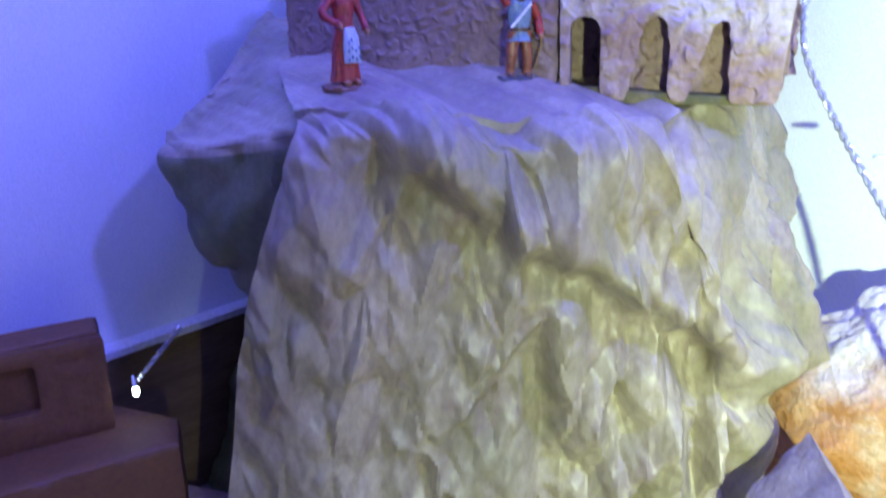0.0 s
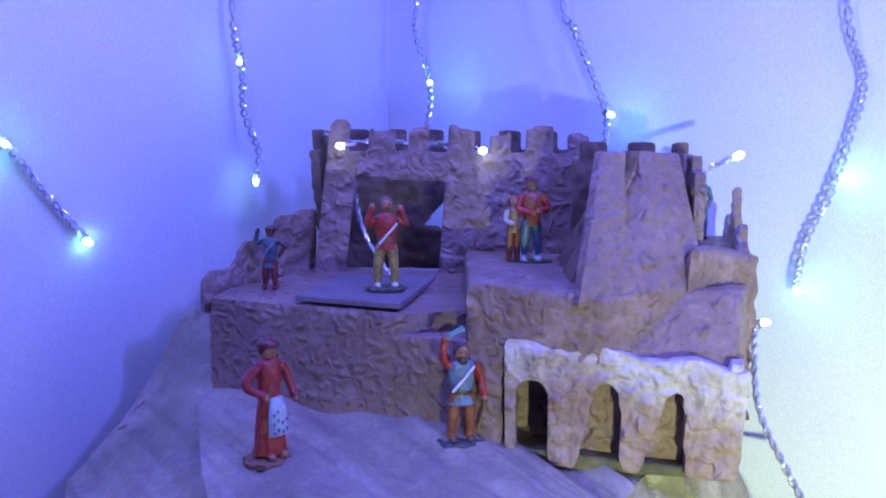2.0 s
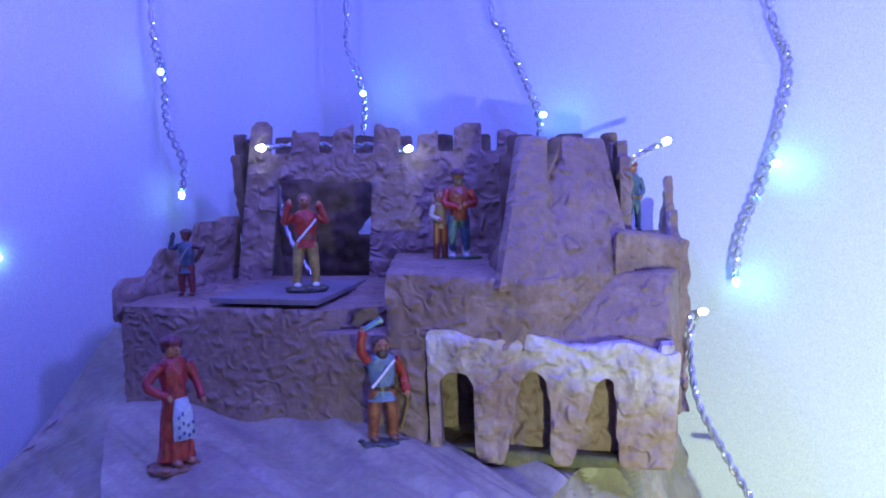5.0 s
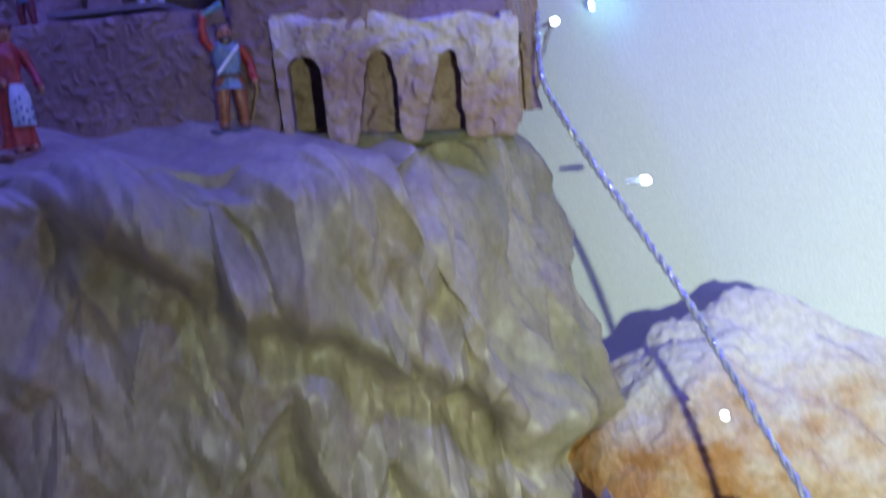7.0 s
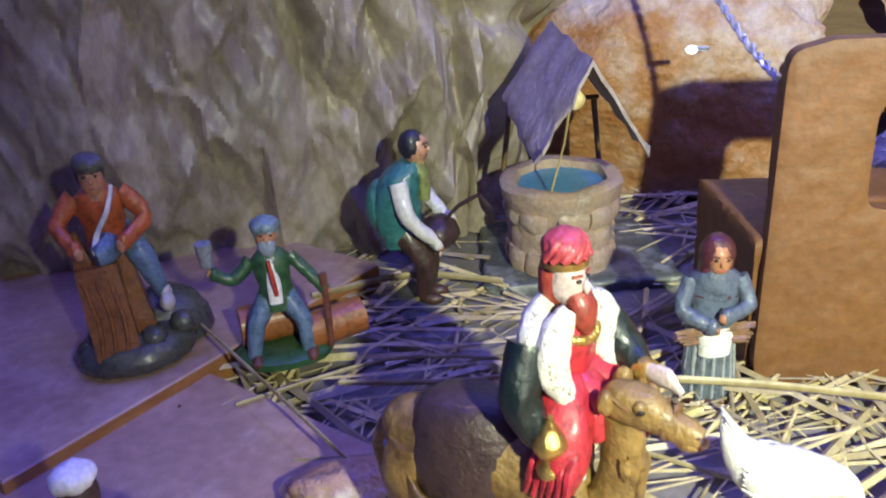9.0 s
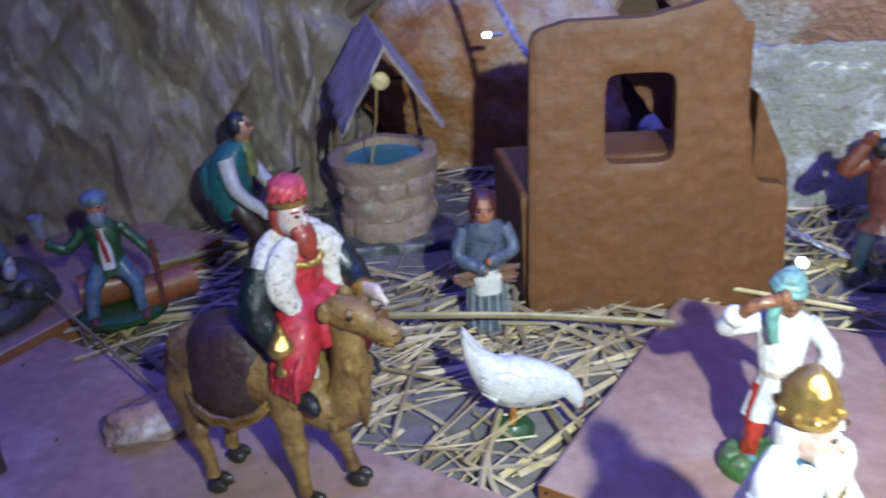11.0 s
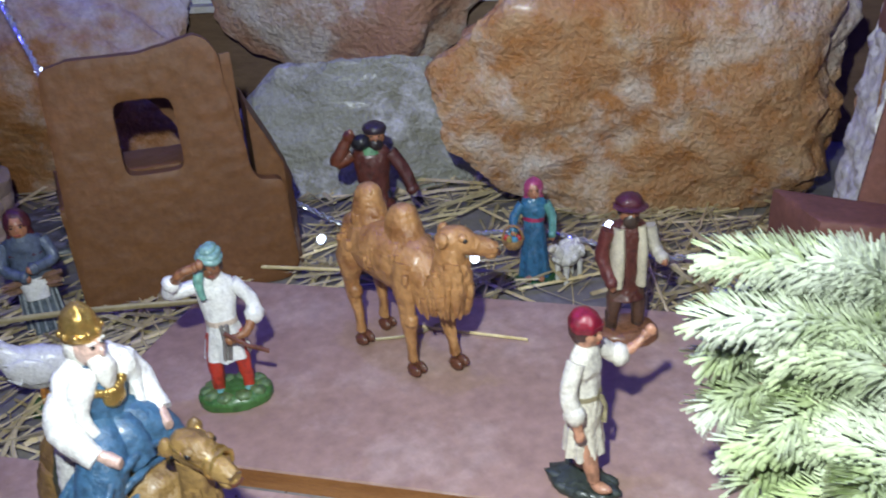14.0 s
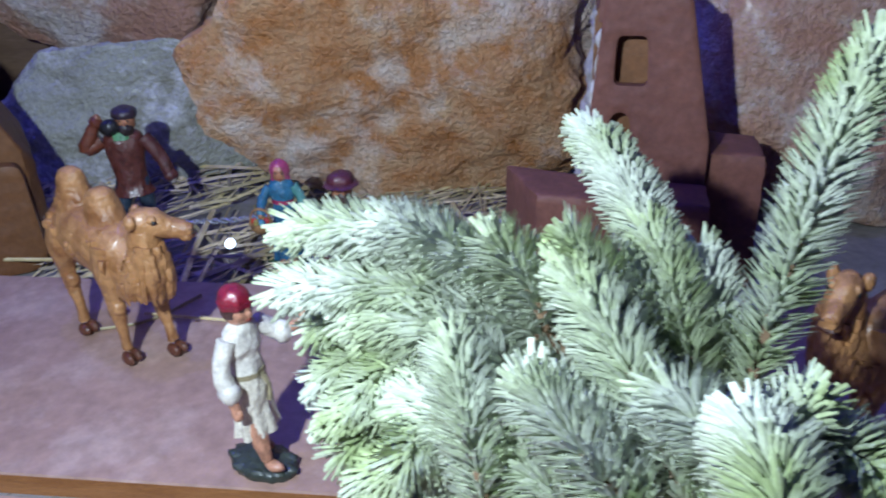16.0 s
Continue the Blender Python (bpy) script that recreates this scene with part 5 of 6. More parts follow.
def scout(s):
    s.loft([(0.0, 0.23, 0.16), (0.05, 0.235, 0.165), (0.085, 0.19, 0.12)], paint(GRASS, 0.5), 20, 2)
    for k in range(10):
        s.ball((0.17 * math.cos(k * 0.63), 0.11 * math.sin(k * 0.63), 0.07), (0.06, 0.05, 0.03), paint((0.10, 0.17, 0.06), 0.55), 7, 5)
    legs(s, (0.50, 0.04, 0.02), (0.16, 0.40, 0.40), 0.46, apart=0.09)
    rings = []
    for z, a, b, y in ((0.30, 0.135, 0.10, 0.0), (0.34, 0.13, 0.095, 0.0), (0.46, 0.105, 0.08, -0.005), (0.54, 0.09, 0.07, -0.01), (0.66, 0.105, 0.075, 0.0), (0.74, 0.115, 0.075, 0.005), (0.79, 0.10, 0.06, 0.0), (0.83, 0.045, 0.045, -0.01)):
        fold = 0.012 * max(0, (0.56 - z) / 0.26)
        rings.append([((a + fold * math.cos(8 * q)) * math.cos(q), y + (b + fold * math.cos(8 * q)) * math.sin(q), z) for q in (2 * math.pi * k / 32 for k in range(32))])
    s.rings(rings, paint(WHITE))
    s.loft([(0.525, 0.097, 0.077, 0, -0.008), (0.555, 0.094, 0.075, 0, -0.008)], paint((0.55, 0.45, 0.36)), 18)
    for x in (0.0, 0.03):
        s.tube([(x, -0.085, 0.54), (x + 0.008, -0.105, 0.44), (x - 0.004, -0.115, 0.33)], [0.014, 0.012, 0.014], paint((0.18, 0.16, 0.15)), 6)
    limb(s, [(-0.10, 0, 0.76), (-0.25, -0.03, 0.75), (-0.23, -0.07, 0.82)], WHITE, [0.046, 0.05, 0.046])
    limb(s, [(-0.24, -0.06, 0.80), (-0.16, -0.11, 0.89), (-0.07, -0.12, 0.925)], (0.28, 0.12, 0.05), [0.032, 0.03, 0.024], (0.28, 0.12, 0.05))
    limb(s, [(0.10, 0, 0.76), (0.19, 0.0, 0.64), (0.20, -0.03, 0.56)], WHITE, [0.046, 0.052, 0.056])
    limb(s, [(0.19, -0.02, 0.57), (0.15, -0.10, 0.49), (0.07, -0.13, 0.47)], (0.28, 0.12, 0.05), [0.034, 0.03, 0.025], (0.28, 0.12, 0.05))
    s.tube([(0.02, -0.15, 0.52), (0.16, -0.19, 0.44), (0.27, -0.20, 0.40)], 0.014, paint((0.16, 0.06, 0.03)), 6)
    s.tube([(-0.05, -0.06, 0.90), (-0.075, -0.095, 0.82), (-0.06, -0.105, 0.72)], [0.022, 0.028, 0.022], paint((0.16, 0.36, 0.30)), 8, 0.6, 2)
    head(s, (0.26, 0.11, 0.05), None, (0.05, 0.03, 0.02), z=0.885, y=-0.02)
    cloth = paint((0.20, 0.36, 0.34))
    for z, r in ((0.925, 0.058), (0.950, 0.050), (0.972, 0.032)):
        s.tube([(r * math.cos(q), -0.01 + r * math.sin(q), z + 0.012 * math.sin(q + z * 40)) for q in (2 * math.pi * k / 14 for k in range(15))], 0.022, cloth, 8)
    s.ball((0, -0.01, 0.965), (0.045, 0.045, 0.035), cloth)


def boy(s):
    stand(s, (0.035, 0.045, 0.035), 0.12, 0.20)
    for q, y in ((-1, -0.09), (1, 0.07)):
        s.tube([(q * 0.04, 0, 0.36), (q * 0.055, y * 0.7, 0.22), (q * 0.055, y, 0.11)], [0.055, 0.042, 0.030], paint((0.50, 0.25, 0.15)), 10, 1.0, 2)
        s.ball((q * 0.055, y - 0.045, 0.085), (0.034, 0.065, 0.028), paint((0.50, 0.25, 0.15)), 9, 6)
    cream = (0.66, 0.62, 0.50)
    gown(s, cream, 0.24, 0.57, 0.125, 0.088, 0.014)
    s.loft([(0.555, 0.093, 0.075), (0.580, 0.093, 0.075)], paint((0.30, 0.26, 0.15)), 16)
    s.tube([(0.02, -0.078, 0.56), (0.03, -0.095, 0.50), (0.02, -0.10, 0.42)], [0.014, 0.011, 0.013], paint((0.30, 0.26, 0.15)), 6)
    trunk(s, (0.66, 0.63, 0.54), 0.56, 0.81, 0.092, None, 0.088)
    limb(s, [(-0.10, 0, 0.78), (-0.155, 0.01, 0.64), (-0.165, -0.03, 0.54)], (0.66, 0.63, 0.54), [0.05, 0.05, 0.05])
    s.tube([(-0.165, -0.03, 0.55), (-0.165, -0.05, 0.45)], [0.03, 0.024], paint((0.50, 0.25, 0.15)), 8)
    s.ball((-0.165, -0.055, 0.43), (0.024, 0.032, 0.036), paint((0.50, 0.25, 0.15)), 8, 6)
    limb(s, [(0.10, 0, 0.78), (0.17, -0.05, 0.71), (0.19, -0.09, 0.70)], (0.66, 0.63, 0.54), [0.05, 0.05, 0.05])
    limb(s, [(0.19, -0.08, 0.70), (0.24, -0.14, 0.73), (0.29, -0.19, 0.79)], (0.50, 0.25, 0.15), [0.03, 0.027, 0.022], (0.50, 0.25, 0.15))
    head(s, (0.50, 0.25, 0.15), None, (0.06, 0.025, 0.02), z=0.90, r=0.062)
    s.ball((0, 0.012, 0.945), (0.078, 0.080, 0.060), paint((0.24, 0.012, 0.03)), 16, 9)
    s.loft([(0.915, 0.079, 0.082, 0, 0.008), (0.94, 0.081, 0.084, 0, 0.008)], paint((0.20, 0.010, 0.025)), 18)


def porter(s):
    legs(s, (0.03, 0.05, 0.08), (0.03, 0.05, 0.08), 0.46, apart=0.09, boot=(0.025, 0.05, 0.08))
    stand(s, (0.06, 0.065, 0.06), 0.16, 0.12)
    trunk(s, (0.11, 0.03, 0.02), 0.36, 0.80, 0.115, None, 0.145)
    limb(s, [(-0.13, 0, 0.76), (-0.24, -0.02, 0.72), (-0.14, -0.04, 0.90)], (0.16, 0.045, 0.02), [0.06, 0.06, 0.042], SKIN)
    limb(s, [(0.13, 0, 0.76), (0.22, -0.02, 0.62), (0.27, -0.05, 0.48)], (0.10, 0.03, 0.025), [0.06, 0.055, 0.042], (0.55, 0.5, 0.45))
    s.ball((-0.06, -0.05, 0.86), (0.07, 0.05, 0.06), paint(BLACK), 10, 6)
    s.loft([(0.77, 0.10, 0.085), (0.82, 0.07, 0.07)], paint((0.10, 0.28, 0.12)))
    head(s, SKIN, (0.04, 0.025, 0.035), None, (0.03, 0.02, 0.02), x=0.04, z=0.90, r=0.065)


def basket_woman(s):
    stand(s, GREEN, 0.26, 0.16)
    gown(s, (0.035, 0.13, 0.24), 0.06, 0.56, 0.155, 0.10, 0.014)
    for q in (-1, 1):
        s.ball((q * 0.06, -0.13, 0.075), (0.035, 0.05, 0.03), paint(SKIN), 8, 5)
    trunk(s, (0.04, 0.16, 0.27), 0.52, 0.80, 0.105, (0.40, 0.03, 0.10), 0.10)
    limb(s, [(-0.11, 0, 0.76), (-0.19, -0.03, 0.64), (-0.20, -0.12, 0.56)], (0.04, 0.16, 0.27), [0.052, 0.05, 0.038], SKIN)
    limb(s, [(0.11, 0, 0.76), (0.17, -0.01, 0.64), (0.17, -0.06, 0.48)], (0.10, 0.28, 0.25), [0.052, 0.05, 0.038], SKIN)
    s.loft([(0.40, 0.06, 0.05, -0.21, -0.16), (0.44, 0.095, 0.075, -0.21, -0.16), (0.49, 0.10, 0.08, -0.21, -0.16)], paint((0.35, 0.2, 0.08)), 14, 2)
    for k in range(6):
        s.ball((-0.21 + 0.055 * math.cos(k), -0.16 + 0.045 * math.sin(k), 0.50), 0.035, paint(((0.5, 0.03, 0.03), (0.5, 0.4, 0.1), (0.1, 0.3, 0.4))[k % 3]), 8, 5)
    s.tube([(-0.31, -0.16, 0.48), (-0.27, -0.16, 0.60), (-0.15, -0.16, 0.60), (-0.11, -0.16, 0.48)], 0.012, paint((0.35, 0.2, 0.08)), 6, 1.0, 3)
    head(s, SKIN, None, None, None, z=0.89, r=0.066, scarf=(0.45, 0.07, 0.17))


def waistcoat_man(s):
    s.loft([(0.0, 0.24, 0.17), (0.06, 0.23, 0.16), (0.09, 0.2, 0.13)], paint((0.22, 0.09, 0.04), 0.5), 18)
    legs(s, (0.10, 0.05, 0.03), (0.10, 0.04, 0.03), 0.44, apart=0.09, boot=(0.06, 0.035, 0.025))
    trunk(s, (0.10, 0.03, 0.02), 0.30, 0.79, 0.105, None, 0.13)
    for q in (-1, 1):
        s.loft([(0.40, 0.045, 0.09, q * 0.08, -0.02), (0.62, 0.045, 0.09, q * 0.075, -0.02), (0.78, 0.04, 0.07, q * 0.07, -0.01)], paint((0.55, 0.50, 0.36)))
    limb(s, [(-0.13, 0, 0.76), (-0.17, 0.0, 0.58), (-0.13, -0.08, 0.44)], (0.13, 0.03, 0.025), [0.055, 0.05, 0.04], SKIN)
    limb(s, [(0.13, 0, 0.76), (0.18, -0.02, 0.62), (0.20, -0.10, 0.58)], (0.5, 0.46, 0.36), [0.055, 0.05, 0.04], SKIN)
    head(s, SKIN, (0.09, 0.02, 0.03), (0.05, 0.03, 0.02), (0.05, 0.03, 0.02), z=0.89, r=0.066, brim=True)


def camel_body(s, coat, humps, hoof, neck, crown, turn=0.0, wool=0):
    """A camel in units of its height at the hump; it faces +x. neck: (x, z, radius) rows; crown: where the head sits."""
    for x, y, dx in ((-0.30, -0.10, 0.02), (-0.26, 0.11, -0.05), (0.20, -0.11, 0.02), (0.26, 0.10, 0.10)):
        rear = x < 0
        s.tube([(x + 0.03 * rear, y * 0.8, 0.70), (x, y, 0.56), (x - 0.03 * rear, y, 0.42), (x - 0.03 * rear + dx * 0.4, y, 0.33), (x + dx * 0.8, y, 0.18), (x + dx, y, 0.08)],
               [0.10, 0.105 if rear else 0.09, 0.06, 0.052, 0.034, 0.04], coat, 12, 0.8, 4)
        s.ball((x + dx * 0.45 + 0.015 - 0.02 * rear, y, 0.34), (0.05, 0.045, 0.055), coat, 9, 6)
        for q in (-1, 1):
            s.ball((x + dx + 0.03, y + q * 0.024, 0.035), (0.06, 0.03, 0.038), hoof, 9, 6)
    s.tube([(-0.42, 0, 0.68), (-0.36, 0, 0.69), (-0.20, 0, 0.66), (0.0, 0, 0.65), (0.17, 0, 0.63), (0.30, 0, 0.60), (0.36, 0, 0.60)], [0.04, 0.13, 0.18, 0.195, 0.19, 0.15, 0.08], coat, 20, 0.88, 4)
    for x, h in humps:
        s.loft([(0.70, 0.17, 0.13, x), (0.80, 0.135, 0.105, x), (0.90, 0.10, 0.085, x - 0.005), (h - 0.03, 0.075, 0.06, x + 0.005), (h, 0.025, 0.025, x + 0.01)], coat, 18, 4)
    s.tube([(x, 0, z) for x, z, r in neck], [r for x, z, r in neck], coat, 16, 0.85, 4)
    m = Matrix.Translation((crown[0], 0, crown[1])) @ Matrix.Rotation(radians(turn), 4, "Z")
    s.tube([m @ Vector(p) for p in ((-0.06, 0, 0.0), (0.0, 0, 0.02), (0.07, 0, 0.015), (0.14, 0, -0.015), (0.21, 0, -0.03), (0.26, 0, -0.04))], [0.05, 0.078, 0.075, 0.056, 0.05, 0.035], coat, 14, 0.9, 4)
    s.ball(m @ Vector((0.22, 0, -0.065)), (0.045, 0.04, 0.03), coat, 9, 6)
    for q in (-1, 1):
        s.ball(m @ Vector((-0.03, q * 0.075, 0.05)), (0.03, 0.03, 0.045), coat, 9, 6)
        s.ball(m @ Vector((0.075, q * 0.052, 0.05)), 0.026, coat, 8, 6)
        s.ball(m @ Vector((0.085, q * 0.066, 0.042)), 0.014, paint(BLACK), 7, 5)
        s.ball(m @ Vector((0.255, q * 0.022, -0.025)), (0.012, 0.012, 0.008), paint((0.06, 0.02, 0.01)), 6, 4)
    s.tube([m @ Vector((0.265, -0.03, -0.058)), m @ Vector((0.275, 0, -0.06)), m @ Vector((0.265, 0.03, -0.058))], 0.007, paint((0.10, 0.035, 0.02)), 5)
    s.tube([(-0.42, 0, 0.70), (-0.48, 0, 0.58), (-0.46, 0.01, 0.44)], [0.03, 0.022, 0.035], coat, 8, 1.0, 3)
    rnd = random.Random(2)
    for k in range(wool):
        kind = k % 4
        if kind < 2:
            i = rnd.uniform(0.6, len(neck) - 1.6)
            x, z, r = hermite([np.array(q) for q in neck], i)
            a = rnd.uniform(-2.0, 2.0)
            x, y = x + 0.95 * r * math.cos(a), 0.82 * r * math.sin(a)
            drop = rnd.uniform(0.09, 0.15)
        elif kind == 2:
            x, a = rnd.uniform(-0.36, 0.30), rnd.choice((-1, 1)) * rnd.uniform(0.5, 1.5)
            y, z, drop = 0.165 * math.sin(a), 0.64 + 0.17 * math.cos(a), rnd.uniform(0.06, 0.10)
        else:
            hx, h = humps[k // 4 % len(humps)]
            a = rnd.uniform(0, 6.28)
            v = rnd.uniform(0.1, 0.9)
            x, y, z, drop = hx + (0.05 + 0.07 * v) * math.cos(a), (0.04 + 0.06 * v) * math.sin(a), h - 0.03 - v * 0.2, rnd.uniform(0.06, 0.10)
        s.tube([(x, y, z), (x * 1.005, y * 1.04, z - drop * 0.5), (x, y * 1.0, z - drop)], [0.022, 0.022, 0.004], coat, 6, 1.0, 2)


def bactrian(s):
    camel_body(s, CAMEL, ((-0.20, 1.02), (0.10, 0.98)), paint((0.12, 0.04, 0.018)), [(0.22, 0.62, 0.17), (0.36, 0.54, 0.155), (0.44, 0.60, 0.135), (0.465, 0.72, 0.105), (0.47, 0.84, 0.085)], (0.47, 0.845), 46, 230)


UPRIGHT = [(0.18, 0.64, 0.17), (0.32, 0.53, 0.135), (0.43, 0.54, 0.11), (0.475, 0.67, 0.088), (0.48, 0.81, 0.076), (0.48, 0.93, 0.070)]


def rider(robe, fur, sleeve, skin, beard, edge=1.0):
    """A mounted king from the knees up, in units of his camel's height; he faces -y. The hat is added apart."""
    s = Shape()
    cloth, hair = paint(robe), paint(beard)
    for q in (-1, 1):
        s.tube([(q * 0.03, 0.02, 1.06), (q * 0.13, -0.10, 1.00), (q * 0.20, -0.14, 0.90), (q * 0.205, -0.11, 0.78)], [0.13, 0.115, 0.10, 0.085], cloth, 20, 1.0, 4)
        s.ball((q * 0.205, -0.17, 0.69), (0.048, 0.095, 0.045), paint(BLACK), 12, 8, (18, 0, 0))
        for k in range(6):
            y = -0.235 + 0.036 * k
            s.tube([(q * 0.05, -0.10 + 0.02 * k, 1.10), (q * 0.20, y * 0.85, 0.96), (q * (0.29 - 0.004 * k), y, 0.86), (q * 0.285, y + 0.03, 0.75)], [0.014, 0.024, 0.022, 0.012], cloth, 7, 1.0, 4)
    s.tube([(0, 0.0, 1.04), (0, -0.12, 1.00), (0, -0.19, 0.90)], [0.13, 0.11, 0.07], cloth, 16, 1.0, 3)
    s.loft([(0.98, 0.15, 0.13), (1.10, 0.115, 0.095, 0, -0.01), (1.24, 0.135, 0.10, 0, -0.01), (1.32, 0.11, 0.075, 0, 0.0), (1.37, 0.05, 0.05, 0, -0.01)], cloth, 20, 4)
    s.loft([(1.085, 0.125, 0.106, 0, -0.012), (1.115, 0.122, 0.104, 0, -0.012)], GOLD, 20)
    for k in range(11):
        a = math.pi * (1.15 + 0.7 * k / 10)
        s.ball((0.095 * math.cos(a), -0.035 + 0.085 * math.sin(a), 1.285 - 0.02 * math.sin(math.pi * k / 10)), 0.019, GOLD, 7, 5)
    # cape: round the back, and two broad fur edges down the front
    s.loft([(0.80, 0.22, 0.10, 0, 0.17), (0.98, 0.21, 0.11, 0, 0.13), (1.18, 0.20, 0.11, 0, 0.07), (1.30, 0.175, 0.10, 0, 0.03), (1.37, 0.09, 0.07, 0, 0.02)], paint(sleeve, 0.35), 22, 4)
    for q in (-1, 1):
        s.tube([(q * 0.055, -0.055, 1.36), (q * 0.125, -0.055, 1.31), (q * 0.165, -0.07, 1.21), (q * 0.13, -0.115, 1.08), (q * 0.125, -0.155, 0.95), (q * 0.15, -0.19, 0.80)], [0.045, 0.075, 0.080 * edge, 0.045 * edge, 0.034 * edge, 0.026 * edge], fur, 14, 0.75, 5)
        s.tube([(q * 0.04, 0.05, 1.37), (q * 0.13, 0.04, 1.32), (q * 0.20, 0.0, 1.22), (q * 0.19, 0.03, 1.12)], [0.05, 0.075, 0.06, 0.02], fur, 14, 0.8, 4)
    s.ball((0, -0.02, 1.455), (0.070, 0.078, 0.092), paint(skin), 16, 12)
    s.ball((0, -0.103, 1.452), (0.016, 0.022, 0.026), paint(skin), 8, 6)
    for q in (-1, 1):
        s.ball((q * 0.030, -0.090, 1.476), (0.014, 0.010, 0.008), paint(BLACK), 7, 5)
        s.tube([(q * 0.012, -0.096, 1.494), (q * 0.05, -0.078, 1.492)], 0.006, hair, 5)
        s.tube([(q * 0.01, -0.10, 1.425), (q * 0.045, -0.085, 1.41), (q * 0.05, -0.07, 1.38)], [0.010, 0.012, 0.006], hair, 6)
    s.tube([(0, -0.06, 1.42), (0, -0.085, 1.37), (0, -0.095, 1.31), (0, -0.10, 1.26)], [0.052, 0.062, 0.045, 0.012], hair, 14, 0.8, 3)
    s.ball((0, 0.035, 1.45), (0.082, 0.075, 0.10), hair, 14, 10)
    return s


def harness(s, rings, strap):
    """Bridle rings round the muzzle and a rein to the neck."""
    for x, r in rings:
        s.tube([(x, r * math.cos(a), 0.945 + r * math.sin(a)) for a in (2 * math.pi * k / 14 for k in range(15))], 0.010, strap, 6)
    x = rings[0][0]
    for q in (-1, 1):
        s.tube([(x, q * 0.060, 0.95), (x - 0.10, q * 0.075, 1.00), (x - 0.16, q * 0.07, 1.04)], 0.007, strap, 5)


def red_king_camel(s):
    camel_body(s, CAMEL_DARK, ((-0.05, 0.88),), paint((0.03, 0.022, 0.015)), UPRIGHT, (0.475, 0.965), -8, 24)
    s.loft([(0.50, 0.25, 0.205, -0.07), (0.70, 0.26, 0.20, -0.07), (0.86, 0.20, 0.13, -0.06), (0.90, 0.1, 0.08, -0.06)], paint((0.055, 0.03, 0.025)), 20, 2)
    for dz in (0.0, 0.03):
        s.tube([(-0.30, -0.14, 0.60 + dz), (-0.20, -0.20, 0.53 + dz), (-0.10, -0.225, 0.50 + dz), (0.0, -0.225, 0.49 + dz), (0.10, -0.20, 0.53 + dz), (0.17, -0.14, 0.60 + dz)], 0.014, GOLD, 7)
    r = rider((0.52, 0.03, 0.045), ERMINE, (0.006, 0.016, 0.014), (0.66, 0.52, 0.47), (0.34, 0.05, 0.03))
    dark = paint((0.006, 0.016, 0.014), 0.35)
    r.tube([(-0.19, 0.02, 1.28), (-0.27, 0.0, 1.12), (-0.25, -0.08, 0.98)], [0.08, 0.085, 0.06], dark, 14, 1.0, 4)
    r.loft([(0.86, 0.045, 0.045, -0.26, -0.13), (0.88, 0.062, 0.062, -0.26, -0.13), (0.93, 0.04, 0.04, -0.26, -0.13), (0.97, 0.07, 0.07, -0.26, -0.13), (1.01, 0.065, 0.065, -0.26, -0.13), (1.05, 0.03, 0.03, -0.26, -0.13), (1.09, 0.012, 0.012, -0.26, -0.13)], GOLD, 14, 3)
    r.tube([(0.18, 0.0, 1.28), (0.22, -0.12, 1.15), (0.18, -0.24, 1.10)], [0.08, 0.08, 0.055], dark, 14, 1.0, 4)
    r.tube([(0.18, -0.23, 1.10), (0.17, -0.28, 1.10)], 0.056, GOLD, 12)
    r.tube([(0.17, -0.28, 1.11), (0.15, -0.37, 1.12), (0.14, -0.44, 1.09)], [0.038, 0.040, 0.018], paint((0.66, 0.54, 0.50)), 10, 0.6, 3)
    r.tube([(0, 0.0, 1.515), (0, 0.0, 1.540)], 0.094, GOLD, 18)
    turban = paint((0.58, 0.07, 0.085))
    r.ball((0, 0.0, 1.575), (0.090, 0.094, 0.068), turban, 16, 10)
    for k in range(7):
        a = 0.45 * k - 1.35
        r.tube([(0.090 * math.sin(a - 0.5), -0.09 * math.cos(a - 0.5), 1.545), (0.078 * math.sin(a), -0.078 * math.cos(a), 1.590), (0.035 * math.sin(a + 0.5), -0.035 * math.cos(a + 0.5), 1.622)], [0.014, 0.018, 0.014], turban, 7, 1.0, 3)
    merged(s, r, Matrix.Translation((0.26, 0.07, -0.05)) @ Matrix.Rotation(radians(70), 4, "Z") @ Matrix.Diagonal((0.88, 0.84, 0.97, 1)))
    harness(s, ((0.615, 0.062), (0.645, 0.058)), paint((0.20, 0.10, 0.03)))


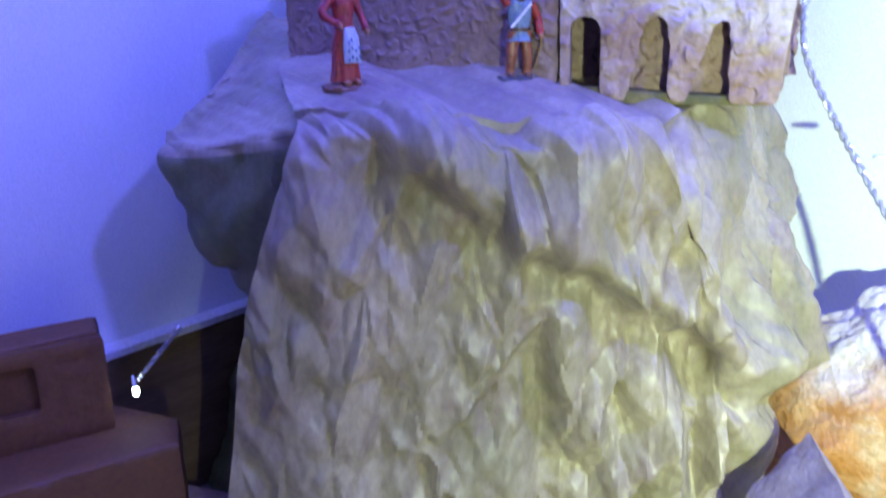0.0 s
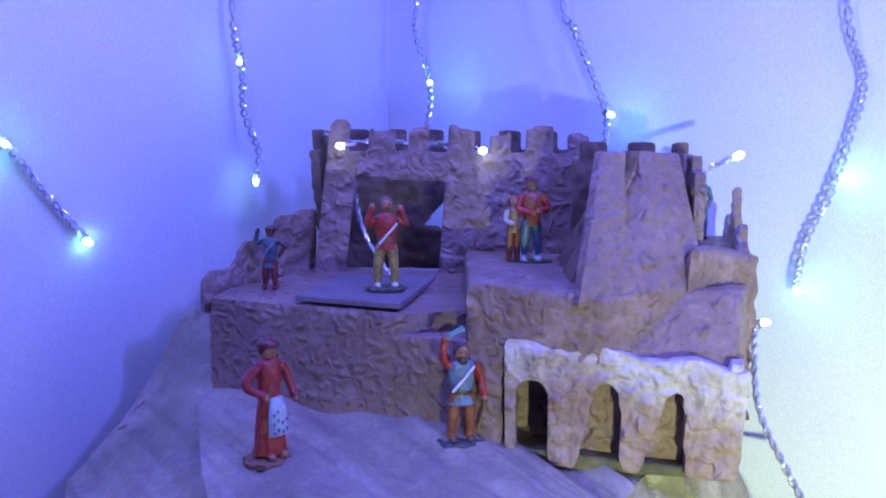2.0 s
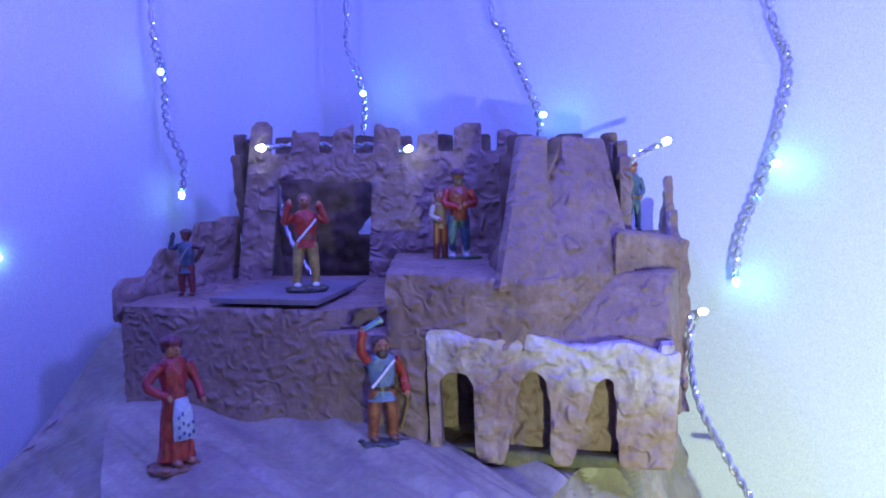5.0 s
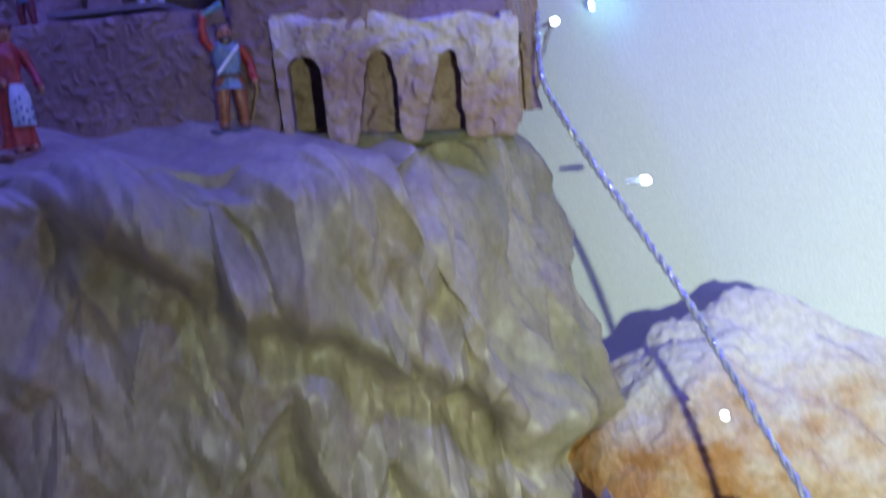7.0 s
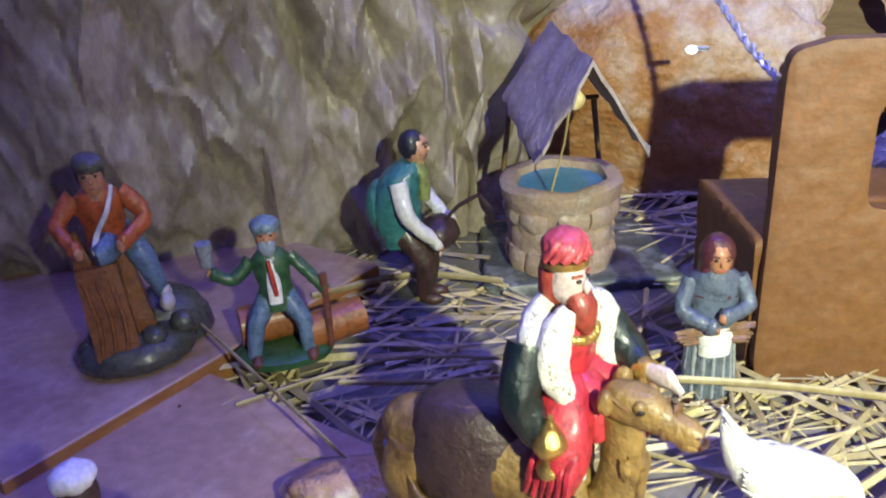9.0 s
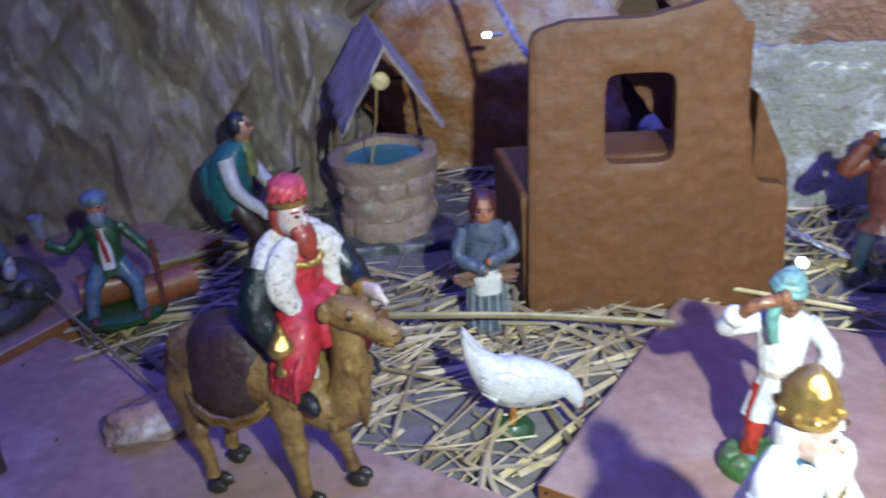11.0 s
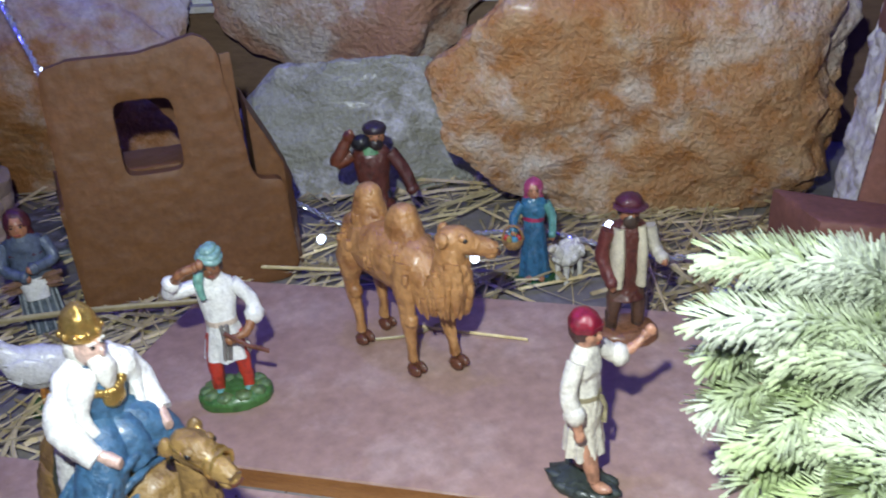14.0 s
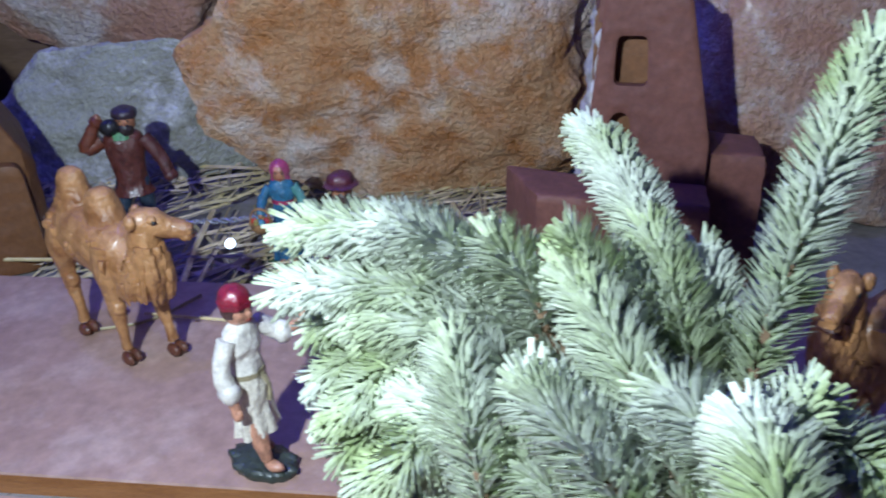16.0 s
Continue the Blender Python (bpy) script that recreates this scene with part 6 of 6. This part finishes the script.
def white_king_camel(s):
    camel_body(s, CAMEL_DARK, ((-0.05, 0.88),), paint((0.03, 0.022, 0.015)), UPRIGHT, (0.475, 0.965), -6, 24)
    s.loft([(0.48, 0.26, 0.21, -0.06), (0.70, 0.27, 0.20, -0.06), (0.86, 0.20, 0.13, -0.06), (0.90, 0.1, 0.08, -0.06)], paint((0.02, 0.06, 0.03)), 20, 2)
    fur = paint((0.78, 0.77, 0.72), 0.8)
    robe = (0.05, 0.125, 0.22)
    r = rider(robe, fur, (0.74, 0.73, 0.68), (0.62, 0.42, 0.34), (0.72, 0.70, 0.64), 0.45)
    cloth = paint(robe)
    r.tube([(-0.06, -0.04, 1.02), (-0.20, -0.10, 0.90), (-0.25, -0.08, 0.70), (-0.26, -0.05, 0.50)], [0.12, 0.12, 0.115, 0.12], cloth, 18, 1.0, 4)
    for k in range(6):
        y = -0.19 + 0.045 * k
        r.tube([(-0.16, -0.16 + 0.02 * k, 1.02), (-0.315, y, 0.86), (-0.355, y + 0.01, 0.68), (-0.365, y + 0.02, 0.48)], [0.012, 0.022, 0.022, 0.015], cloth, 7, 1.0, 4)
    for k in range(4):
        z = 0.98 - 0.09 * k
        r.tube([(0.16, -0.20, z - 0.04), (0.0, -0.215, z), (-0.18, -0.205, z - 0.03), (-0.33, -0.10, z - 0.10)], [0.010, 0.02, 0.022, 0.012], cloth, 7, 1.0, 4)
    for q in (-1, 1):
        r.tube([(q * 0.17, 0.02, 1.29), (q * 0.23, 0.0, 1.16), (q * 0.21, -0.15, 1.04)], [0.075, 0.08, 0.055], fur, 14, 1.0, 4)
        r.tube([(q * 0.19, -0.16, 1.05), (q * 0.16, -0.25, 1.02)], [0.034, 0.028], paint((0.62, 0.42, 0.34)), 9)
    r.loft([(0.56, 0.25, 0.11, 0.02, 0.24), (0.72, 0.24, 0.11, 0.02, 0.22), (0.92, 0.225, 0.11, 0.0, 0.16), (1.18, 0.21, 0.11, 0, 0.07), (1.34, 0.14, 0.08, 0, 0.03)], fur, 26, 4)
    r.ball((0, -0.105, 1.235), (0.06, 0.035, 0.06), GOLD, 12, 8)
    r.loft([(1.50, 0.086, 0.092, 0, 0.005), (1.53, 0.090, 0.096, 0, 0.005), (1.55, 0.084, 0.088, 0, 0.005), (1.60, 0.074, 0.076, 0, 0.005), (1.635, 0.045, 0.045, 0, 0.005), (1.655, 0.014, 0.014, 0, 0.005)], GOLD, 20, 3)
    for k in range(10):
        a = 2 * math.pi * k / 10
        r.ball((0.088 * math.cos(a), 0.005 + 0.092 * math.sin(a), 1.532), 0.016, GOLD, 7, 5)
    merged(s, r, Matrix.Translation((0.06, -0.02, -0.05)) @ Matrix.Rotation(radians(88), 4, "Z") @ Matrix.Diagonal((0.84, 0.84, 0.98, 1)))
    harness(s, ((0.615, 0.062), (0.645, 0.058)), GOLD)


def moor(s):
    stand(s, (0.10, 0.05, 0.03))
    legs(s, (0.55, 0.54, 0.5), DARK_SKIN, 0.46)
    gown(s, (0.72, 0.71, 0.68), 0.22, 0.56, 0.15, 0.11)
    trunk(s, (0.72, 0.71, 0.68), 0.52, 0.79, 0.115, None, 0.115)
    limb(s, [(-0.13, 0, 0.76), (-0.28, -0.03, 0.74), (-0.42, -0.06, 0.70)], (0.72, 0.71, 0.68), [0.058, 0.06, 0.05], DARK_SKIN)
    limb(s, [(0.13, 0, 0.76), (0.27, -0.03, 0.71)], (0.72, 0.71, 0.68), [0.058, 0.055], None)
    s.tube([(0.26, -0.03, 0.71), (0.33, -0.05, 0.68), (0.33, -0.07, 0.54)], [0.036, 0.034, 0.026], paint(DARK_SKIN), 8)
    s.ball((0, 0.0, 0.965), (0.075, 0.075, 0.045), paint(WHITE))
    head(s, DARK_SKIN, None, None, None, z=0.90, r=0.064)


figure("apron_woman_figurine", "small painted figurine of a woman in red dress and pale apron", (0.029, 0.598, 0.4035), 40, 0.077, apron_woman, wide=1.0, on=HILL)
figure("archer_figurine", "small painted figurine with raised arm, blue tunic and bow", (0.1455, 0.613, 0.406), 10, 0.072, archer, wide=1.05, on=HILL)
figure("guard_figurine", "small painted figurine in red jacket and ochre trousers, castle doorway", (0.100, 0.692, 0.490), 5, 0.068, door_guard, wide=1.02, on=HILL)
figure("pair_figurine", "small painted figurine of a man and child on the castle terrace", (0.208, 0.719, 0.5045), 8, 0.069, terrace_pair, wide=1.02, on=HILL)
figure("lookout_figurine", "small dark blue painted figurine on the low castle wall", (0.016, 0.724, 0.4862), -20, 0.050, lookout, wide=1.05, on=HILL)
figure("watchman_figurine", "small blue painted figurine on the castle wing", (0.347, 0.742, 0.5215), 10, 0.058, watchman, on=HILL)
figure("carver_figurine", "painted figurine in orange jacket working at a wooden stand", (0.044, 0.388, 0.019), 15, 0.136, carver, wide=0.74)
figure("toper_figurine", "painted figurine in green coat raising a cup, seated on logs", (0.137, 0.372, 0.019), 5, 0.094, toper, wide=0.9)
figure("piper_figurine", "painted figurine in blue-green waistcoat turned towards the well", (0.222, 0.452, -0.002), 72, 0.134, piper)
figure("old_woman_figurine", "painted figurine of an old woman in blue carrying firewood", (0.378, 0.306, -0.002), -8, 0.103, old_woman)
figure("hen_figurine", "white painted hen figurine pecking on a green base", (0.365, 0.200, -0.002), -12, 0.068, hen, wide=0.80)
figure("scout_figurine", "painted figurine in white tunic and red trousers shading its eyes", (0.470, 0.122, 0.012), -20, 0.107, scout)
figure("camel_figurine", "light brown two-humped camel figurine with woolly neck", (0.581, 0.109, 0.012), -76, 0.113, bactrian, wide=0.95)
figure("porter_figurine", "painted figurine in dark red coat with a load on its shoulder", (0.648, 0.286, -0.002), -25, 0.117, porter, wide=1.0)
figure("basket_woman_figurine", "painted figurine of a woman in blue dress and pink scarf", (0.724, 0.160, -0.002), -32, 0.088, basket_woman)
figure("sheep_figurine", "small white sheep figurine beside the woman", (0.7445, 0.142, 0.0), -165, 0.038, sheep)
figure("waistcoat_man_figurine", "painted figurine in dark red clothes and cream fur waistcoat", (0.712, 0.040, 0.012), -22, 0.106, waistcoat_man)
figure("boy_figurine", "painted figurine of a boy in cream tunic and red cap", (0.600, -0.058, 0.012), 24, 0.106, boy)
figure("king_camel_figurine", "painted figurine of a king in red robe riding a camel", (0.238, 0.178, 0.011), -30, 0.106, red_king_camel, wide=0.98)
figure("king_camel_figurine", "painted figurine of crowned king in white and blue on camel", (0.391, 0.001, 0.011), -56, 0.099, white_king_camel, wide=0.98)
figure("camel_figurine", "brown camel figurine standing behind the fir branch", (0.866, -0.250, 0.012), 150, 0.113, bactrian)
figure("moor_figurine", "painted figurine with white turban and long white tunic", (0.098, 0.150, 0.011), 8, 0.107, moor)
s = rock((0, 0, 0.009), (0.032, 0.019, 0.014), 0, ROCK_PINK, 41, sub=4)
thing("stone", s, pose(0.170, 0.236, 0.020), "small pale stone lying on the board", "stone")

# ---- straw ----


def straws(seed, count, area, height):
    rnd = random.Random(seed)
    s = Shape()
    while count:
        x, y = rnd.uniform(area[0], area[1]), rnd.uniform(area[2], area[3])
        if x + y < 0.47 or (x - 0.362) - (y - 0.142) > 0.008 and x + y < 0.80 and x > 0.362 or x > 0.50 and (x - 0.505) * 0.949 + (y - 0.288) < 0.01:
            continue
        if abs(x - 0.343) < 0.085 and abs(y - 0.505) < 0.095 or 0.41 < x < 0.60 and 0.315 < y < 0.42 or (x < 0.2 and y - 0.278 > 1.06 * x):
            continue
        if noise.noise(Vector((x * 13, y * 13, seed))) < rnd.uniform(-0.5, 0.12):
            continue
        count -= 1
        a, length, w = rnd.gauss(0.25, 0.75), rnd.uniform(0.025, 0.15), rnd.choice((0.0004, 0.0006, 0.0008, 0.0010, 0.0014, 0.0019, 0.0026))
        z = rnd.uniform(0.0, height)
        d, e = Vector((math.cos(a), math.sin(a), rnd.gauss(0, 0.02))), Vector((-math.sin(a), math.cos(a), 0))
        c = Vector((x, y, z + 0.002))
        bend = rnd.gauss(0, 0.003)
        pts = []
        for k in (-0.5, 0, 0.5):
            p = c + d * (k * length) + e * (bend if k == 0 else 0)
            p.z = max(p.z, 0.0)
            pts += [p - e * w, p + e * w, p + Vector((0, 0, w * 0.8))]
        s.add(pts, [(0, 1, 4, 3), (1, 2, 5, 4), (2, 0, 3, 5), (3, 4, 7, 6), (4, 5, 8, 7), (5, 3, 6, 8), (2, 1, 0), (6, 7, 8)], STRAW)
    return s


thing("straw", straws(6, 1400, (0.10, 1.0, 0.02, 0.62), 0.008), None, "dry yellow straw strewn over the ground", "straw", "", "stuff", smooth=False)
for pts, w in (([(0.310, 0.294, 0.030), (0.396, 0.275, 0.025), (0.483, 0.252, 0.016)], 0.0024), ([(0.07, 0.42, 0.03), (0.12, 0.335, 0.035), (0.185, 0.235, 0.03)], 0.0016),
               ([(0.15, 0.44, 0.022), (0.22, 0.462, 0.019), (0.285, 0.448, 0.013)], 0.0026), ([(0.17, 0.33, 0.021), (0.25, 0.33, 0.012), (0.34, 0.345, 0.008)], 0.0018), ([(0.21, 0.30, 0.010), (0.29, 0.27, 0.012), (0.36, 0.225, 0.009)], 0.0016), ([(0.11, 0.33, 0.014), (0.2, 0.36, 0.014), (0.27, 0.345, 0.014)], 0.0014),
               ([(0.60, 0.13, 0.0145), (0.655, 0.07, 0.0143)], 0.0012), ([(0.57, 0.13, 0.014), (0.60, 0.12, 0.014), (0.64, 0.13, 0.014)], 0.0012), ([(0.53, 0.29, 0.015), (0.60, 0.23, 0.015)], 0.0016)):
    s = Shape()
    s.tube(pts, w, STRAW, 7, 0.6, 4)
    thing("straw_stalk", s, None, "long dry yellow straw stalk lying by itself", "straw", "single straw stalks")

rnd = random.Random(31)
s = Shape()
for x0, y0, spread, count in ((0.605, 0.055, 0.022, 40), (0.715, 0.0, 0.022, 55), (0.55, -0.03, 0.08, 30), (0.42, 0.06, 0.06, 20), (0.16, 0.20, 0.09, 30)):
    for k in range(count):
        x, y = rnd.gauss(x0, spread), rnd.gauss(y0, spread)
        if x + 1.01 * y < 0.505 and x > 0.362 or x < 0.3 and x + y < 0.47:
            r = rnd.uniform(0.0005, 0.0013)
            s.ball((x, y, 0.0122 if x > 0.3 else 0.0114), (r, r * rnd.uniform(0.6, 1.8), r * 0.7), TWIG, 5, 3)
thing("crumbs", s, None, "dark crumbs of earth scattered over the boards", "crumbs", "", "stuff")

# ---- fir branch ----
fir = thing("fir_branch", None, Matrix.Translation((0.69, -0.27, 0.011)), "fresh green fir branch lying before the figures", "branch")
STEM = [(0.71, -0.37, 0.012), (0.704, -0.30, 0.075), (0.694, -0.27, 0.10), (0.686, -0.244, 0.113), (0.665, -0.215, 0.132), (0.652, -0.198, 0.155)]
s = Shape()
s.tube(STEM, [0.006, 0.005, 0.0045, 0.004, 0.003, 0.002], TWIG, 8)
part("stem", s, fir)
SPRAYS = [((0.711, -0.237, 0.11), (0.75, -0.132, 0.177)),
          ((0.699, -0.26, 0.13), (0.75, -0.254, 0.235)),
          ((0.662, -0.21, 0.151), (0.594, -0.116, 0.178)),
          ((0.652, -0.207, 0.144), (0.584, -0.124, 0.156)),
          ((0.651, -0.211, 0.156), (0.646, -0.193, 0.178)),
          ((0.647, -0.216, 0.129), (0.591, -0.141, 0.099)),
          ((0.639, -0.236, 0.121), (0.594, -0.164, 0.083)),
          ((0.626, -0.25, 0.115), (0.613, -0.182, 0.122)),
          ((0.646, -0.279, 0.126), (0.658, -0.213, 0.172)),
          ((0.678, -0.27, 0.132), (0.682, -0.319, 0.143)),
          ((0.639, -0.291, 0.127), (0.671, -0.294, 0.159)),
          ((0.675, -0.238, 0.137), (0.666, -0.208, 0.178)),
          ((0.627, -0.275, 0.127), (0.622, -0.236, 0.154)),
          ((0.654, -0.199, 0.150), (0.625, -0.163, 0.180)),
          ((0.651, -0.296, 0.136), (0.65, -0.265, 0.156)),
          ((0.686, -0.255, 0.119), (0.698, -0.215, 0.172)),
          ((0.636, -0.211, 0.142), (0.61, -0.16, 0.148)),
          ((0.607, -0.234, 0.114), (0.619, -0.203, 0.152)),
          ((0.63, -0.319, 0.149), (0.647, -0.294, 0.164)),
          ((0.652, -0.153, 0.117), (0.597, -0.13, 0.107)),
          ((0.648, -0.168, 0.093), (0.59, -0.158, 0.091)),
          ((0.655, -0.174, 0.13), (0.605, -0.167, 0.122)),
          ((0.65, -0.193, 0.119), (0.6, -0.201, 0.116)),
          ((0.655, -0.153, 0.135), (0.61, -0.127, 0.127))]


def spray(root, tip, seed):
    rnd = random.Random(seed)
    root, tip = Vector(root), Vector(tip)
    d = tip - root
    length = d.length
    wood, green = Shape(), Shape()
    sag = Vector((0, 0, 0.10 * length))
    path = [root + d * k + sag * (4 * k * (1 - k)) for k in (0, 0.2, 0.4, 0.6, 0.8, 1.0)]
    wood.tube(path, [0.0022, 0.002, 0.0018, 0.0016, 0.0013, 0.001], TWIG, 6)
    upright = d.z > 0.55 * length
    count = int(length * 11500)
    for k in range(count):
        t = rnd.uniform(0.0, 1.0) ** 0.9
        i = min(4, int(t * 5))
        p = path[i].lerp(path[i + 1], t * 5 - i)
        along = (path[i + 1] - path[i]).normalized()
        side = along.cross(Vector((0, 0, 1))).normalized()
        up = side.cross(along)
        if upright:
            a = rnd.uniform(0, 2 * math.pi)
        elif rnd.random() < 0.62:
            a = math.pi / 2 + rnd.choice((-1, 1)) * rnd.gauss(1.45, 0.30)
        else:
            a = math.pi / 2 + rnd.gauss(0, 0.9)
        out = side * math.cos(a) + up * math.sin(a)
        lean = rnd.uniform(0.25, 0.60) + 12 * max(0, t - 0.93)
        way = (out + along * lean).normalized()
        reach = rnd.uniform(0.0125, 0.0165) * (1.0 if upright else 1.12) * (0.80 + 0.20 * math.sin(math.pi * min(1, t * 1.1)))
        w = rnd.uniform(0.0008, 0.0012)
        flat = way.cross(along).normalized() * w
        thick = way.cross(flat).normalized() * w * 0.35
        bow = along * 0.002 - Vector((0, 0, 0.0016 if not upright else 0))
        mid = p + way * reach * 0.55 + along * 0.001
        end = p + way * reach + bow
        pts = [p - flat * 0.5, p + flat * 0.5, p + thick, mid - flat, mid + flat, mid + thick * 1.4, end - flat * 0.6, end + flat * 0.6, end + thick * 0.4]
        green.add(pts, [(0, 1, 4, 3), (1, 2, 5, 4), (2, 0, 3, 5), (3, 4, 7, 6), (4, 5, 8, 7), (5, 3, 6, 8), (6, 7, 8)], NEEDLE)
    return wood, green


FILL = random.Random(8)
SPRAYS = [(root, tuple(a + (b - a) * (0.84 if tip[0] < 0.6 else 1.0) for a, b in zip(root, tip))) for root, tip in SPRAYS]
for root, tip in list(SPRAYS)[2:]:
    shift = Vector((FILL.uniform(0.004, 0.026), FILL.uniform(-0.016, 0.010), FILL.uniform(-0.024, -0.004)))
    SPRAYS.append((Vector(root) + shift * 0.6, Vector(tip) + shift - (Vector(tip) - Vector(root)) * 0.1))
for k, (root, tip) in enumerate(SPRAYS):
    wood, green = spray(root, tip, 50 + k)
    twig = part("twig", wood, fir)
    tagged(part("needles", green, twig, "dense pale green needles", smooth=False), kind="stuff")

# ---- light chains ----


def chain(path, bulbs, twist=0.0026, w=0.0013, lit=BULB, size=1.0, label="clear twisted light chain hanging on the white wall", on=HILL):
    """Two clear wires twisted round each other along the path; bulbs: (place, direction)."""
    pts = [Vector(p) for p in path]
    fine = []
    for i in range(len(pts) - 1):
        steps = max(3, int((pts[i + 1] - pts[i]).length / 0.0025))
        fine += [Vector(hermite([np.array(p) for p in pts], i + k / steps)) for k in range(steps)]
    fine.append(pts[-1])
    root = thing("light_chain", None, Matrix.Translation(fine[-1]), label, "light chain", "light chains", on=on)
    for phase in (0, math.pi):
        s = Shape()
        way = []
        for i, p in enumerate(fine):
            d = (fine[min(i + 1, len(fine) - 1)] - fine[max(i - 1, 0)]).normalized()
            side = d.cross(Vector((0.3, -0.9, 0.2))).normalized()
            up = d.cross(side)
            a = phase + i * 0.95
            loose = twist * (1 + 0.5 * noise.noise(p * 30))
            way.append(p + (side * math.cos(a) + up * math.sin(a)) * loose)
        s.tube(way, w, CABLE, 6)
        part("wire", s, root)
    for place, way in bulbs:
        s = Shape()
        place, way = Vector(place), Vector(way).normalized()
        s.tube([place - way * 0.010, place], [0.0016, 0.0022], CABLE, 8)
        socket = part("bulb_holder", s, root)
        s = Shape()
        s.tube([place, place + way * 0.004 * size, place + way * 0.006 * size], [0.0024 * size, 0.0024 * size, 0.0012 * size], lit, 10)
        part("bulb", s, socket, "small glowing cold-white bulb")
    return root


chain([(-0.030, 0.87, 1.0), (-0.032, 0.873, 0.725), (-0.025, 0.878, 0.66), (-0.024, 0.88, 0.62), (-0.012, 0.885, 0.585), (-0.015, 0.885, 0.562)], [((-0.015, 0.883, 0.560), (0, 0, -1)), ((-0.026, 0.872, 0.663), (0.2, -1, 0))], lit=BULB_BLUE)
chain([(0.13, 0.985, 1.0), (0.136, 0.985, 0.754), (0.134, 0.985, 0.71), (0.147, 0.98, 0.67), (0.151, 0.978, 0.64), (0.146, 0.98, 0.60)], [((0.149, 0.972, 0.656), (0.3, -1, -0.2))], lit=BULB_BLUE)
chain([(0.24, 0.89, 1.0), (0.263, 0.885, 0.739), (0.274, 0.875, 0.70), (0.292, 0.86, 0.65), (0.302, 0.855, 0.620), (0.300, 0.855, 0.59)], [((0.303, 0.85, 0.622), (0.4, -1, -0.2))], lit=BULB_BLUE)
chain([(0.43, 0.74, 1.0), (0.452, 0.738, 0.716), (0.466, 0.73, 0.65), (0.462, 0.733, 0.61), (0.452, 0.74, 0.56), (0.440, 0.75, 0.52), (0.434, 0.75, 0.484)], [((0.457, 0.735, 0.572), (0.6, -1, 0)), ((0.434, 0.749, 0.482), (0, -0.3, -1))], lit=BULB_BLUE)
chain([(-0.20, 0.70, 0.64), (-0.172, 0.735, 0.592), (-0.155, 0.757, 0.556), (-0.134, 0.78, 0.517)], [((-0.133, 0.78, 0.516), (0.6, 0.2, -0.7)), ((-0.170, 0.733, 0.590), (0.3, -1, 0))], lit=BULB_BLUE)
chain([(0.340, 0.649, 0.470), (0.333, 0.613, 0.425), (0.348, 0.590, 0.385), (0.370, 0.565, 0.341), (0.392, 0.520, 0.290), (0.408, 0.460, 0.235), (0.420, 0.395, 0.188), (0.423, 0.345, 0.169)],
      [((0.388, 0.585, 0.355), (1, -0.3, 0.05)), ((0.415, 0.525, 0.214), (-0.3, -1, 0.5)), ((0.430, 0.48, 0.158), (-1, -0.1, 0.05))], twist=0.0014, w=0.0014, label="clear twisted light chain running from the castle down over the boulders", on=Matrix())
chain([(0.052, 0.80, 0.60), (0.078, 0.797, 0.594), (0.10, 0.796, 0.597), (0.125, 0.795, 0.592), (0.15, 0.795, 0.594), (0.178, 0.790, 0.590)], [((0.068, 0.768, 0.5915), (-1, -0.5, -0.1)), ((0.176, 0.766, 0.5885), (0.6, -1, 0.2))], twist=0.0012, label="clear light chain laid over the castle battlements")
chain([(0.075, 0.79, 0.575), (0.079, 0.785, 0.54), (0.088, 0.775, 0.515), (0.105, 0.75, 0.492)], [], twist=0.0008, label="thin clear light chain hanging in the castle doorway")
chain([(0.325, 0.70, 0.570), (0.335, 0.70, 0.578), (0.352, 0.70, 0.586)], [((0.354, 0.699, 0.587), (1, -0.2, 0.5))], twist=0.0016, label="end of a light chain behind the castle tower")
chain([(0.372, 0.70, 0.44), (0.376, 0.698, 0.455), (0.379, 0.696, 0.463)], [((0.380, 0.695, 0.465), (0.6, -1, 0.2))], twist=0.001, label="end of a light chain behind the castle wing")
chain([(-0.10, 0.60, 0.235), (-0.125, 0.612, 0.205), (-0.142, 0.615, 0.185)], [((-0.143, 0.612, 0.18), (0.3, -0.6, -0.7))], twist=0.0008, label="end of a light chain beside the far clay house")
chain([(0.60, 0.36, 0.03), (0.64, 0.30, 0.012), (0.70, 0.25, 0.010), (0.76, 0.20, 0.016), (0.80, 0.10, 0.02), (0.86, 0.06, 0.03)], [((0.60, 0.30, 0.016), (-0.5, -1, 0.3)), ((0.69, 0.195, 0.014), (-0.5, -1, 0.3)), ((0.772, 0.128, 0.045), (-0.3, -1, 0.3))], twist=0.0014, size=1.5, label="clear light chain lying in the straw", on=Matrix())
